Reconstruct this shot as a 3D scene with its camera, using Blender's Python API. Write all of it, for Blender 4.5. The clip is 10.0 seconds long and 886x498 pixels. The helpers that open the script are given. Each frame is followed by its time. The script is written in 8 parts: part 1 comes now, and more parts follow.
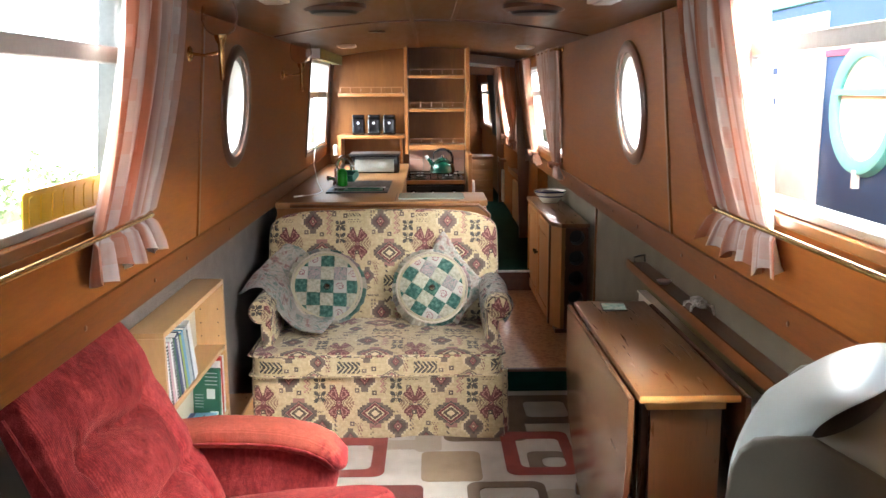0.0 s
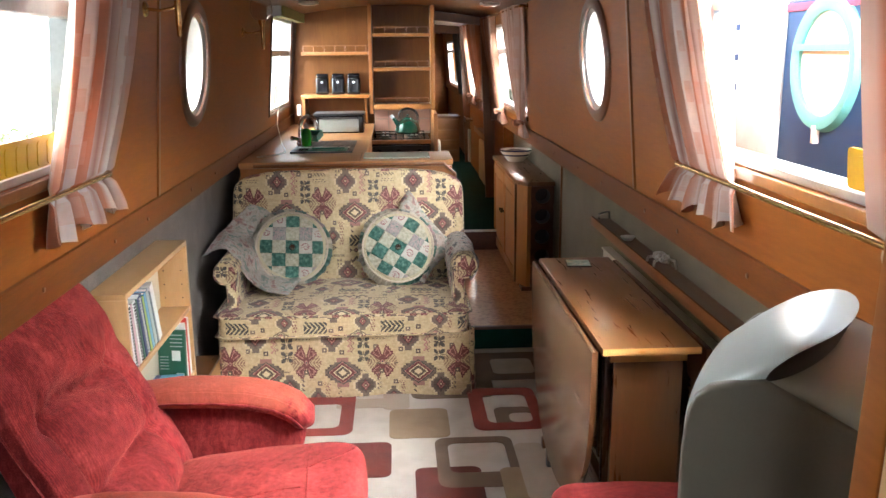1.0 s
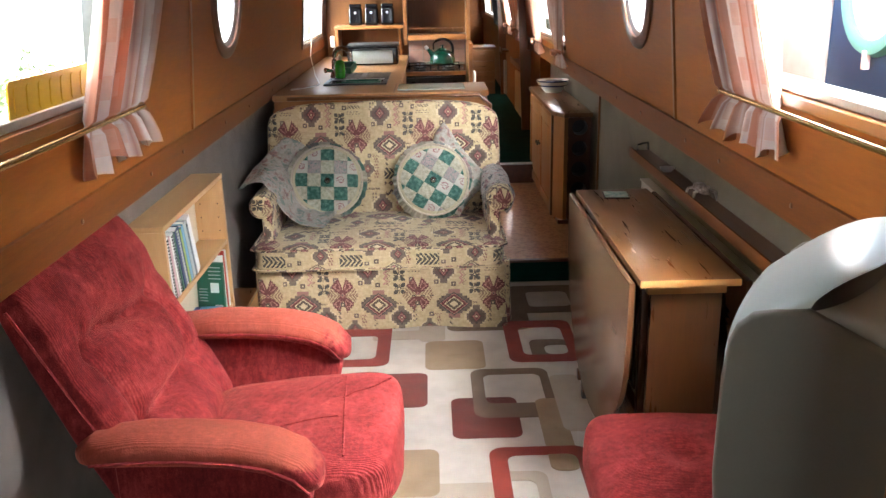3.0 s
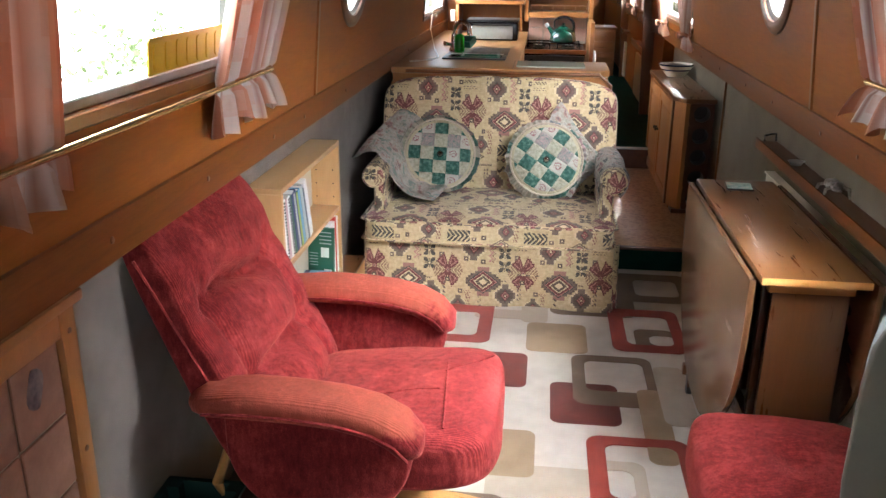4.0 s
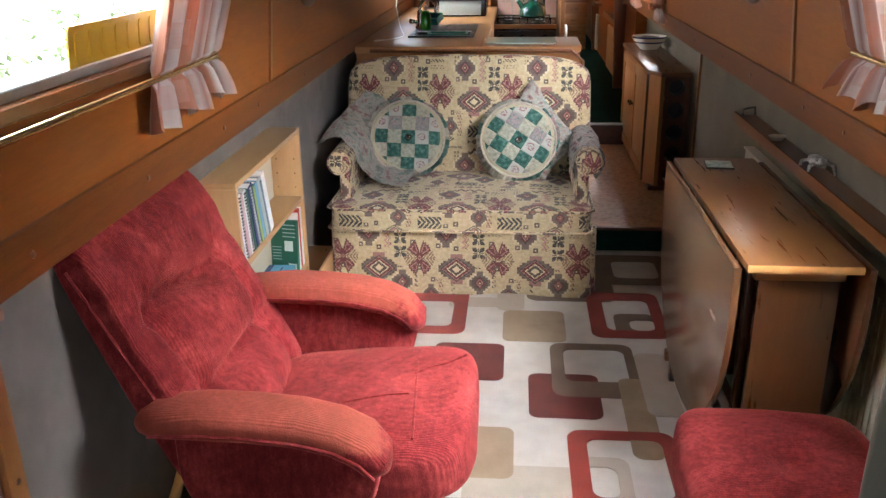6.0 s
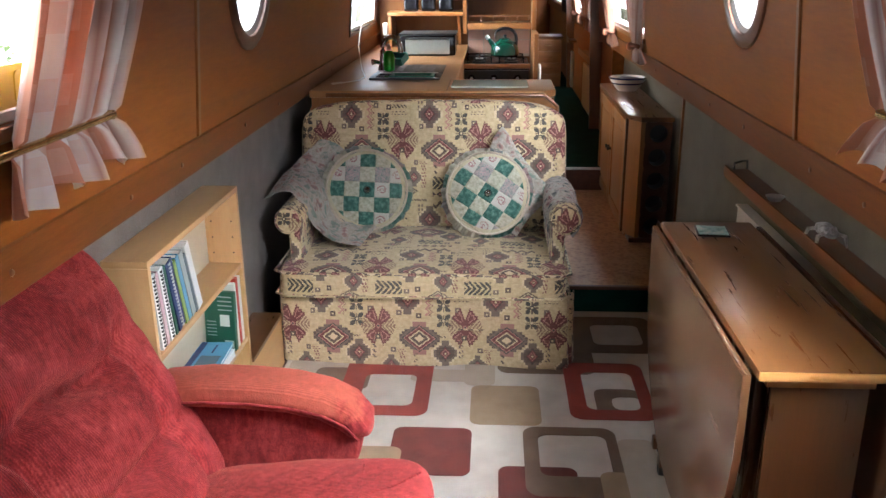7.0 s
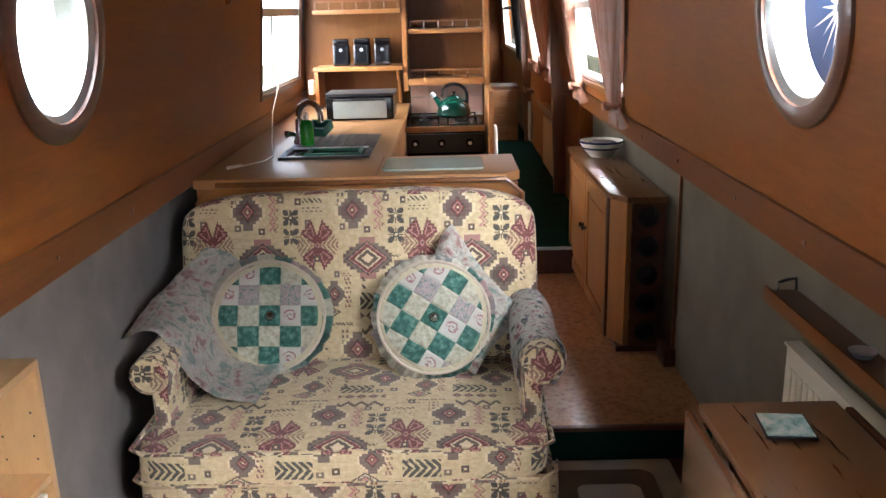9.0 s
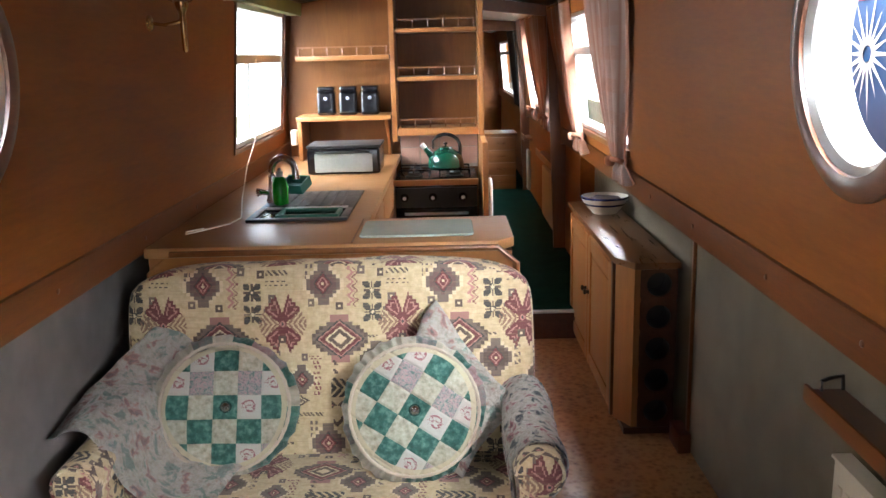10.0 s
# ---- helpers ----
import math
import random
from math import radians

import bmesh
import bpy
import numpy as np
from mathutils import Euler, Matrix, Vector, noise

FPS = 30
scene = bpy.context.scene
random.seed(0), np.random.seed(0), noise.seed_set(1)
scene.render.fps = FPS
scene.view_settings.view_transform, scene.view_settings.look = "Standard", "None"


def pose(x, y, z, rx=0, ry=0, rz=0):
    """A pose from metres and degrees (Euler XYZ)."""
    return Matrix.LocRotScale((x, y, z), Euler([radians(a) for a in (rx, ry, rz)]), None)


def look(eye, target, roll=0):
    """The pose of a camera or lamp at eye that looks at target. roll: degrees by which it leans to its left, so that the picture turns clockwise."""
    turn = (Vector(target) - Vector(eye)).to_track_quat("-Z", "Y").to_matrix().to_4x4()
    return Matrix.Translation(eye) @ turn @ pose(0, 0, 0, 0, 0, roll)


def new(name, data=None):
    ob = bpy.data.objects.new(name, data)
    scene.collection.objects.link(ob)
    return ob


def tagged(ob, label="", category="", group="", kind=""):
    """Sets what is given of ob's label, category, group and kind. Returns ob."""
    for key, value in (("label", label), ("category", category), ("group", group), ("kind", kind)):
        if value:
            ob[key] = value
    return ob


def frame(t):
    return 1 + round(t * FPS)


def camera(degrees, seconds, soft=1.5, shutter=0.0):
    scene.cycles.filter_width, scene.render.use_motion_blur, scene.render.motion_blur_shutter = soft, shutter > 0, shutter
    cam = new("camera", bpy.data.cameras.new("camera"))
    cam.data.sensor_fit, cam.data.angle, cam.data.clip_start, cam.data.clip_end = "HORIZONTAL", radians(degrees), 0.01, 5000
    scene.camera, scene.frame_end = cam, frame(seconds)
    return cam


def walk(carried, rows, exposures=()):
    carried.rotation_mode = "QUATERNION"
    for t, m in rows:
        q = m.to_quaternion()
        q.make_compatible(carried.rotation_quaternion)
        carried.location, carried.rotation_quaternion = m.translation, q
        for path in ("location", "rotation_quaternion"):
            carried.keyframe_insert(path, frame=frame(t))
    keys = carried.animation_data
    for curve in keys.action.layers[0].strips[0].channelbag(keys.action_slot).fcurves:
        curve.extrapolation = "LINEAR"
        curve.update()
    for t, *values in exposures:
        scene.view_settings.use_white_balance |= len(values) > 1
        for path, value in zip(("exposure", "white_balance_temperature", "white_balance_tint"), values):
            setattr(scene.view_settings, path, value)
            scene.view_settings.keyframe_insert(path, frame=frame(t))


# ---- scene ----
cam = camera(55.4, 10.0)
PATH = [
    (0, (-0.016, 0.166, 1.581), (0.015, 2.132, 1.213), -0.3),
    (0.5, (-0.009, 0.164, 1.572), (0.062, 2.119, 1.158), -0.1),
    (1, (-0.005, 0.167, 1.567), (0.1, 2.111, 1.11), -0.5),
    (1.5, (0.004, 0.169, 1.563), (0.116, 2.1, 1.055), -1.2),
    (2, (0.013, 0.172, 1.553), (0.119, 2.09, 0.998), -1.5),
    (3.5, (-0.019, 0.194, 1.553), (-0.108, 2.093, 0.931), -0.5),
    (4, (-0.035, 0.202, 1.543), (-0.255, 2.08, 0.891), 0.5),
    (4.5, (-0.049, 0.203, 1.538), (-0.322, 2.053, 0.829), 0.4),
    (5, (-0.045, 0.223, 1.532), (-0.3, 2.059, 0.781), 0.2),
    (5.5, (-0.039, 0.244, 1.531), (-0.205, 2.095, 0.793), -0.7),
    (6.8, (0.012, 0.677, 1.544), (-0.162, 2.564, 0.904), -1.0),
    (7, (0.013, 0.76, 1.539), (-0.103, 2.653, 0.905), -0.5),
    (7.5, (-0.025, 0.982, 1.547), (-0.069, 2.884, 0.93), -1.7),
    (8, (-0.004, 1.228, 1.539), (-0.041, 3.13, 0.923), -1.7),
    (8.5, (0.06, 1.492, 1.543), (-0.061, 3.391, 0.926), -1.7),
    (9, (0.053, 1.771, 1.546), (0.033, 3.695, 1.003), -1.5),
    (9.5, (0.037, 1.958, 1.544), (0.063, 3.893, 1.037), -1.7),
    (10, (0.102, 2.135, 1.556), (0.083, 4.084, 1.108), -1.5),
]
walk(cam, [(t, look(eye, target, roll)) for t, eye, target, roll in PATH], [(0.0, 1.30, 6000, 10), (2.0, 1.22, 6000, 10), (3.5, 1.20, 5850, 10), (5.5, 1.10, 5700, 10), (7.0, 0.96, 5650, 10), (8.0, 1.04, 5650, 10), (9.0, 1.18, 5650, 10), (10.0, 1.30, 5700, 10)])


# ---------------------------------------------------------------- world, sun, sky light
world = bpy.data.worlds.new("sky")
scene.world = world
world.use_nodes = True
wn = world.node_tree
sky = wn.nodes.new("ShaderNodeTexSky")
sky.sky_type = "NISHITA"
sky.sun_disc = False
sky.dust_density, sky.air_density = 4.0, 1.0
sky.sun_elevation, sky.sun_rotation = radians(56), radians(68)
wn.links.new(sky.outputs[0], wn.nodes["Background"].inputs[0])
wn.nodes["Background"].inputs[1].default_value = 0.15

sun = new("sun", bpy.data.lights.new("sun", "SUN"))
sun.data.energy, sun.data.angle, sun.data.color = 1.4, radians(12), (1.0, 0.95, 0.86)
sun.matrix_world = look((5.0, 6.0, 8.0), (0, 4.0, 0))


def sky_panel(name, eye, target, width, height, watts):
    lamp = new(name, bpy.data.lights.new(name, "AREA"))
    lamp.data.shape, lamp.data.size, lamp.data.size_y = "RECTANGLE", width, height
    lamp.data.energy, lamp.data.color = watts, (1.0, 0.98, 0.95)
    lamp.matrix_world = look(eye, target)
    return lamp


# open sky over the bank and over the neighbouring boat
sky_panel("sky_over_bank", (-2.6, 3.2, 2.75), (0, 3.2, 0.65), 4.8, 4.2, 640)
sky_panel("sky_along_bank", (-2.7, 5.7, 2.75), (0, 7.2, 0.75), 3.0, 4.2, 330)
sky_panel("sky_beyond_bank", (-4.0, 22.0, 2.3), (0, 22.0, 1.2), 30.0, 4.4, 1500)
sky_panel("sky_over_boat", (2.3, 0.6, 3.3), (0, 3.0, 0.8), 3.4, 2.4, 2100)
sky_panel("sky_along_boat", (2.3, 9.3, 3.3), (0, 9.0, 0.9), 6.0, 2.4, 520)
sky_panel("sky_beyond_boat", (3.6, 24.5, 2.3), (0, 24.5, 1.2), 24.0, 4.4, 560)
# daylight through the open fore doors behind the viewer
sky_panel("sky_at_fore_doors", (0.0, -2.1, 1.25), (0, 3.0, 0.6), 0.9, 1.5, 14)


# ---------------------------------------------------------------- node helpers
def material(name):
    m = bpy.data.materials.new(name)
    m.use_nodes = True
    nt = m.node_tree
    return m, nt, nt.nodes["Principled BSDF"]


def put(nt, socket, value):
    if isinstance(value, bpy.types.NodeSocket):
        nt.links.new(value, socket)
    elif isinstance(value, tuple) and len(value) == 3 and socket.type == "RGBA":
        socket.default_value = (*value, 1)
    else:
        socket.default_value = value


def mth(nt, op, a, b=0.0, c=0.0):
    n = nt.nodes.new("ShaderNodeMath")
    n.operation = op
    put(nt, n.inputs[0], a), put(nt, n.inputs[1], b), put(nt, n.inputs[2], c)
    return n.outputs[0]


def blend(nt, fac, a, b, mode="MIX"):
    n = nt.nodes.new("ShaderNodeMix")
    n.data_type, n.blend_type = "RGBA", mode
    put(nt, n.inputs[0], fac), put(nt, n.inputs[6], a), put(nt, n.inputs[7], b)
    return n.outputs[2]


def ramp(nt, fac, stops, interp="LINEAR"):
    n = nt.nodes.new("ShaderNodeValToRGB")
    n.color_ramp.interpolation = interp
    while len(n.color_ramp.elements) < len(stops):
        n.color_ramp.elements.new(0.5)
    for e, (p, c) in zip(n.color_ramp.elements, stops):
        e.position, e.color = p, (*c, 1)
    put(nt, n.inputs[0], fac)
    return n.outputs[0]


def coords(nt, kind="Object", scale=(1, 1, 1), rot=(0, 0, 0)):
    tc = nt.nodes.new("ShaderNodeTexCoord")
    mp = nt.nodes.new("ShaderNodeMapping")
    mp.inputs["Scale"].default_value = scale
    mp.inputs["Rotation"].default_value = [radians(r) for r in rot]
    nt.links.new(tc.outputs[kind], mp.inputs[0])
    return mp.outputs[0]


def noise_tex(nt, vec, scale, detail=4.0, rough=0.55, dist=0.0):
    n = nt.nodes.new("ShaderNodeTexNoise")
    n.inputs["Scale"].default_value, n.inputs["Detail"].default_value = scale, detail
    n.inputs["Roughness"].default_value, n.inputs["Distortion"].default_value = rough, dist
    nt.links.new(vec, n.inputs["Vector"])
    return n.outputs[0]


def bump(nt, bsdf, height, strength, distance=0.002):
    n = nt.nodes.new("ShaderNodeBump")
    n.inputs["Strength"].default_value, n.inputs["Distance"].default_value = strength, distance
    put(nt, n.inputs["Height"], height)
    nt.links.new(n.outputs[0], bsdf.inputs["Normal"])


def piece_random(nt):
    return nt.nodes.new("ShaderNodeObjectInfo").outputs["Random"]


def plain(name, c1, c2=None, rough=0.5, metal=0.0, scale=6.0, fine=60.0, relief=0.1, coat=0.0, spread=0.12, depth=0.001):
    """Mottled surface: colour drifts between c1 and c2 at two scales, gloss drifts with it."""
    m, nt, b = material(name)
    c2 = c2 or tuple(v * 0.8 for v in c1)
    v = coords(nt)
    n1, n2 = noise_tex(nt, v, scale), noise_tex(nt, v, fine, 3)
    mix = mth(nt, "ADD", mth(nt, "MULTIPLY", n1, 0.7), mth(nt, "MULTIPLY", n2, 0.3))
    col = ramp(nt, mix, [(0.34, c2), (0.66, c1)])
    put(nt, b.inputs["Base Color"], col)
    put(nt, b.inputs["Roughness"], mth(nt, "MULTIPLY_ADD", n1, spread * 2, rough - spread))
    b.inputs["Metallic"].default_value = metal
    b.inputs["Coat Weight"].default_value = coat
    b.inputs["Coat Roughness"].default_value = 0.18
    if relief:
        bump(nt, b, n2, relief, depth)
    return m


def wood(name, light, dark, rough=0.35, coat=0.3, along=(1, 12, 12), scale=3.0, vary=0.25, relief=0.12, gloss=0.5):
    """Varnished timber: long grain streaks plus slow drift; 'along' is small on the axis of the grain."""
    m, nt, b = material(name)
    v = coords(nt, scale=along)
    slow = noise_tex(nt, coords(nt), 1.7, 2)
    grain = noise_tex(nt, v, scale, 6, 0.6, 0.6)
    fine = noise_tex(nt, v, scale * 9, 4, 0.6)
    f = mth(nt, "ADD", mth(nt, "MULTIPLY", grain, 0.6), mth(nt, "MULTIPLY", fine, 0.25))
    f = mth(nt, "ADD", f, mth(nt, "MULTIPLY", slow, 0.15))
    f = mth(nt, "ADD", f, mth(nt, "MULTIPLY", mth(nt, "SUBTRACT", piece_random(nt), 0.5), vary * 0.3))
    put(nt, b.inputs["Base Color"], ramp(nt, f, [(0.32, dark), (0.68, light)]))
    put(nt, b.inputs["Roughness"], mth(nt, "MULTIPLY_ADD", grain, 0.2, rough - 0.1))
    b.inputs["Coat Weight"].default_value, b.inputs["Coat Roughness"].default_value = coat, 0.22
    b.inputs["Specular IOR Level"].default_value = gloss
    bump(nt, b, fine, relief, 0.0006)
    return m


def fibre(name, c1, c2, scale=500.0, rough=0.95, sheen=0.3, relief=0.6, patch=7.0):
    """Pile or woven cloth with no pattern."""
    m, nt, b = material(name)
    v = coords(nt)
    n1, n2 = noise_tex(nt, v, patch, 3), noise_tex(nt, v, scale, 2)
    f = mth(nt, "ADD", mth(nt, "MULTIPLY", n1, 0.6), mth(nt, "MULTIPLY", n2, 0.4))
    put(nt, b.inputs["Base Color"], ramp(nt, f, [(0.35, c2), (0.65, c1)]))
    b.inputs["Roughness"].default_value = rough
    b.inputs["Sheen Weight"].default_value = sheen
    b.inputs["Sheen Roughness"].default_value = 0.4
    b.inputs["Specular IOR Level"].default_value = 0.15
    bump(nt, b, n2, relief, 0.002)
    return m


# ---------------------------------------------------------------- materials
PANEL = wood("cherry_ply", (0.295, 0.098, 0.0160), (0.172, 0.051, 0.0072), 0.46, 0.0, (6, 0.8, 6), 1.6, 0.1, gloss=0.13)
# same cherry as the side panels, in a darker tone
SHELF_BACK = wood("cherry_ply_dark", (0.155, 0.060, 0.0125), (0.100, 0.036, 0.0070), 0.45, 0.05, (6, 6, 0.8), 1.6, 0.1, gloss=0.2)
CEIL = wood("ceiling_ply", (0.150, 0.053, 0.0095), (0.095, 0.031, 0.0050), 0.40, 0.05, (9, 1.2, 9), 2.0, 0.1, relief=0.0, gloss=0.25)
RAIL = wood("cherry_rail", (0.170, 0.056, 0.0115), (0.100, 0.030, 0.0060), 0.46, 0.0, (10, 1, 10), 3.0, gloss=0.13)
TRIM = wood("oak_trim", (0.215, 0.076, 0.0135), (0.125, 0.041, 0.0068), 0.36, 0.3, (10, 1, 10), 3.0)
TRIM_UP = wood("oak_trim_upright", (0.215, 0.076, 0.0135), (0.125, 0.041, 0.0068), 0.36, 0.3, (10, 10, 1), 3.0)
PINE_D = wood("aged_pine", (0.40, 0.175, 0.052), (0.28, 0.108, 0.030), 0.38, 0.3, (8, 8, 1), 3.0)
PINE = wood("honey_pine", (0.34, 0.142, 0.038), (0.24, 0.092, 0.023), 0.38, 0.3, (8, 8, 1), 3.0)
PINE_X = wood("honey_pine_across", (0.34, 0.142, 0.038), (0.24, 0.092, 0.023), 0.38, 0.3, (1, 8, 8), 3.0)
WORKTOP = wood("beech_worktop", (0.37, 0.180, 0.062), (0.345, 0.163, 0.055), 0.36, 0.2, (1.0, 8, 8), 4.0)
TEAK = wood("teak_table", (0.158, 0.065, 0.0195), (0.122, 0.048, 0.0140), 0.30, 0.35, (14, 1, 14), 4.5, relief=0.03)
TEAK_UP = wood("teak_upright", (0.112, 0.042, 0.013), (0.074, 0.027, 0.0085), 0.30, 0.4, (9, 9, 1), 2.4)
LEAFW = wood("teak_leaf", (0.128, 0.058, 0.0245), (0.100, 0.043, 0.0175), 0.24, 0.6, (5, 1, 5), 1.4)
BEECH = wood("beech_veneer", (0.58, 0.355, 0.155), (0.48, 0.275, 0.112), 0.42, 0.12, (9, 1.5, 9), 2.5)
BEECH_UP = wood("beech_veneer_upright", (0.58, 0.355, 0.155), (0.48, 0.275, 0.112), 0.42, 0.12, (9, 9, 1.5), 2.5)
DARKW = wood("dark_mahogany", (0.13, 0.045, 0.018), (0.06, 0.020, 0.009), 0.35, 0.35, (9, 1, 9), 3.0)
LAMW = wood("laminated_birch", (0.60, 0.33, 0.11), (0.46, 0.22, 0.06), 0.3, 0.4, (2, 9, 9), 3.0)
CARPET_L = fibre("grey_wall_carpet", (0.215, 0.187, 0.160), (0.150, 0.129, 0.110), 420, 0.95, 0.15, 0.8, 9)
CARPET_R = fibre("khaki_wall_carpet", (0.150, 0.122, 0.078), (0.105, 0.084, 0.052), 420, 0.95, 0.15, 0.6, 6)
GREEN_CARPET = fibre("bottle_green_carpet", (0.004, 0.046, 0.030), (0.002, 0.026, 0.017), 450, 1.0, 0.0, 0.9, 8)
RUG_CREAM = fibre("rug_cream", (0.66, 0.60, 0.52), (0.54, 0.48, 0.41), 600, 0.97, 0.2, 0.7, 11)
RUG_RED = fibre("rug_rust", (0.36, 0.060, 0.038), (0.22, 0.035, 0.024), 600, 0.97, 0.2, 0.7, 11)
RUG_TAN = fibre("rug_tan", (0.40, 0.29, 0.175), (0.31, 0.215, 0.125), 600, 0.97, 0.2, 0.7, 11)
RUG_BROWN = fibre("rug_taupe", (0.22, 0.15, 0.100), (0.155, 0.100, 0.066), 600, 0.97, 0.2, 0.7, 11)
RUG_PALE = fibre("rug_beige", (0.52, 0.44, 0.34), (0.44, 0.365, 0.275), 600, 0.97, 0.2, 0.7, 11)
RUG_MAROON = fibre("rug_maroon", (0.20, 0.040, 0.028), (0.085, 0.026, 0.020), 600, 0.97, 0.2, 0.7, 7)
TAP_CHROME = plain("tap_chrome", (0.80, 0.80, 0.80), (0.70, 0.70, 0.70), 0.22, 0.75, 20, 200, 0.0, 0, 0.05)
BUTTON = plain("pewter_button", (0.34, 0.34, 0.33), (0.16, 0.16, 0.15), 0.22, 1.0, 60, 200, 0.2)
BRASS = plain("aged_brass", (0.66, 0.46, 0.19), (0.58, 0.39, 0.15), 0.24, 1.0, 60, 400, 0.0, 0, 0.04)
CHROME = plain("chrome", (0.82, 0.83, 0.85), (0.72, 0.73, 0.75), 0.34, 1.0, 20, 200, 0.0, 0, 0.05)
ALU = plain("window_aluminium", (0.62, 0.61, 0.58), (0.5, 0.49, 0.46), 0.36, 0.9, 8, 90, 0.05)
BLACK = plain("black_enamel", (0.008, 0.008, 0.009), (0.005, 0.005, 0.006), 0.2, 0, 15, 120, 0.0, 0.0)
DARK_PL = plain("dark_plastic", (0.022, 0.021, 0.020), (0.014, 0.013, 0.013), 0.45, 0, 15, 150, 0.1)
WHITE_PL = plain("cream_enamel", (0.78, 0.74, 0.64), (0.70, 0.66, 0.56), 0.35, 0, 5, 80, 0.04)
RAD_WHITE = plain("radiator_white", (0.54, 0.475, 0.345), (0.48, 0.42, 0.30), 0.4, 0, 4, 80, 0.05)
TV_SILVER = plain("silver_plastic", (0.330, 0.375, 0.355), (0.310, 0.350, 0.330), 0.36, 0.3, 3, 300, 0.0, 0.2, 0.02)
TV_GREY = plain("grey_plastic", (0.115, 0.108, 0.082), (0.098, 0.092, 0.070), 0.42, 0.1, 3, 300, 0.03, 0, 0.04)
KETTLE_GREEN = plain("green_enamel", (0.006, 0.060, 0.034), (0.004, 0.042, 0.024), 0.16, 0, 6, 90, 0.02, 0.6)
JAR = plain("dark_jar_glaze", (0.006, 0.006, 0.007), (0.004, 0.004, 0.005), 0.16, 0, 15, 120, 0.0, 0.0)
BOWL_GREEN = plain("sea_green_plastic", (0.030, 0.20, 0.135), (0.022, 0.16, 0.105), 0.35, 0, 6, 90, 0.03)
BIN_GREEN = plain("bin_green", (0.006, 0.030, 0.022), (0.004, 0.020, 0.015), 0.4, 0, 6, 90, 0.05)
SINK = plain("slate_composite", (0.040, 0.042, 0.044), (0.026, 0.027, 0.028), 0.38, 0, 30, 400, 0.15)
PAPER = plain("paper_white", (0.78, 0.77, 0.74), (0.68, 0.67, 0.63), 0.7, 0, 12, 200, 0.1)
BLIND = plain("olive_blind", (0.20, 0.19, 0.045), (0.145, 0.135, 0.03), 0.8, 0, 8, 200, 0.3)
YELLOW = plain("plate_yellow", (0.62, 0.36, 0.010), (0.54, 0.30, 0.008), 0.35, 0, 8, 120, 0.05)
HULL_BLUE = plain("boat_blue", (0.008, 0.052, 0.150), (0.006, 0.042, 0.125), 0.5, 0, 2, 40, 0.05, 0.0)
TEAL = plain("boat_teal", (0.16, 0.46, 0.42), (0.13, 0.40, 0.37), 0.4, 0, 4, 60, 0.05)
LEAFG = plain("foliage", (0.22, 0.27, 0.13), (0.11, 0.15, 0.06), 0.6, 0, 3, 25, 0.2)
BANK = plain("grass_bank", (0.16, 0.19, 0.07), (0.09, 0.11, 0.045), 0.9, 0, 2, 30, 0.5)
WATER = plain("canal_water", (0.05, 0.05, 0.035), (0.035, 0.035, 0.022), 0.08, 0, 2, 6, 0.2)


def make_cork():
    m, nt, b = material("cork_tile")
    v = coords(nt)
    vor = nt.nodes.new("ShaderNodeTexVoronoi")
    vor.inputs["Scale"].default_value = 42
    nt.links.new(v, vor.inputs["Vector"])
    n1, n2 = noise_tex(nt, v, 26, 5, 0.7, 0.8), noise_tex(nt, v, 3, 2)
    f = mth(nt, "ADD", mth(nt, "MULTIPLY", n1, 0.7), mth(nt, "MULTIPLY", vor.outputs["Distance"], 0.35))
    f = mth(nt, "ADD", f, mth(nt, "MULTIPLY", n2, 0.15))
    put(nt, b.inputs["Base Color"], ramp(nt, f, [(0.36, (0.20, 0.080, 0.028)), (0.50, (0.36, 0.165, 0.062)), (0.66, (0.50, 0.27, 0.12))]))
    b.inputs["Roughness"].default_value = 0.38
    b.inputs["Coat Weight"].default_value = 0.2
    bump(nt, b, n1, 0.15, 0.0006)
    return m


CORK = make_cork()


def make_glass():
    m, nt, b = material("window_glass")
    b.inputs["Base Color"].default_value = (0.98, 1.0, 0.99, 1)
    b.inputs["Transmission Weight"].default_value = 1.0
    b.inputs["Roughness"].default_value = 0.0
    b.inputs["IOR"].default_value = 1.02
    return m


GLASS = make_glass()


def wrap(nt, value, centre, period):
    """Signed distance from the nearest repeat of centre."""
    s = mth(nt, "DIVIDE", mth(nt, "SUBTRACT", value, centre), period)
    s = mth(nt, "SUBTRACT", s, mth(nt, "FLOOR", mth(nt, "ADD", s, 0.5)))
    return mth(nt, "MULTIPLY", s, period)


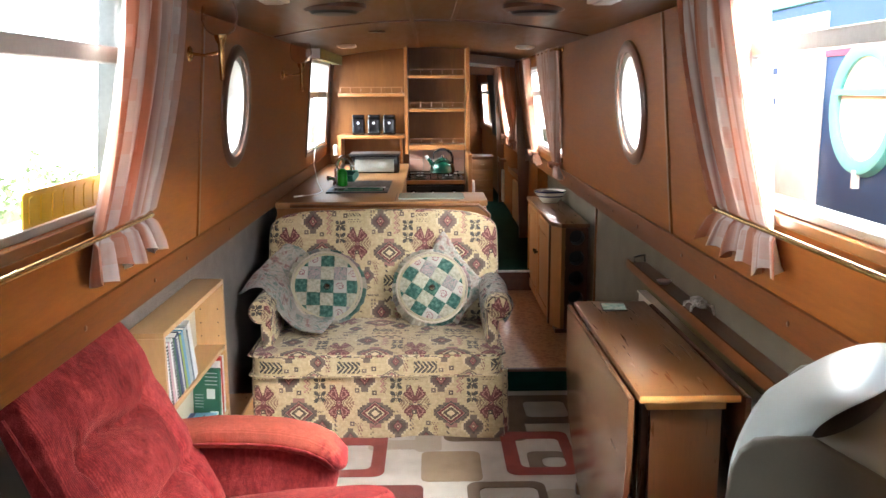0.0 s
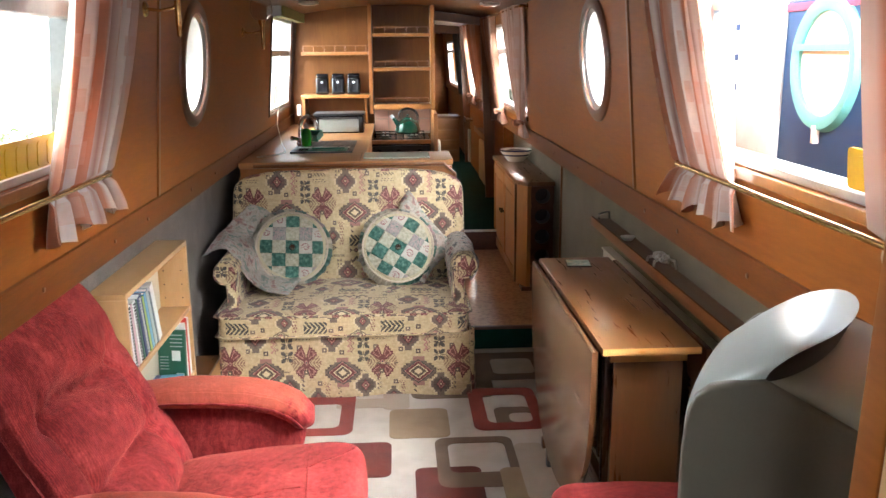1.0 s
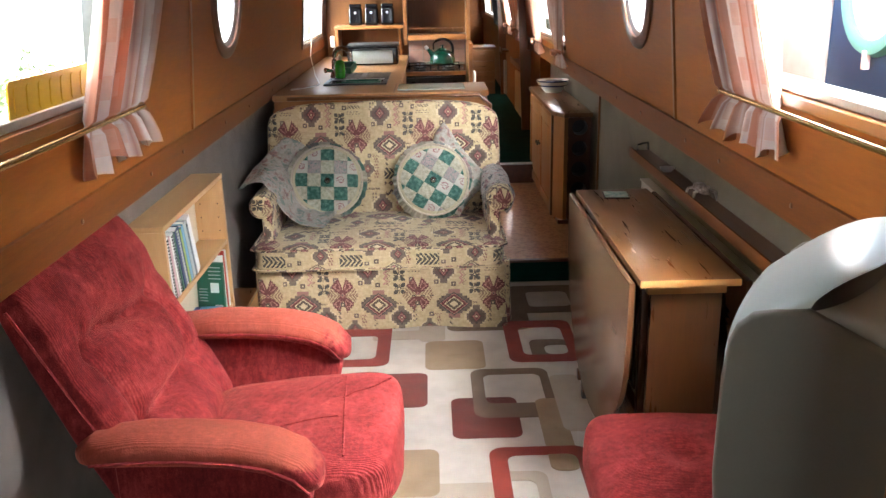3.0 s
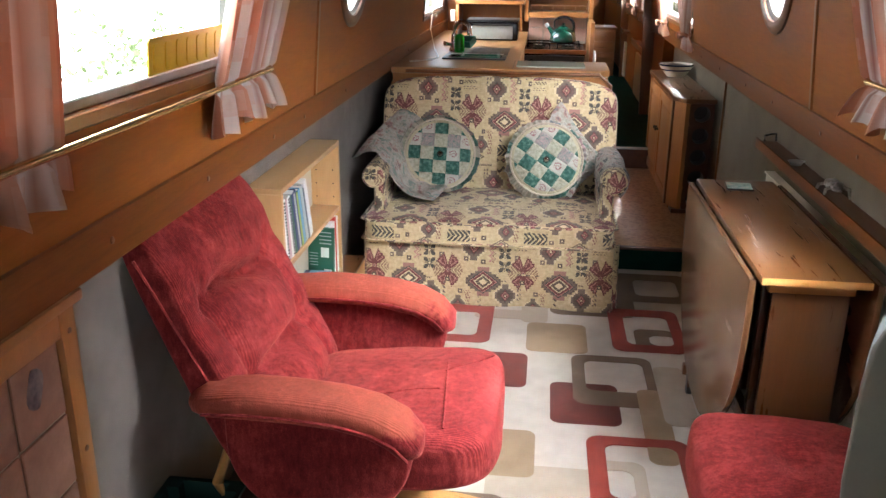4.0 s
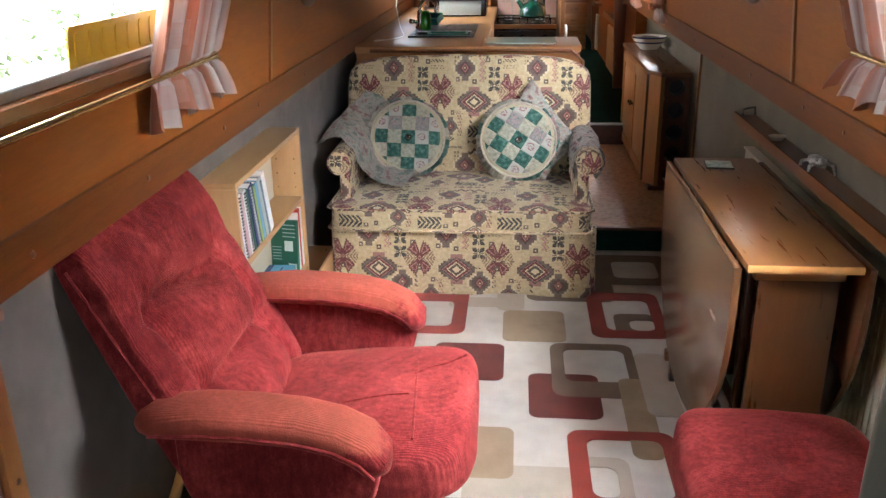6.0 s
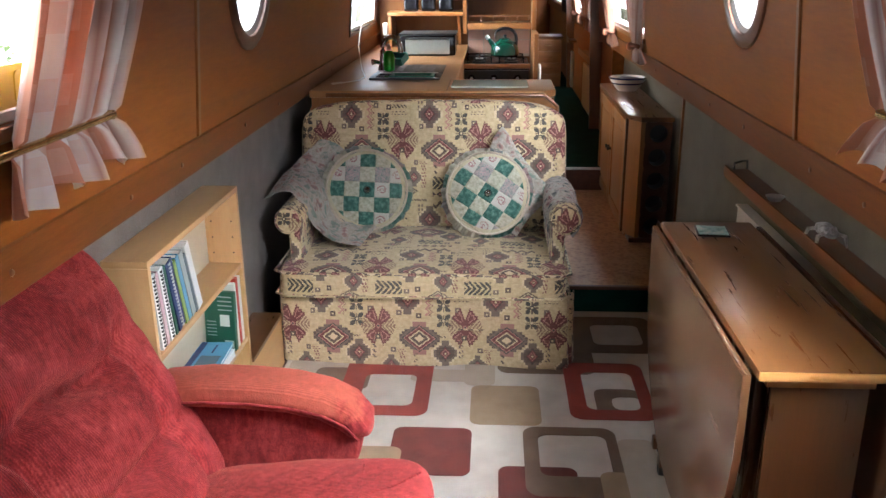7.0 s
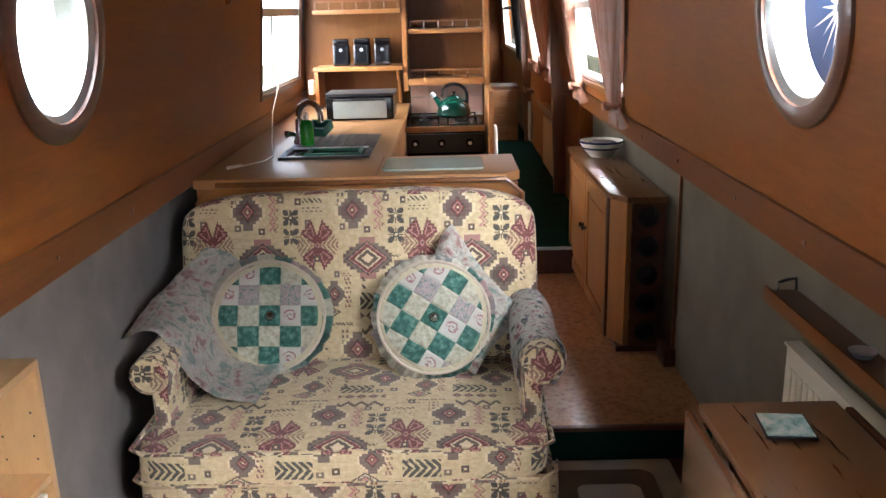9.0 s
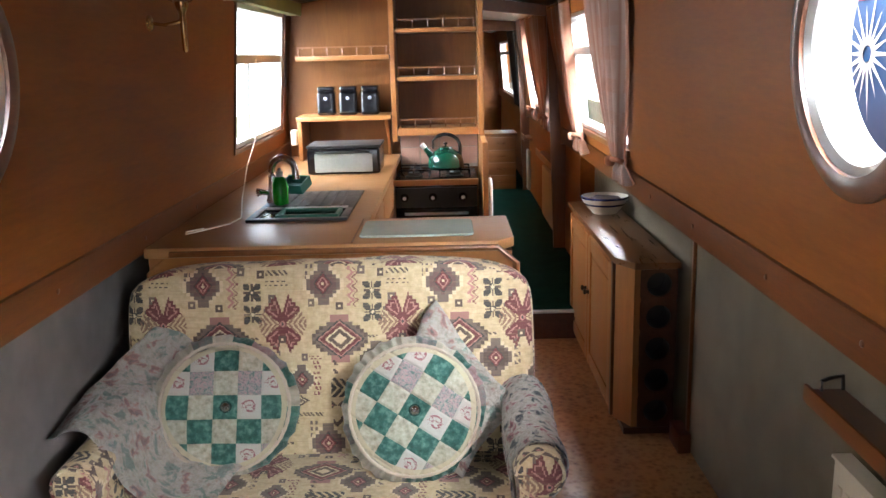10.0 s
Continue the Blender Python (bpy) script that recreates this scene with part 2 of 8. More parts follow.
def make_tapestry():
    """Woven sofa cloth: serrated stars, stepped diamonds, blossoms and small borders on cream."""
    m, nt, b = material("kilim_tapestry")
    uv = nt.nodes.new("ShaderNodeUVMap").outputs[0]
    sep = nt.nodes.new("ShaderNodeSeparateXYZ")
    nt.links.new(uv, sep.inputs[0])
    st = 0.0036
    u = mth(nt, "SNAP", sep.outputs[0], st)
    v = mth(nt, "SNAP", sep.outputs[1], st)
    PU, PV = 0.348, 0.466
    uv3 = coords(nt, "UV")
    CREAM = (0.70, 0.58, 0.36)
    col = ramp(nt, noise_tex(nt, uv3, 60, 3), [(0.32, (0.50, 0.385, 0.200)), (0.68, (0.66, 0.535, 0.315))])
    MAR, PNK, ROSE = (0.125, 0.012, 0.024), (0.44, 0.20, 0.17), (0.20, 0.062, 0.060)
    BRN, DRK, TAUPE = (0.075, 0.046, 0.038), (0.024, 0.024, 0.030), (0.140, 0.098, 0.082)

    def local(cu, cv, step=0.0):
        dx, dy = (mth(nt, "ABSOLUTE", wrap(nt, w, c, p)) for w, c, p in ((u, cu, PU), (v, cv, PV)))
        if step:
            dx, dy = (mth(nt, "SNAP", mth(nt, "ADD", w, step * 0.5), step) for w in (dx, dy))
        return dx, dy

    def less(a, c):
        return mth(nt, "LESS_THAN", a, c)

    def both(a, c):
        return mth(nt, "MULTIPLY", a, c)

    def lay(mask, colour):
        nonlocal col
        col = blend(nt, mask, col, colour)

    def rings(d, stops, size):
        """Bands of colour by the distance d; None in a band leaves the ground."""
        lay(less(d, size), ramp(nt, mth(nt, "DIVIDE", d, size), [(s / size, c) for s, c in stops], "CONSTANT"))

    def octagon(dx, dy, kx=1.0, slope=0.9):
        ax = mth(nt, "MULTIPLY", dx, kx)
        return mth(nt, "MAXIMUM", mth(nt, "MAXIMUM", ax, dy), mth(nt, "MULTIPLY", mth(nt, "ADD", ax, dy), slope))

    def saw(value, period):
        return mth(nt, "ABSOLUTE", wrap(nt, value, 0.0, period))

    def star(cu, cv):
        """Four chunky wedges set crosswise, toothed along their outer edge, with a pink line inside and pale rays between."""
        dx, dy = local(cu, cv)
        a, c = mth(nt, "DIVIDE", dx, 0.055), mth(nt, "DIVIDE", dy, 0.084)
        notch = mth(nt, "MULTIPLY", mth(nt, "SUBTRACT", mth(nt, "MULTIPLY_ADD", a, 2.1, 0.34), c), 0.43)
        flank = mth(nt, "MULTIPLY", mth(nt, "ADD", mth(nt, "MULTIPLY_ADD", a, -0.52, 0.06), c), 0.89)
        tooth = mth(nt, "MULTIPLY", saw(mth(nt, "SUBTRACT", dx, dy), 0.0216), 9.0)
        outer = mth(nt, "SUBTRACT", mth(nt, "MULTIPLY", mth(nt, "SUBTRACT", mth(nt, "MULTIPLY_ADD", a, -0.77, 1.30), c), 0.79), tooth)
        depth = mth(nt, "MINIMUM", mth(nt, "MINIMUM", notch, flank), outer)
        ray = both(both(less(c, mth(nt, "MULTIPLY", a, 0.42)), less(mth(nt, "MULTIPLY_ADD", c, 0.6, a), 1.30)), mth(nt, "GREATER_THAN", a, 0.22))
        lay(both(ray, less(mth(nt, "FRACT", mth(nt, "DIVIDE", mth(nt, "SUBTRACT", dx, mth(nt, "MULTIPLY", dy, 0.8)), 0.0144)), 0.55)), (0.24, 0.135, 0.085))
        lay(mth(nt, "GREATER_THAN", depth, 0.0), MAR)
        lay(both(less(mth(nt, "ABSOLUTE", mth(nt, "SUBTRACT", depth, 0.15)), 0.030), mth(nt, "GREATER_THAN", mth(nt, "ADD", a, c), 0.50)), PNK)
        rings(mth(nt, "ADD", mth(nt, "MULTIPLY", dx, 1.3), dy), [(0, DRK), (0.006, PNK), (0.012, MAR)], 0.019)

    def great_diamond(cu, cv):
        dx, dy = local(cu, cv, 0.0108)
        d = octagon(dx, dy, 0.84, 0.90)
        rings(d, [(0, TAUPE), (0.064, BRN)], 0.071)
        lay(both(less(dx, 0.022), both(less(dy, 0.066), mth(nt, "GREATER_THAN", dy, 0.044))), (0.33, 0.15, 0.13))
        dx, dy = local(cu, cv)
        e = mth(nt, "ADD", mth(nt, "MULTIPLY", dx, 0.80), dy)
        rings(e, [(0, CREAM), (0.016, BRN), (0.030, CREAM), (0.036, MAR), (0.048, PNK), (0.052, DRK)], 0.058)

    def small_diamond(cu, cv, outer, size=1.0):
        dx, dy = local(cu, cv, 0.0108 * size)
        d = mth(nt, "DIVIDE", octagon(dx, dy, 0.96, 0.78), size)
        rings(d, [(0, outer), (0.033, TAUPE), (0.046, CREAM), (0.052, TAUPE)], 0.056)
        dx, dy = local(cu, cv)
        e = mth(nt, "DIVIDE", mth(nt, "ADD", dx, mth(nt, "MULTIPLY", dy, 0.8)), size)
        rings(e, [(0, CREAM), (0.005, MAR), (0.013, PNK), (0.017, MAR), (0.024, DRK)], 0.028)

    def blossom(cu, cv):
        dx, dy = local(cu, cv)
        petal = both(less(mth(nt, "MAXIMUM", dx, dy), 0.0265), both(mth(nt, "GREATER_THAN", mth(nt, "MINIMUM", dx, dy), 0.0055), less(mth(nt, "ABSOLUTE", mth(nt, "SUBTRACT", dx, dy)), 0.0125)))
        lay(petal, DRK)
        lay(both(less(mth(nt, "MAXIMUM", dx, dy), 0.024), less(mth(nt, "MINIMUM", dx, dy), 0.0025)), BRN)
        rings(octagon(dx, dy), [(0, CREAM), (0.006, DRK)], 0.0105)

    def mini(cu, cv, colour=BRN):
        dx, dy = local(cu, cv)
        rings(mth(nt, "MAXIMUM", dx, dy), [(0, CREAM), (0.0035, colour)], 0.0105)

    def teeth(cu, cv, su, sv, period, colour, rise=1.0):
        """A row of small right-angled teeth."""
        dx, dy = local(cu, cv)
        inside = both(less(dx, su), less(dy, sv))
        f = mth(nt, "FRACT", mth(nt, "DIVIDE", mth(nt, "ADD", u, mth(nt, "MULTIPLY", v, rise)), period))
        g = mth(nt, "FRACT", mth(nt, "DIVIDE", v, period * 1.25))
        lay(both(inside, both(less(f, 0.52), less(g, 0.62))), colour)

    def zigzag(cu, cv, su, sv, period, wide, colour, upright=False):
        dx, dy = local(cu, cv)
        along, across = (v, wrap(nt, u, cu, PU)) if upright else (u, wrap(nt, v, cv, PV))
        z = mth(nt, "SUBTRACT", mth(nt, "MULTIPLY", saw(along, period), 1.2), period * 0.3)
        lay(both(both(less(dx, su), less(dy, sv)), less(mth(nt, "ABSOLUTE", mth(nt, "SUBTRACT", across, z)), wide)), colour)

    def stage(*jobs):
        """Runs some motifs inside a node group of their own, which keeps the tree small."""
        nonlocal nt, u, v, col
        outer, u0, v0, c0 = nt, u, v, col
        nt = bpy.data.node_groups.new("kilim_motifs", "ShaderNodeTree")
        for name, way, kind in (("U", "INPUT", "NodeSocketFloat"), ("V", "INPUT", "NodeSocketFloat"), ("Ground", "INPUT", "NodeSocketColor"), ("Cloth", "OUTPUT", "NodeSocketColor")):
            nt.interface.new_socket(name, in_out=way, socket_type=kind)
        gi, go = nt.nodes.new("NodeGroupInput"), nt.nodes.new("NodeGroupOutput")
        u, v, col = gi.outputs[0], gi.outputs[1], gi.outputs[2]
        for fn, args in jobs:
            fn(*args)
        nt.links.new(col, go.inputs[0])
        box_ = outer.nodes.new("ShaderNodeGroup")
        box_.node_tree = nt
        nt, u, v = outer, u0, v0
        for k, s in enumerate((u0, v0, c0)):
            nt.links.new(s, box_.inputs[k])
        col = box_.outputs[0]

    def dark_row():
        dx, dy = local(0.185, -0.190)
        lay(both(less(dx, 0.052), both(less(dy, 0.026), less(mth(nt, "FRACT", mth(nt, "DIVIDE", mth(nt, "ADD", u, mth(nt, "MULTIPLY", dy, 0.9)), 0.021)), 0.60))), DRK)
        dx, dy = local(0.030, -0.226)
        rings(mth(nt, "ADD", mth(nt, "MULTIPLY", dx, 0.62), dy), [(0, PNK), (0.008, TAUPE), (0.015, CREAM), (0.018, BRN)], 0.024)

    def lozenges():
        loz = mth(nt, "ADD", mth(nt, "MULTIPLY", saw(u, 0.036), 0.75), mth(nt, "ABSOLUTE", wrap(nt, v, 0.226, PV)))
        run = less(mth(nt, "ABSOLUTE", wrap(nt, u, 0.205, PU)), 0.072)
        lay(both(less(loz, 0.0125), run), BRN)
        lay(both(less(loz, 0.0045), run), PNK)

    # upper half: small borders, zigzags, diamonds and blossoms
    stage((teeth, (0.335, 0.145, 0.032, 0.007, 0.016, BRN)), (teeth, (0.335, 0.118, 0.032, 0.007, 0.016, BRN)), (teeth, (0.075, 0.150, 0.014, 0.030, 0.014, TAUPE, 0.0)),
          (teeth, (0.345, 0.178, 0.040, 0.005, 0.013, TAUPE)), (teeth, (0.300, 0.020, 0.006, 0.030, 0.014, TAUPE, 0.0)))
    stage((zigzag, (0.200, 0.105, 0.016, 0.056, 0.026, 0.0050, PNK, True)), (zigzag, (0.213, 0.100, 0.020, 0.056, 0.026, 0.0024, ROSE, True)), (zigzag, (0.205, 0.178, 0.068, 0.020, 0.040, 0.0080, BRN)))
    stage((small_diamond, (0.120, 0.113, (0.120, 0.062, 0.058))), (blossom, (0.262, 0.092)), (blossom, (0.262, 0.029)))
    stage((mini, (0.287, 0.143)), (mini, (0.165, 0.050)), (mini, (0.318, 0.073, TAUPE)), (mini, (0.085, 0.060, TAUPE)), (mini, (0.230, 0.150, TAUPE)), (mini, (0.010, 0.190)))
    # star row
    stage((great_diamond, (0.165, -0.048)),)
    stage((star, (0.0, 0.0)),)
    stage((small_diamond, (0.268, -0.112, BRN, 0.95)), (small_diamond, (0.050, -0.165, TAUPE, 0.72)))
    # lower half: medallions, lettered columns, rows of lozenges
    stage((teeth, (0.095, -0.160, 0.010, 0.050, 0.012, ROSE, 0.4)), (teeth, (0.150, -0.150, 0.008, 0.044, 0.020, BRN, 0.8)), (teeth, (0.330, -0.100, 0.009, 0.040, 0.018, TAUPE, 0.8)),
          (teeth, (0.255, -0.040, 0.020, 0.006, 0.013, BRN)), (teeth, (0.090, -0.100, 0.018, 0.006, 0.013, ROSE)), (teeth, (0.050, 0.200, 0.060, 0.005, 0.012, BRN)))
    stage((dark_row, ()), (lozenges, ()))
    stage((mini, (0.300, -0.195)), (mini, (0.255, -0.205, TAUPE)), (mini, (0.345, -0.045)), (mini, (0.060, -0.100, TAUPE)))
    slub = noise_tex(nt, coords(nt, "UV", (14, 240, 1)), 1.0, 3, 0.6)
    col = blend(nt, ramp(nt, slub, [(0.52, (0, 0, 0)), (0.66, (0.30, 0.30, 0.30))]), col, (0.34, 0.245, 0.135))
    weave = noise_tex(nt, uv3, 900, 2)
    wear = noise_tex(nt, uv3, 5, 3)
    col = blend(nt, mth(nt, "MULTIPLY", weave, 0.10), col, (0.50, 0.41, 0.28))
    col = blend(nt, mth(nt, "MULTIPLY", wear, 0.06), col, (0.72, 0.62, 0.45))
    put(nt, b.inputs["Base Color"], col)
    b.inputs["Roughness"].default_value = 0.93
    b.inputs["Sheen Weight"].default_value = 0.15
    bump(nt, b, weave, 0.5, 0.0015)
    return m


TAPESTRY = make_tapestry()


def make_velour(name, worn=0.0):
    """Red ribbed velour, paler and more orange upwards, for wear and for light on the tops."""
    m, nt, b = material(name)
    v = coords(nt)
    wv = nt.nodes.new("ShaderNodeTexWave")
    wv.wave_type, wv.bands_direction = "BANDS", "Y"
    wv.inputs["Scale"].default_value, wv.inputs["Distortion"].default_value = 58, 1.5
    wv.inputs["Detail"].default_value = 2
    nt.links.new(v, wv.inputs["Vector"])
    n1, n2 = noise_tex(nt, v, 6, 6, 0.7, 0.6), noise_tex(nt, v, 300, 2)
    n3 = noise_tex(nt, coords(nt, "Object", (1, 1, 0.35)), 60, 4, 0.7)
    f = mth(nt, "ADD", mth(nt, "MULTIPLY", n1, 0.42), mth(nt, "MULTIPLY", wv.outputs[1], 0.05))
    f = mth(nt, "ADD", f, mth(nt, "ADD", mth(nt, "MULTIPLY", n2, 0.16), mth(nt, "MULTIPLY", n3, 0.32)))
    col = ramp(nt, f, [(0.34, (0.070, 0.0055, 0.0065)), (0.46, (0.160, 0.0150, 0.0155)), (0.56, (0.270, 0.037, 0.033)), (0.68, (0.45, 0.098, 0.072))])
    # worn sets how far wear and light on the tops pale the colour
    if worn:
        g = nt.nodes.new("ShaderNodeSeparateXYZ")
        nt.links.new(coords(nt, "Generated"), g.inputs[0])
        top_tone = mth(nt, "ADD", mth(nt, "MULTIPLY", g.outputs[2], 0.9), mth(nt, "MULTIPLY", noise_tex(nt, v, 14, 5, 0.7), 0.9))
        top_tone = ramp(nt, top_tone, [(0.85, (0, 0, 0)), (1.30, (1, 1, 1))])
        col = blend(nt, mth(nt, "MULTIPLY", top_tone, worn), col, (0.56, 0.17, 0.085))
    put(nt, b.inputs["Base Color"], col)
    b.inputs["Roughness"].default_value = 0.9
    b.inputs["Sheen Weight"].default_value = 0.25
    b.inputs["Specular IOR Level"].default_value = 0.15
    b.inputs["Sheen Roughness"].default_value = 0.3
    b.inputs["Sheen Tint"].default_value = (1.0, 0.30, 0.20, 1)
    bump(nt, b, mth(nt, "ADD", mth(nt, "ADD", mth(nt, "MULTIPLY", wv.outputs[1], 0.5), n2), n3), 0.5, 0.0025)
    return m


VELOUR, VELOUR_ARM = make_velour("red_velour"), make_velour("red_velour_worn_lit", 0.28)


def make_patchwork(name, turn):
    """Round cushion face: green, cream and sprigged patches inside a cream border."""
    m, nt, b = material(name)
    uv = coords(nt, "UV", rot=(0, 0, turn))
    sep = nt.nodes.new("ShaderNodeSeparateXYZ")
    nt.links.new(uv, sep.inputs[0])
    size = 0.066
    cu = mth(nt, "FLOOR", mth(nt, "ADD", mth(nt, "DIVIDE", sep.outputs[0], size), 0.5))
    cv = mth(nt, "FLOOR", mth(nt, "ADD", mth(nt, "DIVIDE", sep.outputs[1], size), 0.5))
    odd = mth(nt, "FLOORED_MODULO", mth(nt, "ADD", cu, cv), 2.0)
    cell = nt.nodes.new("ShaderNodeCombineXYZ")
    put(nt, cell.inputs[0], cu), put(nt, cell.inputs[1], cv)
    wn_ = nt.nodes.new("ShaderNodeTexWhiteNoise")
    nt.links.new(cell.outputs[0], wn_.inputs[0])
    blot = noise_tex(nt, uv, 55, 4, 0.6)
    sprig = noise_tex(nt, uv, 70, 2, 0.5, 2.0)
    green = ramp(nt, blot, [(0.30, (0.006, 0.045, 0.033)), (0.48, (0.020, 0.092, 0.068)), (0.70, (0.110, 0.210, 0.165))])
    grey = ramp(nt, sprig, [(0.36, (0.10, 0.15, 0.13)), (0.48, (0.26, 0.25, 0.23)), (0.56, (0.36, 0.24, 0.24)), (0.66, (0.14, 0.16, 0.15))])
    cream = ramp(nt, blot, [(0.3, (0.22, 0.195, 0.125)), (0.5, (0.36, 0.335, 0.245)), (0.7, (0.47, 0.44, 0.34))])
    lx = mth(nt, "SUBTRACT", sep.outputs[0], mth(nt, "MULTIPLY", cu, size))
    ly = mth(nt, "SUBTRACT", sep.outputs[1], mth(nt, "MULTIPLY", cv, size))
    lx = mth(nt, "ADD", lx, mth(nt, "MULTIPLY", mth(nt, "SUBTRACT", sprig, 0.5), 0.030))
    ang = mth(nt, "ARCTAN2", ly, lx)
    rad = mth(nt, "SQRT", mth(nt, "ADD", mth(nt, "MULTIPLY", lx, lx), mth(nt, "MULTIPLY", ly, ly)))
    coil = mth(nt, "FRACT", mth(nt, "SUBTRACT", mth(nt, "DIVIDE", rad, 0.0125), mth(nt, "MULTIPLY", ang, 0.159)))
    curl = mth(nt, "MULTIPLY", mth(nt, "LESS_THAN", coil, 0.36), mth(nt, "LESS_THAN", mth(nt, "ABSOLUTE", mth(nt, "SUBTRACT", rad, 0.012)), 0.0085))
    sprigged = blend(nt, mth(nt, "MULTIPLY", curl, 0.85), (0.42, 0.39, 0.335), (0.22, 0.045, 0.065))
    dark_patch = blend(nt, mth(nt, "GREATER_THAN", wn_.outputs[0], 0.66), green, grey)
    light_patch = blend(nt, mth(nt, "GREATER_THAN", wn_.outputs[0], 0.55), cream, sprigged)
    face = blend(nt, odd, dark_patch, light_patch)
    rr = nt.nodes.new("ShaderNodeVectorMath")
    rr.operation = "LENGTH"
    nt.links.new(uv, rr.inputs[0])
    radius = rr.outputs["Value"]
    sector = nt.nodes.new("ShaderNodeTexWhiteNoise")
    sector.noise_dimensions = "1D"
    put(nt, sector.inputs["W"], mth(nt, "FLOOR", mth(nt, "MULTIPLY", mth(nt, "ARCTAN2", sep.outputs[1], sep.outputs[0]), 3.34)))
    piece = mth(nt, "ADD", mth(nt, "MULTIPLY", sector.outputs[0], 0.8), mth(nt, "MULTIPLY", noise_tex(nt, uv, 60, 4, 0.7), 0.25))
    band = ramp(nt, piece, [(0.14, (0.010, 0.070, 0.050)), (0.34, (0.060, 0.15, 0.115)), (0.38, (0.20, 0.20, 0.165)), (0.52, (0.34, 0.31, 0.24)), (0.56, (0.40, 0.35, 0.26)), (0.70, (0.30, 0.29, 0.21)), (0.76, (0.26, 0.15, 0.145)), (0.90, (0.10, 0.14, 0.12))])
    col = blend(nt, mth(nt, "GREATER_THAN", radius, 0.157), face, (0.43, 0.37, 0.240))
    col = blend(nt, mth(nt, "GREATER_THAN", radius, 0.172), col, band)
    put(nt, b.inputs["Base Color"], col)
    b.inputs["Roughness"].default_value = 0.85
    b.inputs["Sheen Weight"].default_value = 0.15
    fine = noise_tex(nt, uv, 700, 2)
    seam_u = mth(nt, "ABSOLUTE", wrap(nt, sep.outputs[0], size * 0.5, size))
    seam_v = mth(nt, "ABSOLUTE", wrap(nt, sep.outputs[1], size * 0.5, size))
    seam = mth(nt, "MINIMUM", mth(nt, "MULTIPLY", mth(nt, "MINIMUM", seam_u, seam_v), 160), 1.0)
    pleat = mth(nt, "SINE", mth(nt, "MULTIPLY_ADD", mth(nt, "ARCTAN2", sep.outputs[1], sep.outputs[0]), 41.0, mth(nt, "MULTIPLY", blot, 3.0)))
    pleat = mth(nt, "MULTIPLY", mth(nt, "MULTIPLY", pleat, 1.4), mth(nt, "GREATER_THAN", radius, 0.170))
    rumple = mth(nt, "MULTIPLY", noise_tex(nt, uv, 24, 4, 0.6), 2.2)
    bump(nt, b, mth(nt, "ADD", mth(nt, "ADD", seam, mth(nt, "ADD", pleat, rumple)), mth(nt, "MULTIPLY", fine, 0.3)), 0.8, 0.004)
    return m


PATCH_A, PATCH_B = make_patchwork("patchwork_square", 5), make_patchwork("patchwork_tilted", 34)


def make_print(name, base, spots, scale=26.0):
    """Faded printed cotton."""
    m, nt, b = material(name)
    v = coords(nt)
    n1 = noise_tex(nt, v, scale, 4, 0.6, 0.5)
    col = ramp(nt, n1, [(0.38, spots[0]), (0.46, base), (0.56, base), (0.62, spots[1]), (0.72, spots[2])])
    mottle = ramp(nt, noise_tex(nt, v, 55, 5, 0.7), [(0.30, (0.70, 0.67, 0.63)), (0.55, (1.0, 1.0, 1.0))])
    put(nt, b.inputs["Base Color"], blend(nt, 1.0, col, mottle, "MULTIPLY"))
    b.inputs["Roughness"].default_value = 0.85
    b.inputs["Sheen Weight"].default_value = 0.1
    crease = noise_tex(nt, v, 26, 5, 0.62, 1.6)
    bump(nt, b, mth(nt, "ADD", mth(nt, "MULTIPLY", crease, 5.0), mth(nt, "MULTIPLY", noise_tex(nt, v, 500, 2), 0.3)), 0.9, 0.006)
    return m


PILLOW = make_print("faded_floral_cotton", (0.44, 0.405, 0.345), ((0.20, 0.26, 0.22), (0.38, 0.22, 0.19), (0.16, 0.14, 0.14)), 22)
THROW = make_print("printed_throw_cotton", (0.38, 0.35, 0.30), ((0.035, 0.045, 0.055), (0.25, 0.08, 0.09), (0.05, 0.045, 0.05)), 26)


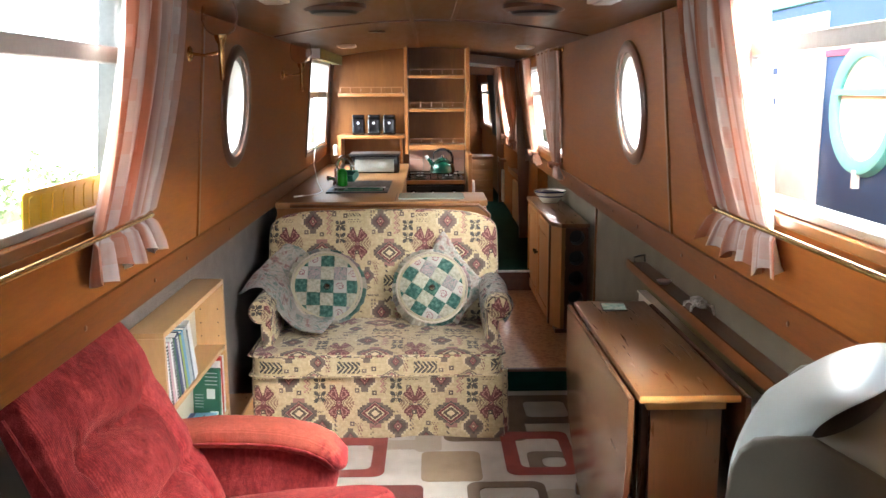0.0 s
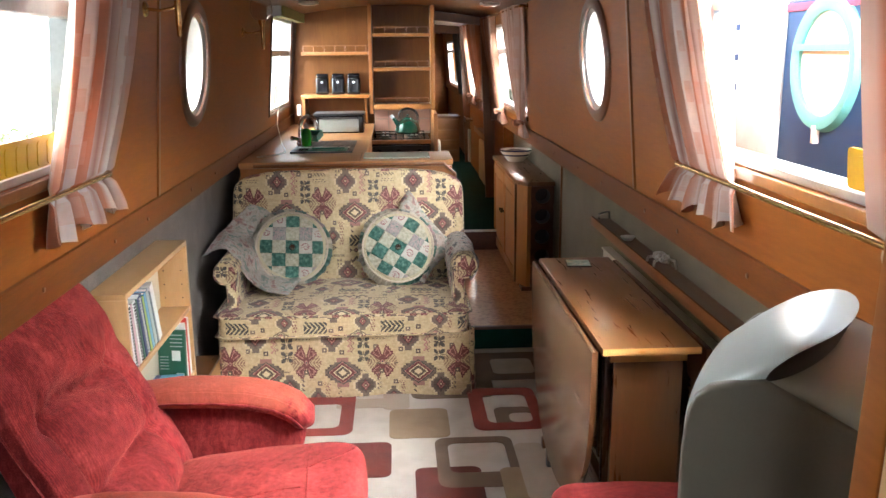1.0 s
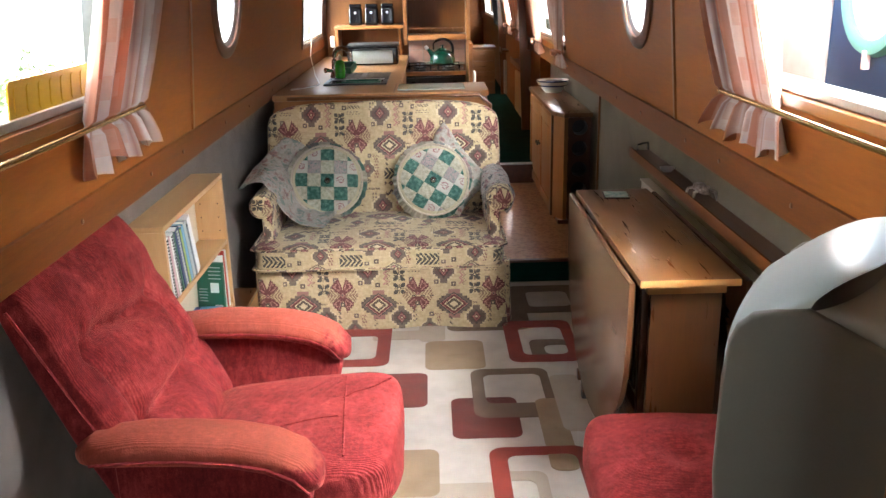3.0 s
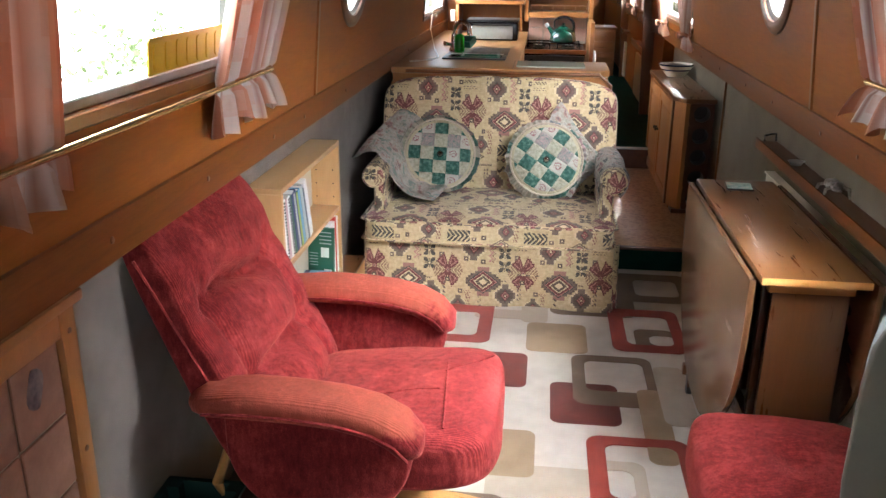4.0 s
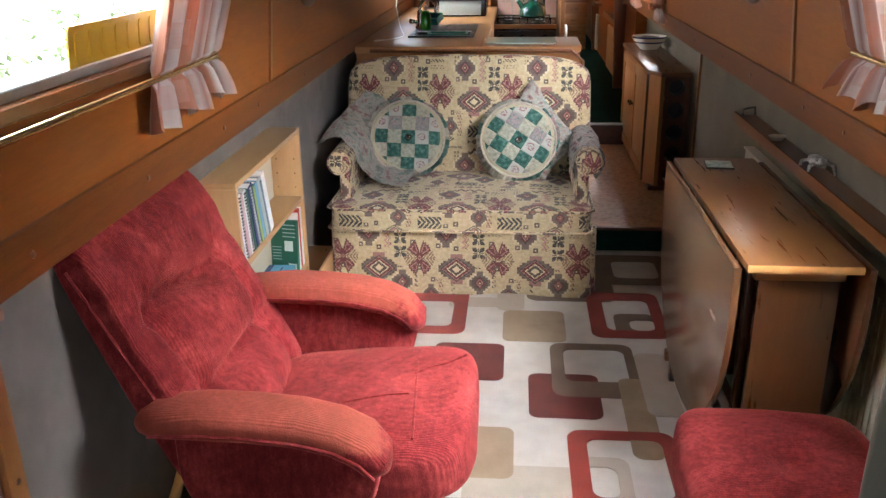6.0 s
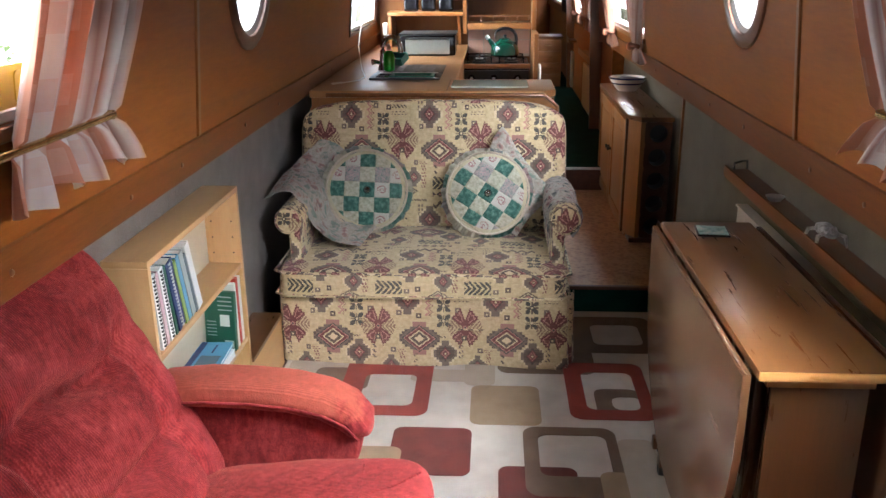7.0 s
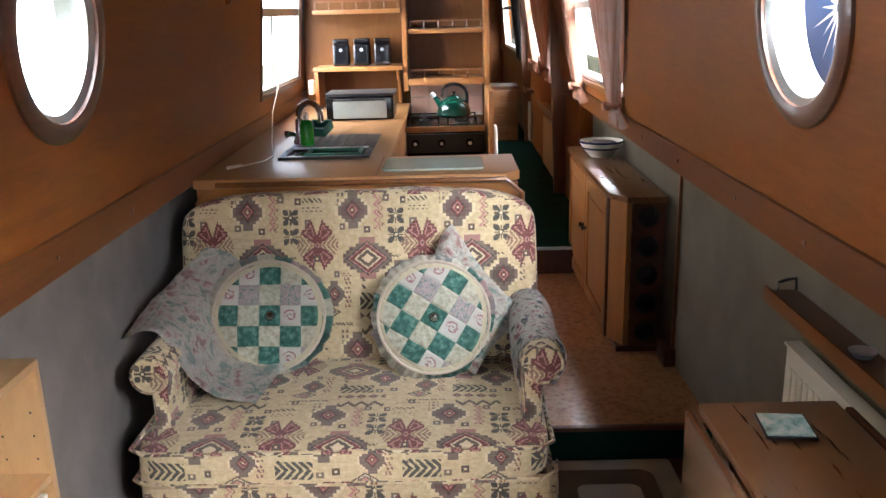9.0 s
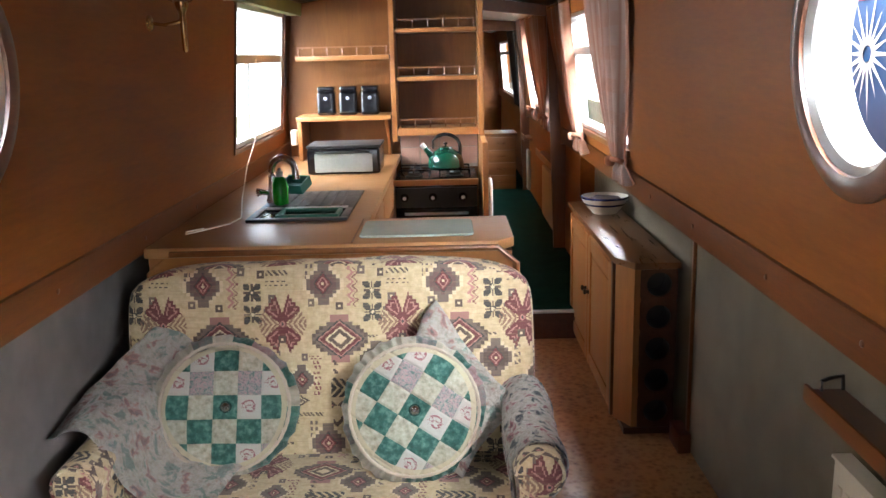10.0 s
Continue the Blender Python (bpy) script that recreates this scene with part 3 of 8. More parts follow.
def make_curtain(name="salmon_stripe_curtain", through_light=0.34, dulled=0.0):
    """Striped cotton, half translucent, with rows of faded squares; can be sunk towards one dull salmon."""
    m, nt, b = material(name)
    uv = coords(nt, "UV")
    sep = nt.nodes.new("ShaderNodeSeparateXYZ")
    nt.links.new(uv, sep.inputs[0])
    stripe = mth(nt, "FRACT", mth(nt, "DIVIDE", sep.outputs[0], 0.33))
    # greyer stops among the stripes stand in for pleats without light behind
    base = ramp(nt, stripe, [(0.0, (0.42, 0.165, 0.092)), (0.24, (0.46, 0.215, 0.135)), (0.28, (0.62, 0.56, 0.52)), (0.46, (0.62, 0.56, 0.52)), (0.50, (0.34, 0.20, 0.165)), (0.55, (0.54, 0.46, 0.42)), (0.68, (0.56, 0.47, 0.43)), (0.72, (0.36, 0.21, 0.17)), (0.78, (0.54, 0.44, 0.39)), (0.97, (0.48, 0.25, 0.165))])
    sq = mth(nt, "FRACT", mth(nt, "DIVIDE", sep.outputs[1], 0.13))
    chk = mth(nt, "MULTIPLY", mth(nt, "LESS_THAN", sq, 0.42), mth(nt, "LESS_THAN", mth(nt, "FRACT", mth(nt, "DIVIDE", sep.outputs[0], 0.085)), 0.55))
    blot = noise_tex(nt, uv, 25, 3)
    col = blend(nt, mth(nt, "MULTIPLY", chk, mth(nt, "MULTIPLY", blot, 0.9)), base, (0.52, 0.30, 0.22))
    if dulled:
        col = blend(nt, dulled, col, (0.40, 0.21, 0.13))
    put(nt, b.inputs["Base Color"], col)
    b.inputs["Roughness"].default_value = 0.9
    tr = nt.nodes.new("ShaderNodeBsdfTranslucent")
    put(nt, tr.inputs[0], blend(nt, 0.35, col, (0.95, 0.78, 0.62), "MULTIPLY"))
    mix = nt.nodes.new("ShaderNodeMixShader")
    mix.inputs[0].default_value = through_light
    nt.links.new(b.outputs[0], mix.inputs[1])
    nt.links.new(tr.outputs[0], mix.inputs[2])
    nt.links.new(mix.outputs[0], nt.nodes["Material Output"].inputs[0])
    bump(nt, b, noise_tex(nt, uv, 800, 2), 0.3, 0.001)
    return m


# second: same striped cloth, denser, with weak light put into its duller colour
CURTAIN, CURTAIN_DIM, CURTAIN_PALE = make_curtain(), make_curtain("salmon_stripe_curtain_dim", 0.24, 0.50), make_curtain("pale_stripe_curtain_dense", 0.22, 0.55)


def make_tile():
    m, nt, b = material("terracotta_tile")
    v = coords(nt)
    n1, n2 = noise_tex(nt, v, 12, 5, 0.65), noise_tex(nt, v, 120, 3)
    f = mth(nt, "ADD", mth(nt, "MULTIPLY", n1, 0.8), mth(nt, "MULTIPLY", piece_random(nt), 0.2))
    put(nt, b.inputs["Base Color"], ramp(nt, f, [(0.35, (0.180, 0.076, 0.046)), (0.7, (0.310, 0.155, 0.098))]))
    b.inputs["Roughness"].default_value = 0.45
    bump(nt, b, n2, 0.2, 0.001)
    return m


TILE = make_tile()
GROUT = plain("grout", (0.36, 0.30, 0.24), None, 0.9, 0, 30, 200, 0.2)


# ---------------------------------------------------------------- mesh helpers
def base_of(ob):
    p = Vector((0, 0, 0))
    while ob:
        p = p + ob.location
        ob = ob.parent
    return p


def finish(bm, name, mat, sharp=38, uv=None, shift=(0, 0)):
    bm.normal_update()
    for f in bm.faces:
        f.smooth = True
    lim = radians(sharp)
    for e in bm.edges:
        e.smooth = False
        if len(e.link_faces) == 2:
            e.smooth = e.link_faces[0].normal.angle(e.link_faces[1].normal, 0) < lim
    if uv == "box":
        layer = bm.loops.layers.uv.new("UVMap")
        lie = 1.0
        for f in bm.faces:
            n = f.normal
            for lp in f.loops:
                c = lp.vert.co
                if abs(n.x) > abs(n.y) and abs(n.x) > abs(n.z):
                    lp[layer].uv = (c.y + shift[0], c.z + shift[1])
                elif abs(n.z) > abs(n.y) * lie:
                    lp[layer].uv = (c.x + shift[0], c.y + shift[1])
                else:
                    lp[layer].uv = (c.x + shift[-2], c.z + shift[-1])
    me = bpy.data.meshes.new(name)
    bm.to_mesh(me)
    bm.free()
    me.materials.append(mat)
    return me


def part(name, bm, mat, parent, label="", sharp=38, uv=None, shift=(0, 0)):
    """Links a bmesh given in world places as one mesh under its thing or part."""
    off = base_of(parent)
    bmesh.ops.translate(bm, verts=bm.verts, vec=-off)
    ob = new(name, finish(bm, name, mat, sharp, uv, shift))
    ob.parent = parent
    return tagged(ob, label) if label else ob


def thing(name, at, label, category, group=""):
    e = new(name)
    e.location = at
    e.empty_display_size = 0.05
    return tagged(e, label, category, group)


def solid(name, bm, mat, label, category, group="", kind="", at=(0, 0, 0), sharp=38, uv=None):
    """A thing that is one mesh."""
    bmesh.ops.translate(bm, verts=bm.verts, vec=-Vector(at))
    ob = new(name, finish(bm, name, mat, sharp, uv))
    ob.location = at
    return tagged(ob, label, category, group, kind)


def box(bm, x0, x1, y0, y1, z0, z1, bev=0.0, seg=2, m=None):
    mat4 = Matrix.LocRotScale(((x0 + x1) / 2, (y0 + y1) / 2, (z0 + z1) / 2), None, (abs(x1 - x0), abs(y1 - y0), abs(z1 - z0)))
    vs = bmesh.ops.create_cube(bm, size=1.0, matrix=mat4)["verts"]
    if bev:
        es = list({e for v in vs for e in v.link_edges})
        r = bmesh.ops.bevel(bm, geom=es, offset=bev, segments=seg, affect="EDGES", profile=0.6)
        vs = list({v for f in r["faces"] for v in f.verts} | {v for v in vs if v.is_valid})
    if m is not None:
        bmesh.ops.transform(bm, matrix=m, verts=vs)
    return bm


def boxes(*specs, bev=0.0):
    bm = bmesh.new()
    for s in specs:
        box(bm, *s, bev=bev)
    return bm


def b1(*s, bev=0.0, seg=2, m=None):
    return box(bmesh.new(), *s, bev=bev, seg=seg, m=m)


def tube(bm, pts, r, n=10, caps=True):
    """A round bar along pts; r one radius or one a point."""
    pts = [Vector(p) for p in pts]
    rs = r if isinstance(r, (list, tuple)) else [r] * len(pts)
    rings = []
    for i, p in enumerate(pts):
        d = (pts[min(i + 1, len(pts) - 1)] - pts[max(i - 1, 0)]).normalized()
        a = d.cross(Vector((0, 0, 1)))
        if a.length < 1e-3:
            a = d.cross(Vector((1, 0, 0)))
        a.normalize()
        c = d.cross(a)
        rings.append([bm.verts.new(p + rs[i] * (math.cos(t) * a + math.sin(t) * c)) for t in (2 * math.pi * k / n for k in range(n))])
    for A, B in zip(rings, rings[1:]):
        for k in range(n):
            bm.faces.new((A[k], A[(k + 1) % n], B[(k + 1) % n], B[k]))
    if caps:
        bm.faces.new(rings[0][::-1])
        bm.faces.new(rings[-1])
    bmesh.ops.recalc_face_normals(bm, faces=bm.faces)
    return bm


def rod(p0, p1, r, n=10):
    return tube(bmesh.new(), [p0, p1], r, n)


def lathe(bm, profile, at, n=28, m=None):
    """Turned shape about z; profile of (radius, height)."""
    m = m or Matrix()
    rings = []
    for r, z in profile:
        if r < 1e-5:
            rings.append([bm.verts.new(Vector(at) + m.to_3x3() @ Vector((0, 0, z)))])
        else:
            rings.append([bm.verts.new(Vector(at) + m.to_3x3() @ Vector((r * math.cos(t), r * math.sin(t), z))) for t in (2 * math.pi * k / n for k in range(n))])
    for A, B in zip(rings, rings[1:]):
        for k in range(n):
            a, c = (A[k % len(A)], A[(k + 1) % len(A)]), (B[k % len(B)], B[(k + 1) % len(B)])
            f = []
            for v in (a[0], a[1], c[1], c[0]):
                if v not in f:
                    f.append(v)
            if len(f) > 2:
                bm.faces.new(f)
    bmesh.ops.recalc_face_normals(bm, faces=bm.faces)
    return bm


def prism(bm, outline, place, w0, w1, bev=0.0, seg=2):
    """Extrudes a flat outline of (u, v); place(u, v, w) gives the world point."""
    A = [bm.verts.new(place(u, v, w0)) for u, v in outline]
    B = [bm.verts.new(place(u, v, w1)) for u, v in outline]
    fa, fb = bm.faces.new(A), bm.faces.new(B[::-1])
    n = len(outline)
    for k in range(n):
        bm.faces.new((A[k], B[k], B[(k + 1) % n], A[(k + 1) % n]))
    bmesh.ops.recalc_face_normals(bm, faces=bm.faces)
    if bev:
        es = list(set(fa.edges) | set(fb.edges))
        bmesh.ops.bevel(bm, geom=es, offset=bev, segments=seg, affect="EDGES", profile=0.5)
    return bm


def soft(bm, half, m, n=14, p=6.0, wob=0.0, freq=6.0, shape=None, seed=0.0):
    """A stuffed block: a rounded box with lumps, half its size each way, placed by m."""
    start = len(bm.verts)
    vs = bmesh.ops.create_cube(bm, size=2.0)["verts"]
    es = list({e for v in vs for e in v.link_edges})
    bmesh.ops.subdivide_edges(bm, edges=es, cuts=n, use_grid_fill=True)
    bm.verts.ensure_lookup_table()
    for v in list(bm.verts)[start:]:
        c = v.co
        mx = max(abs(c.x), abs(c.y), abs(c.z))
        nr = (abs(c.x) ** p + abs(c.y) ** p + abs(c.z) ** p) ** (1 / p)
        c = c * (mx / nr)
        if shape:
            c = shape(c)
        q = Vector((c.x * half[0], c.y * half[1], c.z * half[2]))
        if wob:
            d = q.normalized() * (noise.noise(q * freq + Vector((seed, 0, 0))) * wob)
            q = q + d
        v.co = m @ q
    return bm


def sheet(bm, fn, nu, nv, uvfn=None):
    g = [[bm.verts.new(fn(i / nu, j / nv)) for i in range(nu + 1)] for j in range(nv + 1)]
    layer = bm.loops.layers.uv.new("UVMap") if uvfn else None
    for j in range(nv):
        for i in range(nu):
            f = bm.faces.new((g[j][i], g[j][i + 1], g[j + 1][i + 1], g[j + 1][i]))
            if uvfn:
                for lp, (a, c) in zip(f.loops, ((i, j), (i + 1, j), (i + 1, j + 1), (i, j + 1))):
                    lp[layer].uv = uvfn(a / nu, c / nv)
    return bm


def rounded(x0, x1, y0, y1, r, n=6):
    out = []
    for cx, cy, a0 in ((x1 - r, y0 + r, -90), (x1 - r, y1 - r, 0), (x0 + r, y1 - r, 90), (x0 + r, y0 + r, 180)):
        for k in range(n + 1):
            a = radians(a0 + 90 * k / n)
            out.append((cx + r * math.cos(a), cy + r * math.sin(a)))
    return out


# ---------------------------------------------------------------- the hull's inner shell
LEAN_IN, GUN_X, GUN_Z = 0.085, 0.850, 1.068
Y_BACK, Y_END = -1.6, 14.4
LOW_X = 0.955


def wall_x(side, z, off=0.0):
    """The inner face of the cabin side at height z; off moves inwards."""
    return side * (GUN_X - LEAN_IN * (z - GUN_Z) - off)


def ceil_z(x):
    return 1.925 - 0.13 * x * x


def on_wall(side):
    return lambda y, z, w: Vector((wall_x(side, z, w), y, z))


# openings in the cabin sides: (y0, y1, z0, z1) or round (y, z, r)
# the last left opening is unseen, added to light the far cabin
LEFT_WINDOWS = [(1.02, 2.45, 1.287, 1.850), (5.86, 6.96, 1.170, 1.800), (9.66, 10.50, 1.200, 1.760)]
RIGHT_WINDOWS = [(1.02, 2.42, 1.287, 1.850), (5.62, 7.10, 1.155, 1.760), (8.10, 9.80, 1.130, 1.760), (10.90, 13.50, 1.080, 1.700)]
LEFT_ROUND = [(3.70, 1.522, 0.207)]
RIGHT_ROUND = [(3.645, 1.528, 0.208)]


def cabin_side(name, side, rects, rounds, label):
    bm = bmesh.new()
    z0, z1, thick = GUN_Z, 1.90, 0.075
    place = on_wall(side)

    def quad(pts, w):
        vs = [bm.verts.new(place(y, z, w)) for y, z in pts]
        bm.faces.new(vs)

    cols = sorted([(a, c, "r", (a, c, d, e)) for a, c, d, e in rects] + [(y - r - 0.06, y + r + 0.06, "o", (y, z, r)) for y, z, r in rounds])
    for w in (0.0, -thick):
        y = Y_BACK
        for a, c, kind, spec in cols:
            quad([(y, z0), (a, z0), (a, z1), (y, z1)], w)
            if kind == "r":
                quad([(a, z0), (c, z0), (c, spec[2]), (a, spec[2])], w)
                quad([(a, spec[3]), (c, spec[3]), (c, z1), (a, z1)], w)
            else:
                cy, cz, r = spec
                n = 40
                hs = (c - a) / 2
                lo, hi = cz - hs, cz + hs
                quad([(a, z0), (c, z0), (c, lo), (a, lo)], w)
                quad([(a, hi), (c, hi), (c, z1), (a, z1)], w)
                for k in range(n):
                    pts = []
                    for kk in (k, k + 1):
                        t = 2 * math.pi * kk / n
                        co, si = math.cos(t), math.sin(t)
                        s = hs / max(abs(co), abs(si))
                        pts.append(((cy + r * co, cz + r * si), (cy + s * co, cz + s * si)))
                    quad([pts[0][0], pts[1][0], pts[1][1], pts[0][1]], w)
            y = c
        quad([(y, z0), (Y_END, z0), (Y_END, z1), (y, z1)], w)
    for a, c, d, e in rects:
        ring = [(a, d), (c, d), (c, e), (a, e)]
        for k in range(4):
            p, q = ring[k], ring[(k + 1) % 4]
            vs = [bm.verts.new(place(*p, 0)), bm.verts.new(place(*q, 0)), bm.verts.new(place(*q, -thick)), bm.verts.new(place(*p, -thick))]
            bm.faces.new(vs)
    for cy, cz, r in rounds:
        for k in range(40):
            t0, t1 = 2 * math.pi * k / 40, 2 * math.pi * (k + 1) / 40
            p, q = (cy + r * math.cos(t0), cz + r * math.sin(t0)), (cy + r * math.cos(t1), cz + r * math.sin(t1))
            vs = [bm.verts.new(place(*p, 0)), bm.verts.new(place(*q, 0)), bm.verts.new(place(*q, -thick)), bm.verts.new(place(*p, -thick))]
            bm.faces.new(vs)
    bmesh.ops.remove_doubles(bm, verts=bm.verts, dist=0.0005)
    bmesh.ops.recalc_face_normals(bm, faces=bm.faces)
    return solid(name, bm, PANEL, label, "wall", kind="structure", sharp=1)


cabin_side("wall_left_upper", -1, LEFT_WINDOWS, LEFT_ROUND, "varnished cherry plywood cabin side leaning slightly inwards")
cabin_side("wall_right_upper", 1, RIGHT_WINDOWS, RIGHT_ROUND, "varnished cherry plywood cabin side leaning slightly inwards")

for s, nm, mt, lab in ((-1, "wall_left_lower", CARPET_L, "grey carpet-lined lower hull side"), (1, "wall_right_lower", CARPET_R, "khaki carpet-lined lower hull side")):
    xs = sorted((s * LOW_X, s * (LOW_X + 0.06)))
    solid(nm, b1(xs[0], xs[1], Y_BACK, 7.062 if s > 0 else Y_END, -0.05, 0.985), mt, lab, "wall", kind="structure")
    # shelf of the gunwale and the screwed rail along it
    xs = sorted((s * 0.858, s * (LOW_X + 0.06)))
    solid("gunwale_" + ("left" if s < 0 else "right"), b1(xs[0], xs[1], Y_BACK, Y_END, 0.987, 1.066), TRIM, "timber gunwale lining under the cabin side", "trim", kind="structure")
    rail = thing("rail", (s * 0.85, 0, 0.97), "long varnished oak rail screwed along the gunwale", "trim")
    xs = sorted((s * 0.838, s * 0.856))
    part("board", b1(xs[0], xs[1], Y_BACK, Y_END, 0.985, 1.076, bev=0.004), RAIL, rail)
    ys = (1.15, 1.62, 2.10, 2.62, 2.96, 3.58, 4.05, 4.65, 5.2)
    for y in ys:
        bm = lathe(bmesh.new(), [(0, 0.004), (0.006, 0.003), (0.0075, 0)], (s * 0.838, y + (0.02 if s < 0 else 0), 1.030), 8, Matrix.Rotation(radians(-90 * s), 4, "Y"))
        part("screw_plug", bm, DARKW, rail)
    tagged(rail, kind="structure")

# right side panelling beyond the galley step
solid("wall_right_lower_panel", b1(0.8706, 0.96, 7.06, Y_END, 0.2, 0.985), PANEL, "varnished plywood lower side lining", "wall", kind="structure")


def make_ceiling():
    bm = bmesh.new()
    n = 20
    rows = []
    for y in (Y_BACK, Y_END):
        rows.append([bm.verts.new((-0.86 + 1.72 * i / n, y, ceil_z(-0.86 + 1.72 * i / n))) for i in range(n + 1)])
    up = [[bm.verts.new(v.co + Vector((0, 0, 0.06))) for v in r] for r in rows]
    for i in range(n):
        bm.faces.new((rows[0][i], rows[1][i], rows[1][i + 1], rows[0][i + 1]))
        bm.faces.new((up[0][i], up[0][i + 1], up[1][i + 1], up[1][i]))
    for a in (0, 1):
        for i in range(n):
            bm.faces.new((rows[a][i], rows[a][i + 1], up[a][i + 1], up[a][i]))
    bm.faces.new((rows[0][0], up[0][0], up[1][0], rows[1][0]))
    bm.faces.new((rows[0][n], rows[1][n], up[1][n], up[0][n]))
    bmesh.ops.recalc_face_normals(bm, faces=bm.faces)
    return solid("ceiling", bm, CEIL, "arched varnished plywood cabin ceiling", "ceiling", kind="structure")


make_ceiling()


def ceiling_strip(x0, x1, y0, y1, n=16, drop=0.006):
    """Cover strip that follows the arch."""
    bm = bmesh.new()
    pts = [x0 + (x1 - x0) * i / n for i in range(n + 1)]
    for (ya, yb) in ((y0, y1),):
        low = [[bm.verts.new((x, y, ceil_z(x) - drop)) for x in pts] for y in (ya, yb)]
        top = [[bm.verts.new((x, y, ceil_z(x) + 0.01)) for x in pts] for y in (ya, yb)]
        for i in range(n):
            bm.faces.new((low[0][i], low[0][i + 1], low[1][i + 1], low[1][i]))
            for k in (0, 1):
                bm.faces.new((low[k][i], low[k][i + 1], top[k][i + 1], top[k][i]))
        for k in (0, n):
            bm.faces.new((low[0][k], low[1][k], top[1][k], top[0][k]))
    bmesh.ops.recalc_face_normals(bm, faces=bm.faces)
    return bm


for i, spec in enumerate(((-0.77, 0.77, 4.42, 4.445), (-0.105, -0.085, 1.0, 7.0), (0.095, 0.115, 1.0, 4.42), (-0.77, 0.77, 1.98, 2.005))):
    solid("trim", ceiling_strip(*spec, n=16 if i in (0, 3) else 1), DARKW if i in (0, 3) else TRIM, "thin cover strip over a joint of the ceiling boards", "trim", kind="structure")
for s, yj in ((-1, 3.160), (1, 3.127)):
    solid("trim", prism(bmesh.new(), [(yj - 0.012, 1.077), (yj + 0.012, 1.077), (yj + 0.012, 1.84), (yj - 0.012, 1.84)], on_wall(s), -0.002, 0.007, 0.002, 1), TRIM_UP, "thin cover strip over a joint of the side panels", "trim", kind="structure")

# floors: saloon, cork platform, green carpeted passage
solid("floor", b1(-0.96, 0.96, Y_BACK, 4.452, -0.06, 0.0), DARKW, "dark varnished board floor of the saloon", "floor", kind="structure")
solid("floor_platform", b1(0.18, 0.96, 4.462, 6.25, -0.06, 0.125), CORK, "varnished mottled cork platform one step up", "floor", kind="structure")
solid("step_riser", b1(0.18, 0.96, 4.450, 4.461, 0.0, 0.112), GREEN_CARPET, "bottle green carpeted step riser", "step", kind="structure")
solid("step_nosing", b1(0.18, 0.96, 4.444, 4.467, 0.113, 0.130, bev=0.003), DARKW, "thin worn nosing strip along the step", "step", kind="structure")
solid("floor_passage", b1(-0.2, 0.96, 6.265, Y_END, -0.06, 0.270), GREEN_CARPET, "bottle green carpet of the passage, a further step up", "floor", kind="structure")
solid("step_riser_upper", b1(0.20, 0.96, 6.251, 6.264, 0.125, 0.262), DARKW, "brown wooden step riser below the passage", "step", kind="structure")
solid("step_nosing_upper", b1(0.20, 0.96, 6.240, 6.270, 0.263, 0.276, bev=0.003), ALU, "metal nosing strip along the upper step", "step", kind="structure")
solid("floor_galley", b1(-0.96, 0.18, 4.53, Y_END, -0.06, 0.10), DARKW, "dark board floor under the galley", "floor", kind="structure")
# ends of the boat
solid("bulkhead_aft", b1(-1.0, 1.0, Y_END, Y_END + 0.05, -0.05, 1.98), PANEL, "varnished plywood end bulkhead", "wall", kind="structure")
solid("bulkhead_fore", boxes((-1.0, -0.36, Y_BACK - 0.05, Y_BACK, -0.05, 1.98), (0.36, 1.0, Y_BACK - 0.05, Y_BACK, -0.05, 1.98), (-0.36, 0.36, Y_BACK - 0.05, Y_BACK, 1.80, 1.98), (-0.36, 0.36, Y_BACK - 0.05, Y_BACK, -0.05, 0.30)), PANEL, "varnished plywood end bulkhead with an open doorway", "wall", kind="structure")


# ---------------------------------------------------------------- windows
def slab(side, y0, y1, z0, z1, w0, w1, bev=0.0, bm=None):
    """A block lying on the leaning cabin side; w is the distance inwards."""
    return prism(bm or bmesh.new(), [(y0, z0), (y1, z0), (y1, z1), (y0, z1)], on_wall(side), w0, w1, bev, 1)


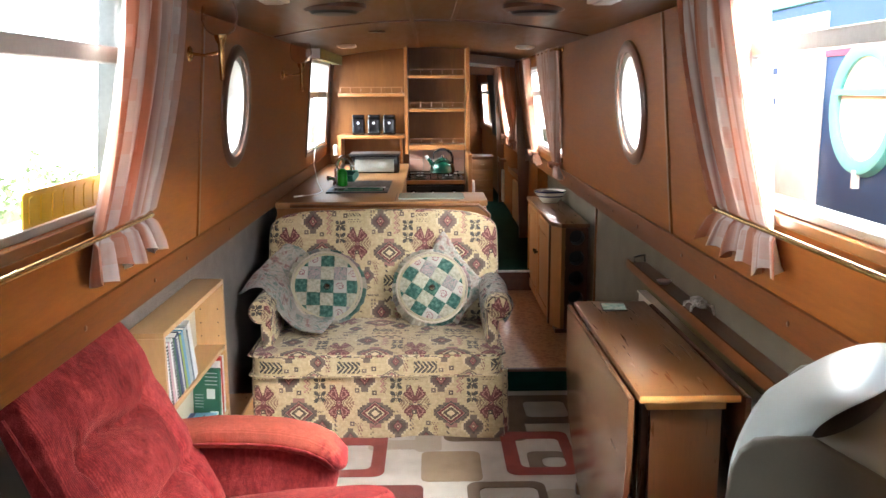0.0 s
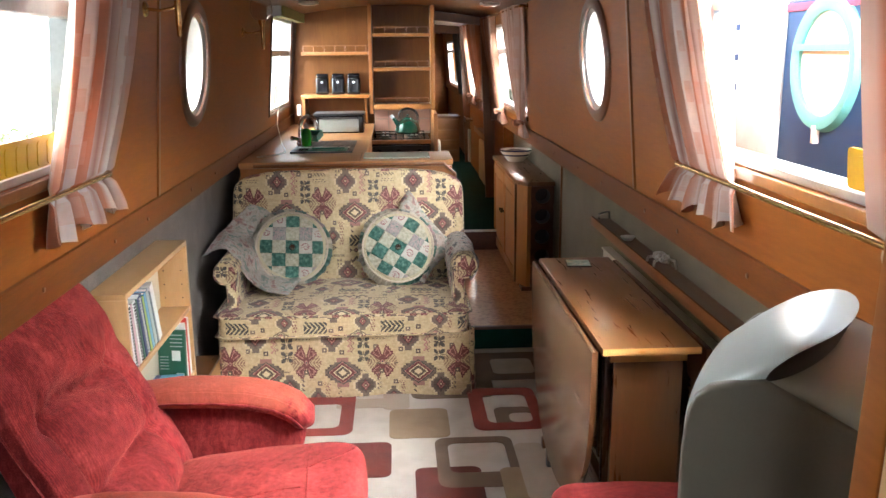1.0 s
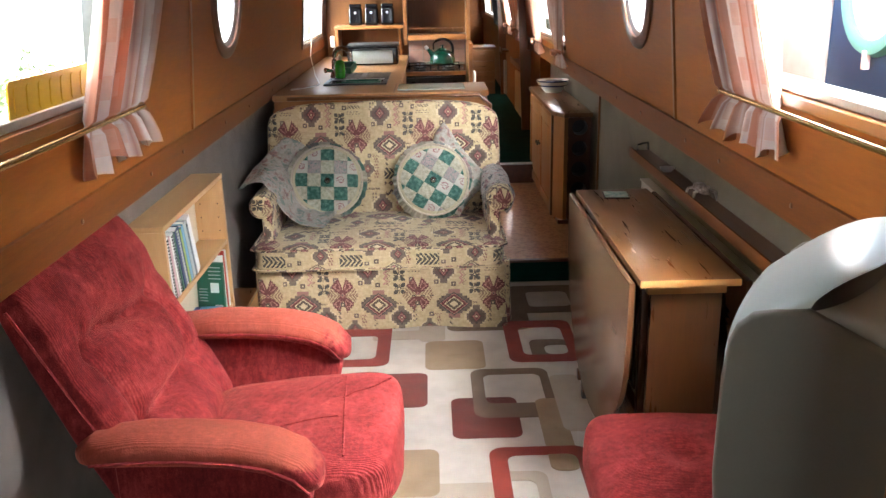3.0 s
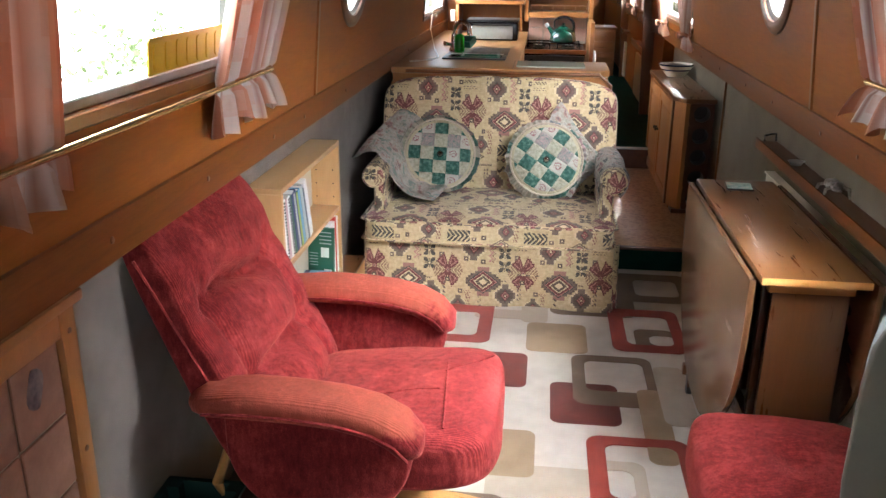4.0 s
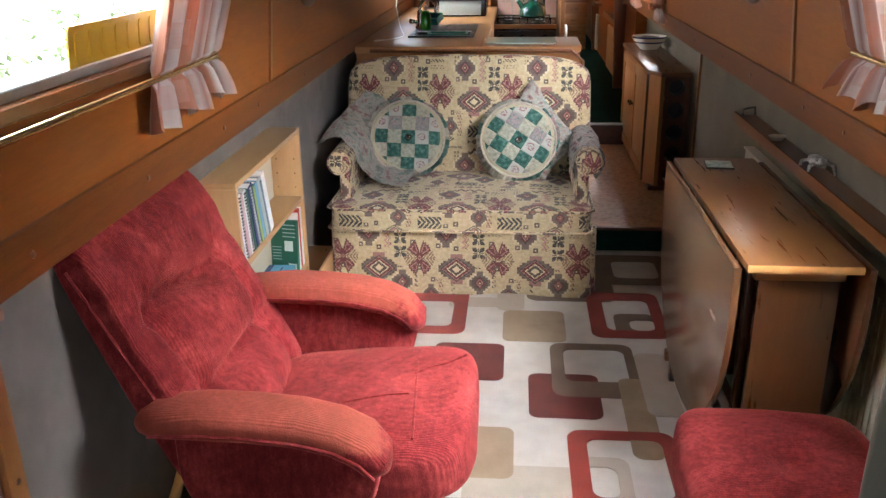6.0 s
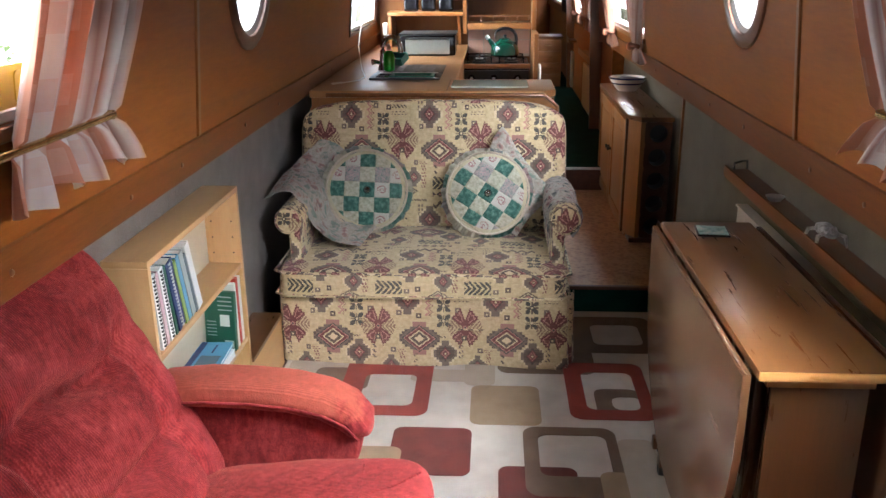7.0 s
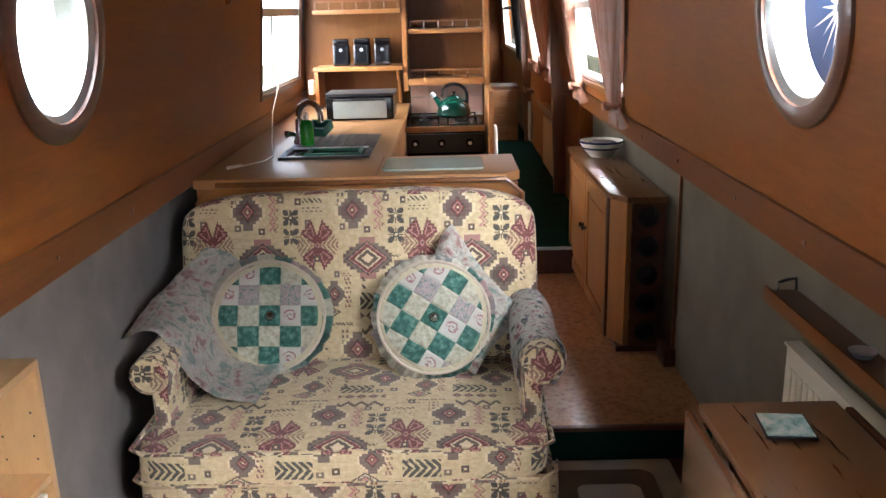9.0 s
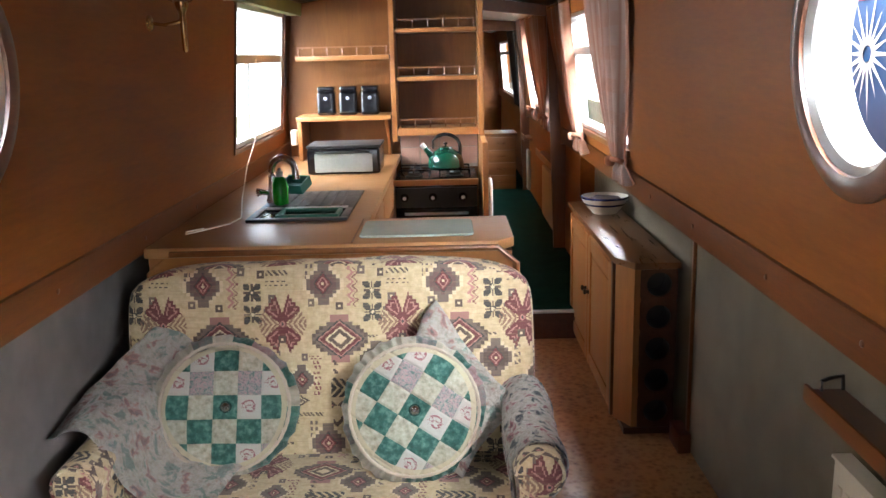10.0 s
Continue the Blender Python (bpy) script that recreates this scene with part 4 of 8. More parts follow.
def window(name, side, spec, bar_z, mullions, label, sill=True):
    y0, y1, z0, z1 = spec
    w = thing(name, (wall_x(side, z0), (y0 + y1) / 2, z0), label, "window")
    tagged(w, kind="structure")
    f = 0.022
    fr = part("window_frame", slab(side, y0, y1, z0, z0 + f, -0.080, -0.004, 0.003), ALU, w, "worn aluminium window frame")
    part("top_rail", slab(side, y0, y1, z1 - f, z1, -0.080, -0.004, 0.003), ALU, fr)
    part("side_rail", slab(side, y0, y0 + f, z0 + f, z1 - f, -0.080, -0.004, 0.003), ALU, fr)
    part("side_rail", slab(side, y1 - f, y1, z0 + f, z1 - f, -0.080, -0.004, 0.003), ALU, fr)
    part("cross_bar", slab(side, y0 + f, y1 - f, bar_z - 0.021, bar_z + 0.021, -0.052, -0.012, 0.003), ALU, fr)
    for ym in mullions:
        part("mullion", slab(side, ym - 0.012, ym + 0.012, z0 + f, bar_z - 0.021, -0.048, -0.02, 0.003), ALU, fr)
    for za, zb in ((z0 + f, bar_z - 0.021), (bar_z + 0.021, z1 - f)):
        g = part("pane", slab(side, y0 + f, y1 - f, za, zb, -0.040, -0.036), GLASS, w, "clear glass pane")
        g.visible_shadow = False
    if not sill:
        for a, b_, d, e in ((y0 - 0.022, y1 + 0.012, z0 - 0.022, z0), (y0 - 0.022, y0, z0, z1), (y1, y1 + 0.012, z0, z1)):
            part("trim", slab(side, a, b_, d, e, -0.002, 0.008, 0.002), DARKW, w, "slim dark wooden trim")
    if sill:
        part("window_sill", slab(side, y0 - 0.03, y1 + 0.03, z0 - 0.03, z0 - 0.001, -0.03, 0.012, 0.003), TRIM, w, "varnished sill trim")
    return w


window("window_1", -1, LEFT_WINDOWS[0], 1.675, (), "long side window with an aluminium frame and hopper top")
window("window_2", 1, RIGHT_WINDOWS[0], 1.684, (), "long side window with an aluminium frame and hopper top")
window("window_3", -1, LEFT_WINDOWS[1], 1.560, (6.22,), "galley side window with an aluminium frame and hopper top", False)
window("window_4", 1, RIGHT_WINDOWS[1], 1.56, (), "curtained side window above the cupboard")
window("window_5", 1, RIGHT_WINDOWS[2], 1.56, (), "curtained side window of the passage")

window("window_6", 1, RIGHT_WINDOWS[3], 1.56, (), "curtained side window at the far end")
# not seen: an opening added to let light reach the chest
window("unseen_window", -1, LEFT_WINDOWS[2], 1.56, (), "unseen side window added to light the far cabin")


def porthole(side, cy, cz, r):
    p = thing("porthole", (wall_x(side, cz), cy, cz), "round porthole with a dark wooden trim and pale metal rim", "window", "portholes")
    tagged(p, kind="structure")
    m = Matrix.Rotation(radians(-90 * side), 4, "Y") @ Matrix.Rotation(0, 4, "Z")
    tilt = Matrix.Rotation(-side * math.atan(LEAN_IN), 4, "Y")
    m = tilt @ m
    at = (wall_x(side, cz), cy, cz)
    part("trim_ring", lathe(bmesh.new(), [(r - 0.004, -0.01), (r - 0.004, 0.012), (r + 0.010, 0.018), (r + 0.030, 0.016), (r + 0.042, 0.008), (r + 0.044, -0.004)], at, 48, m), DARKW, p, "dark varnished wooden trim ring")
    part("rim", lathe(bmesh.new(), [(r - 0.006, 0.004), (r - 0.022, -0.006), (r - 0.024, -0.082), (r - 0.003, -0.084)], at, 48, m), ALU, p, "pale metal rim")
    g = part("pane", lathe(bmesh.new(), [(0, -0.034), (r - 0.02, -0.034), (r - 0.02, -0.038), (0, -0.038)], at, 40, m), GLASS, p, "clear glass pane")
    g.visible_shadow = False


for spec in LEFT_ROUND:
    porthole(-1, *spec)
for spec in RIGHT_ROUND:
    porthole(1, *spec)


# ---------------------------------------------------------------- outside
solid("ground", b1(-60, -2.6, -60, 60, -1.2, 0.35), BANK, "grassy canal bank", "ground", kind="structure")
solid("ground_far_bank", b1(5.6, 60, -60, 60, -1.2, 0.40), BANK, "grassy far bank of the canal", "ground", kind="structure")
solid("water", b1(-2.6, 5.6, -60, 60, -1.2, -0.35), WATER, "dark canal water round the boat", "water", kind="structure")


def hedge():
    """Bank side shrubs: a mass of small leaves on a rough slope."""
    bm = bmesh.new()
    rnd = random.Random(5)
    for _ in range(9000):
        y = rnd.uniform(-4, 16)
        h = rnd.random() ** 0.9
        z = 0.30 + h * (0.72 + 0.22 * math.sin(y * 1.7) + 0.16 * math.sin(y * 4.1) + 0.1 * math.sin(y * 9))
        x = -4.2 - 0.5 * h + rnd.uniform(-0.25, 0.25) + 0.12 * math.sin(y * 3 + z * 4)
        a = Vector((rnd.uniform(-1, 1), rnd.uniform(-1, 1), rnd.uniform(-1, 1))).normalized()
        c = a.cross(Vector((rnd.uniform(-1, 1), rnd.uniform(-1, 1), rnd.uniform(-1, 1)))).normalized()
        s = rnd.uniform(0.025, 0.06)
        p = Vector((x, y, z))
        bm.faces.new([bm.verts.new(p + q) for q in (a * s, c * s * 0.5, -a * s, -c * s * 0.5)])
    return solid("hedge", bm, LEAFG, "sunlit leafy shrubs along the canal bank", "shrubs", kind="stuff")


hedge()


def far_trees():
    """Leafy tree line beyond the moored boat."""
    bm = bmesh.new()
    rnd = random.Random(11)
    for _ in range(7000):
        y = rnd.uniform(-7, 13)
        top = 3.6 + 0.7 * math.sin(y * 0.9) + 0.4 * math.sin(y * 2.3 + 1)
        z = 0.4 + rnd.random() ** 0.8 * (top - 0.4)
        x = 7.0 + 0.7 * math.sin(y * 1.7 + z) + rnd.uniform(-0.5, 0.5)
        a = Vector((rnd.uniform(-1, 1), rnd.uniform(-1, 1), rnd.uniform(-1, 1))).normalized()
        c = a.cross(Vector((rnd.uniform(-1, 1), rnd.uniform(-1, 1), rnd.uniform(-1, 1)))).normalized()
        k = rnd.uniform(0.10, 0.20)
        p = Vector((x, y, z))
        bm.faces.new([bm.verts.new(p + q) for q in (a * k, c * k * 0.5, -a * k, -c * k * 0.5)])
    return solid("tree_line", bm, LEAFG, "dense green trees on the far bank", "trees", kind="stuff")


far_trees()


def neighbour_boat():
    nb = thing("moored_boat", (1.75, 3.0, -0.3), "dark blue moored narrowboat with teal porthole rings", "boat")
    side = part("cabin_side", b1(1.66, 1.74, -4, 5.78, 0.55, 1.95, bev=0.01), HULL_BLUE, nb)
    part("gunwale", b1(1.52, 1.80, -4, 9, 0.47, 0.55, bev=0.015), BLACK, nb)
    part("hull", b1(1.56, 1.80, -4, 9, -0.5, 0.47, bev=0.02), BLACK, nb)
    part("roof", b1(1.64, 3.4, -4, 5.8, 1.95, 2.02, bev=0.02), TEAL, nb)
    part("coach_line", b1(1.650, 1.66, -4, 5.78, 1.715, 1.745), plain("coach_red", (0.45, 0.04, 0.10), None, 0.4), nb, "thin crimson coach line")
    for y in (1.4, 3.41):
        m = Matrix.Rotation(radians(-90), 4, "Y")
        ring = part("porthole_ring", lathe(bmesh.new(), [(0.20, 0), (0.20, 0.02), (0.215, 0.03), (0.25, 0.028), (0.262, 0.0)], (1.66, y, 1.505), 40, m), TEAL, nb, "teal painted porthole ring")
        part("porthole_glass", lathe(bmesh.new(), [(0, 0.006), (0.2, 0.006)], (1.66, y, 1.505), 40, m), WHITE_PL, ring, "porthole covered with a white disc")
        part("cross_bar", b1(1.630, 1.650, y - 0.21, y + 0.21, 1.556, 1.582), TEAL, ring)
        part("latch", b1(1.625, 1.650, y - 0.012, y + 0.012, 1.20, 1.27, bev=0.003), PAPER, ring)
    # painted white rose and starburst decoration
    for y, z, r, n in ((5.34, 1.52, 0.25, 18), (4.85, 1.35, 0.17, 16)):
        bm = bmesh.new()
        for k in range(n):
            a = 2 * math.pi * k / n
            L = r * (1.0 if k % 2 else 0.72)
            d = Vector((0, math.cos(a), math.sin(a)))
            q = Vector((0, -math.sin(a), math.cos(a)))
            c = Vector((1.655, y, z))
            f = [c + d * 0.03 + q * 0.010, c + d * L, c + d * 0.03 - q * 0.010]
            bm.faces.new([bm.verts.new(p) for p in f])
        part("starburst", bm, PAPER, side, "white painted starburst")
    part("white_panel", b1(1.645, 1.66, 3.77, 4.42, 0.95, 1.90, bev=0.004), PAPER, side, "white painted panel")
    for k in range(5):
        part("dot", b1(1.640, 1.646, 4.24, 4.28, 1.23 + 0.14 * k, 1.26 + 0.14 * k), HULL_BLUE, side)


neighbour_boat()


# ---------------------------------------------------------------- curtains
def curtain(side, top, mid, low, z_top, z_mid, z_low, folds, label, seed=0, off=0.035, stripe=0.0, cloth=None):
    """A gathered curtain: spans (y0, y1) at the top, at the rod and at the hem."""
    rnd = random.Random(seed)
    ph = [rnd.uniform(0, 6.28) for _ in range(4)]
    c = thing("curtain", (wall_x(side, z_low), sum(low) / 2, z_low), label, "curtain", "curtains")
    nu, nv = folds * 10, 34

    def fn(u, v):
        z = z_top + (z_low - z_top) * v
        if z > z_mid:
            k = (z_top - z) / (z_top - z_mid)
            k = k ** 1.7
            y0, y1 = top[0] + (mid[0] - top[0]) * k, top[1] + (mid[1] - top[1]) * k
            amp = 0.018 + 0.008 * (1 - k)
        else:
            k = (z_mid - z) / (z_mid - z_low)
            y0, y1 = mid[0] + (low[0] - mid[0]) * k ** 0.7, mid[1] + (low[1] - mid[1]) * k ** 0.7
            amp = 0.009 + 0.014 * k
        a = 2 * math.pi * folds * u
        w = off + amp * (math.sin(a + ph[0] + 0.5 * math.sin(3 * v + ph[1])) + 0.35 * math.sin(2.1 * a + ph[2] + 2 * v))
        near = abs(z - z_mid) < 0.012
        if near:
            w = min(w, off - 0.004)
        y = y0 + (y1 - y0) * (u + 0.012 * math.sin(2 * a + ph[3]))
        zz = z - (0.012 * math.sin(a * 0.5 + ph[1]) + 0.008 * math.sin(a)) * (1 if v > 0.98 else 0)
        return Vector((wall_x(side, z, w), y, zz))

    width = max(top[1] - top[0], low[1] - low[0]) * 1.7
    bm = sheet(bmesh.new(), fn, nu, nv, lambda u, v: (u * width + stripe, v * (z_top - z_low)))
    cl = part("cloth", bm, cloth or CURTAIN, c, sharp=180)
    md = cl.modifiers.new("thickness", "SOLIDIFY")
    md.thickness = 0.0016
    return c


STR = "salmon and white striped curtain tucked behind a brass rod"
curtain(-1, (2.30, 2.76), (2.11, 2.505), (2.09, 2.635), 1.875, 1.246, 1.135, 5, STR, 1, stripe=0.03)
curtain(-1, (0.88, 1.465), (0.92, 1.462), (0.90, 1.485), 1.875, 1.250, 1.165, 6, STR, 2, cloth=CURTAIN_DIM)
curtain(1, (2.31, 2.78), (2.13, 2.515), (2.10, 2.670), 1.875, 1.248, 1.135, 5, STR, 3, stripe=0.06)
curtain(1, (0.88, 1.530), (0.92, 1.490), (0.90, 1.420), 1.875, 1.250, 1.170, 6, STR, 4, cloth=CURTAIN_DIM)
TIE = "pale salmon striped curtain knotted at its foot"
FAR_CURTAINS = (((5.36, 6.20), (5.60, 5.74), (5.44, 5.76), 5), ((6.92, 7.62), (6.70, 6.86), (6.52, 6.92), 6), ((7.84, 9.15), (8.22, 8.44), (8.10, 8.50), 7), ((9.40, 9.96), (9.18, 9.36), (9.02, 9.44), 8))
for top_, mid_, low_, k_ in FAR_CURTAINS:
    curtain(1, top_, mid_, low_, 1.835, 1.112, 1.030, 4, TIE, k_, cloth=CURTAIN_PALE)


def tie_knot(side, y, z):
    """A twist of the curtain's own cloth bound round its waist, with a small loop standing off it."""
    k = thing("tie_back", (wall_x(side, z), y, z), "bunched cloth tie-back knotted round a curtain", "tie-back", "tie-backs")
    at = Vector((wall_x(side, z, 0.040), y, z))
    ring = [at + Vector((0.030 * math.cos(t), 0.078 * math.sin(t), 0.006 * math.sin(2 * t))) for t in (2 * math.pi * i / 20 for i in range(21))]
    band = part("band", tube(bmesh.new(), ring, 0.011, 8, False), CURTAIN_PALE, k, sharp=80)
    part("knot", soft(bmesh.new(), (0.020, 0.026, 0.022), pose(at.x - side * 0.034, y - 0.01, z - 0.004), 6, 2.6, 0.006, 40), CURTAIN_PALE, band, sharp=80)


for top_, mid_, low_, k_ in FAR_CURTAINS:
    tie_knot(1, sum(mid_) / 2, 1.112)


def curtain_rod(side, y0, y1, z, r=0.0075, w=0.050, name="curtain_rod", label="slim brass rod holding the curtains in"):
    c = thing(name, (wall_x(side, z, w), (y0 + y1) / 2, z), label, "curtain rod", "curtain rods")
    part("bar", rod((wall_x(side, z, w), y0, z), (wall_x(side, z, w), y1, z), r, 12), BRASS, c)
    for y in (y0, y1):
        part("bracket", lathe(bmesh.new(), [(0.0, w), (0.010, w), (0.008, 0.01), (0.016, 0.004), (0.016, 0)], (wall_x(side, z), y, z), 14, Matrix.Rotation(radians(-90 * side), 4, "Y")), BRASS, c)
    return c


curtain_rod(-1, 0.90, 2.490, 1.250)
curtain_rod(1, 0.90, 2.500, 1.252)
curtain_rod(-1, 0.90, 2.78, 1.862, 0.006)
curtain_rod(1, 0.90, 2.82, 1.862, 0.006)
curtain_rod(1, 5.30, 7.64, 1.822, 0.007)
curtain_rod(1, 7.80, 10.0, 1.822, 0.007)


def number_plate(side, y0, y1, z0, h, label):
    """Yellow plate standing in the window, seen from its back, with embossed bars."""
    p = thing("number_plate", (wall_x(side, z0), (y0 + y1) / 2, z0), label, "plate")
    pl = on_wall(side)
    part("plate", prism(bmesh.new(), rounded(y0, y1, z0, z0 + h, 0.012), pl, -0.012, -0.008), YELLOW, p)
    n = max(2, int((y1 - y0) / 0.058))
    for k in range(n):
        y = y0 + 0.02 + k * 0.056
        if y + 0.03 < y1:
            part("bar", prism(bmesh.new(), rounded(y, y + 0.030, z0 + 0.012, z0 + h - 0.012, 0.010, 3), pl, -0.008, -0.0055), YELLOW, p)


number_plate(-1, 1.864, 2.30, 1.302, 0.082, "yellow plate with embossed bars standing in the window")
number_plate(1, 1.27, 1.690, 1.311, 0.077, "yellow plate with embossed bars standing in the window")


# ---------------------------------------------------------------- sofa
def make_sofa():
    s = thing("sofa", (-0.27, 4.2, 0), "two-seat sofa in a cream kilim-patterned tapestry with a skirt", "sofa")
    x0, x1 = -0.815, 0.290

    # skirt: loose cloth to the floor
    def skirt(u, v):
        per = [(x0 - 0.01, 4.45), (x0 - 0.015, 3.865), (x1 + 0.012, 3.835), (x1 + 0.012, 4.45)]
        seg = [0.585, 1.13, 0.615]
        d = u * sum(seg)
        k = 0
        while k < 2 and d > seg[k]:
            d -= seg[k]
            k += 1
        t = min(d / seg[k], 1)
        p = Vector(per[k]).lerp(Vector(per[k + 1]), t)
        out = Vector((0, 0)) if k == 1 else Vector((0, 0))
        wav = 0.006 * math.sin(u * 41) * v + 0.010 * math.sin(u * 17 + 1) * v * v + 0.012 * v
        n = ((-1, 0), (0, -1), (1, 0))[k]
        p = p + Vector(n) * wav
        z = 0.315 - v * 0.302 + 0.006 * math.sin(u * 23) * v
        return Vector((p.x, p.y, z))

    bm = sheet(bmesh.new(), skirt, 110, 12)
    sk = part("skirt", bm, TAPESTRY, s, "pleated skirt reaching the floor", sharp=60, uv="box", shift=(0.170, -0.177))
    md = sk.modifiers.new("thickness", "SOLIDIFY")
    md.thickness = 0.006
    part("seam_piping", tube(bmesh.new(), [(x0 - 0.012, 3.864, 0.170), (x0 + 0.3, 3.853, 0.174), (x1 - 0.3, 3.838, 0.171), (x1 + 0.012, 3.832, 0.173)], 0.004, 8), TAPESTRY, sk, uv="box")
    part("seat_base", b1(x0 + 0.01, x1 - 0.01, 3.88, 4.58, 0.04, 0.315, bev=0.02), TAPESTRY, s, uv="box")

    def puff(c):
        return Vector((c.x, c.y, c.z + (0.22 * (1 - c.x ** 2) * (1 - c.y ** 2) if c.z > 0 else 0)))

    cu = part("seat_cushion", soft(bmesh.new(), (0.575, 0.325, 0.062), pose(-0.262, 4.125, 0.362), 20, 9, 0.006, 7, puff), TAPESTRY, s, "single wide box seat cushion", sharp=70, uv="box", shift=(-0.184, 0.335, -0.044, -0.550))
    for z, dy in ((0.318, 0.0), (0.412, 0.004)):
        part("piping", tube(bmesh.new(), [(x0 - 0.018, 4.3, z), (x0 - 0.022, 3.84, z), (x0 + 0.02, 3.806 + dy, z), (-0.26, 3.797 + dy, z + 0.002), (x1 - 0.01, 3.802 + dy, z), (x1 + 0.028, 3.84, z), (x1 + 0.026, 4.3, z)], 0.0065, 8), TAPESTRY, cu, uv="box")

    def backshape(c):
        top = max(0.0, c.z)
        w = 1.0 - 0.05 * max(0, top - 0.82) / 0.18
        return Vector((c.x * w, c.y, c.z + 0.03 * (1 - c.x ** 2) * (c.z > 0)))

    back = part("backrest", soft(bmesh.new(), (0.598, 0.090, 0.335), pose(-0.258, 4.535, 0.629, -8), 22, 8, 0.008, 5, backshape), TAPESTRY, s, "tall padded backrest with rounded shoulders", sharp=70, uv="box", shift=(-0.225, -0.806))

    def arm(xc, yf, zt, r, lab, inward):
        """A padded roll on a narrow upright panel set under its inner side."""
        zc = zt - r
        prof = [(0.0, -0.004), (r * 0.55, -0.004), (r * 0.84, -0.001), (r * 0.96, 0.006), (r, 0.020), (r * 1.01, 0.20), (r * 0.97, 0.36), (r * 0.9, 0.50), (0.0, 0.50)]
        roll = part("arm", lathe(bmesh.new(), prof, (xc, yf, zc), 30, Matrix.Rotation(radians(-90), 4, "X")), TAPESTRY, s, lab, sharp=50, uv="box", shift=(0.05, 0.02, 0.11, -0.10))
        ring = [(xc + r * 0.93 * math.cos(2 * math.pi * k / 24), yf + 0.001, zc + r * 0.93 * math.sin(2 * math.pi * k / 24)) for k in range(25)]
        part("piping", tube(bmesh.new(), ring, 0.0045, 6, False), TAPESTRY, roll, uv="box")
        xa, xb = sorted((xc - inward * r * 0.05, xc + inward * r * 0.88))
        part("arm_panel", b1(xa, xb, yf + 0.008, yf + 0.50, 0.30, zc + 0.01, bev=0.012, seg=3), TAPESTRY, roll, uv="box", shift=(0.05, 0.02, 0.11, -0.10))

    arm(-0.797, 3.930, 0.642, 0.055, "short rolled arm", 1)
    arm(0.297, 3.930, 0.658, 0.060, "short rolled arm under a draped cloth", -1)

    def pleat(u, v):
        return Vector((0.303 + 0.030 * u + 0.016 * v * u + 0.004 * math.sin(9 * u + 3 * v), 3.838 + 0.075 * u + 0.010 * math.sin(6 * u), 0.318 - 0.300 * v - 0.012 * u * v))

    pl = part("corner_pleat", sheet(bmesh.new(), pleat, 14, 12), TAPESTRY, sk, "loose pleat hanging at the skirt's corner", sharp=80, uv="box", shift=(0.10, -0.05))
    pl.modifiers.new("thickness", "SOLIDIFY").thickness = 0.005
    return s


make_sofa()


def scatter_cushion(at, tilt, turn, mat, label, r=0.198):
    """Round boxed cushion with a patchwork face, piped edges and a covered button."""
    c = thing("round_cushion", at, label, "cushion", "round cushions")
    m = Matrix.Translation(at) @ Matrix.Rotation(radians(turn), 4, "Z") @ Matrix.Rotation(radians(90 - tilt), 4, "X")
    bm = bmesh.new()
    layer = bm.loops.layers.uv.new("UVMap")
    prof = [(0.0, 0.030), (0.012, 0.034), (0.035, 0.047), (0.08, 0.056), (0.13, 0.054), (0.165, 0.046), (r - 0.012, 0.033), (r, 0.015), (r + 0.004, 0.0), (r, -0.015), (r - 0.012, -0.033), (0.15, -0.05), (0.0, -0.055)]
    n = 56
    rings = []
    for q, (rr, z) in enumerate(prof):
        if rr == 0:
            rings.append([(bm.verts.new(m @ Vector((0, 0, z))), (0, 0))])
        else:
            ring = []
            for k in range(n):
                t = 2 * math.pi * k / n
                rad = rr * (1 + 0.02 * math.sin(3 * t + q) * (rr > 0.1)) + (0.0042 * math.sin(23 * t + 1.5 * math.sin(3 * t)) if rr > 0.185 else 0)
                zz = z + 0.004 * math.sin(5 * t + rr * 30) * (rr > 0.05)
                ring.append((bm.verts.new(m @ Vector((rad * math.cos(t), rad * math.sin(t), zz))), (rr * math.cos(t), rr * math.sin(t))))
            rings.append(ring)
    for A, B in zip(rings, rings[1:]):
        for k in range(n):
            quad = []
            for v in (A[k % len(A)], A[(k + 1) % len(A)], B[(k + 1) % len(B)], B[k % len(B)]):
                if v not in quad:
                    quad.append(v)
            f = bm.faces.new([v for v, _ in quad])
            for lp, (_, w) in zip(f.loops, quad):
                lp[layer].uv = w
    bmesh.ops.recalc_face_normals(bm, faces=bm.faces)
    body = part("cover", bm, mat, c, sharp=80)
    pts = [m @ Vector((0.176 * math.cos(2 * math.pi * k / 96), 0.176 * math.sin(2 * math.pi * k / 96), 0.044 + 0.003 * math.sin(10 * math.pi * k / 96))) for k in range(97)]
    part("piping", tube(bmesh.new(), pts, [0.0058 if k % 2 else 0.0044 for k in range(len(pts))], 8, False), RUG_PALE, body, "cream piping cord")
    part("button", lathe(bmesh.new(), [(0, 0.056), (0.010, 0.052), (0.016, 0.045), (0.017, 0.036), (0, 0.030)], at, 16, m), BUTTON, c, "shiny metal button")
    return c


scatter_cushion((-0.545, 4.365, 0.600), 21, 11, PATCH_A, "round green and cream patchwork cushion with a metal button")
scatter_cushion((-0.010, 4.310, 0.602), 22, 4, PATCH_B, "round patchwork cushion with patches set on the slant")


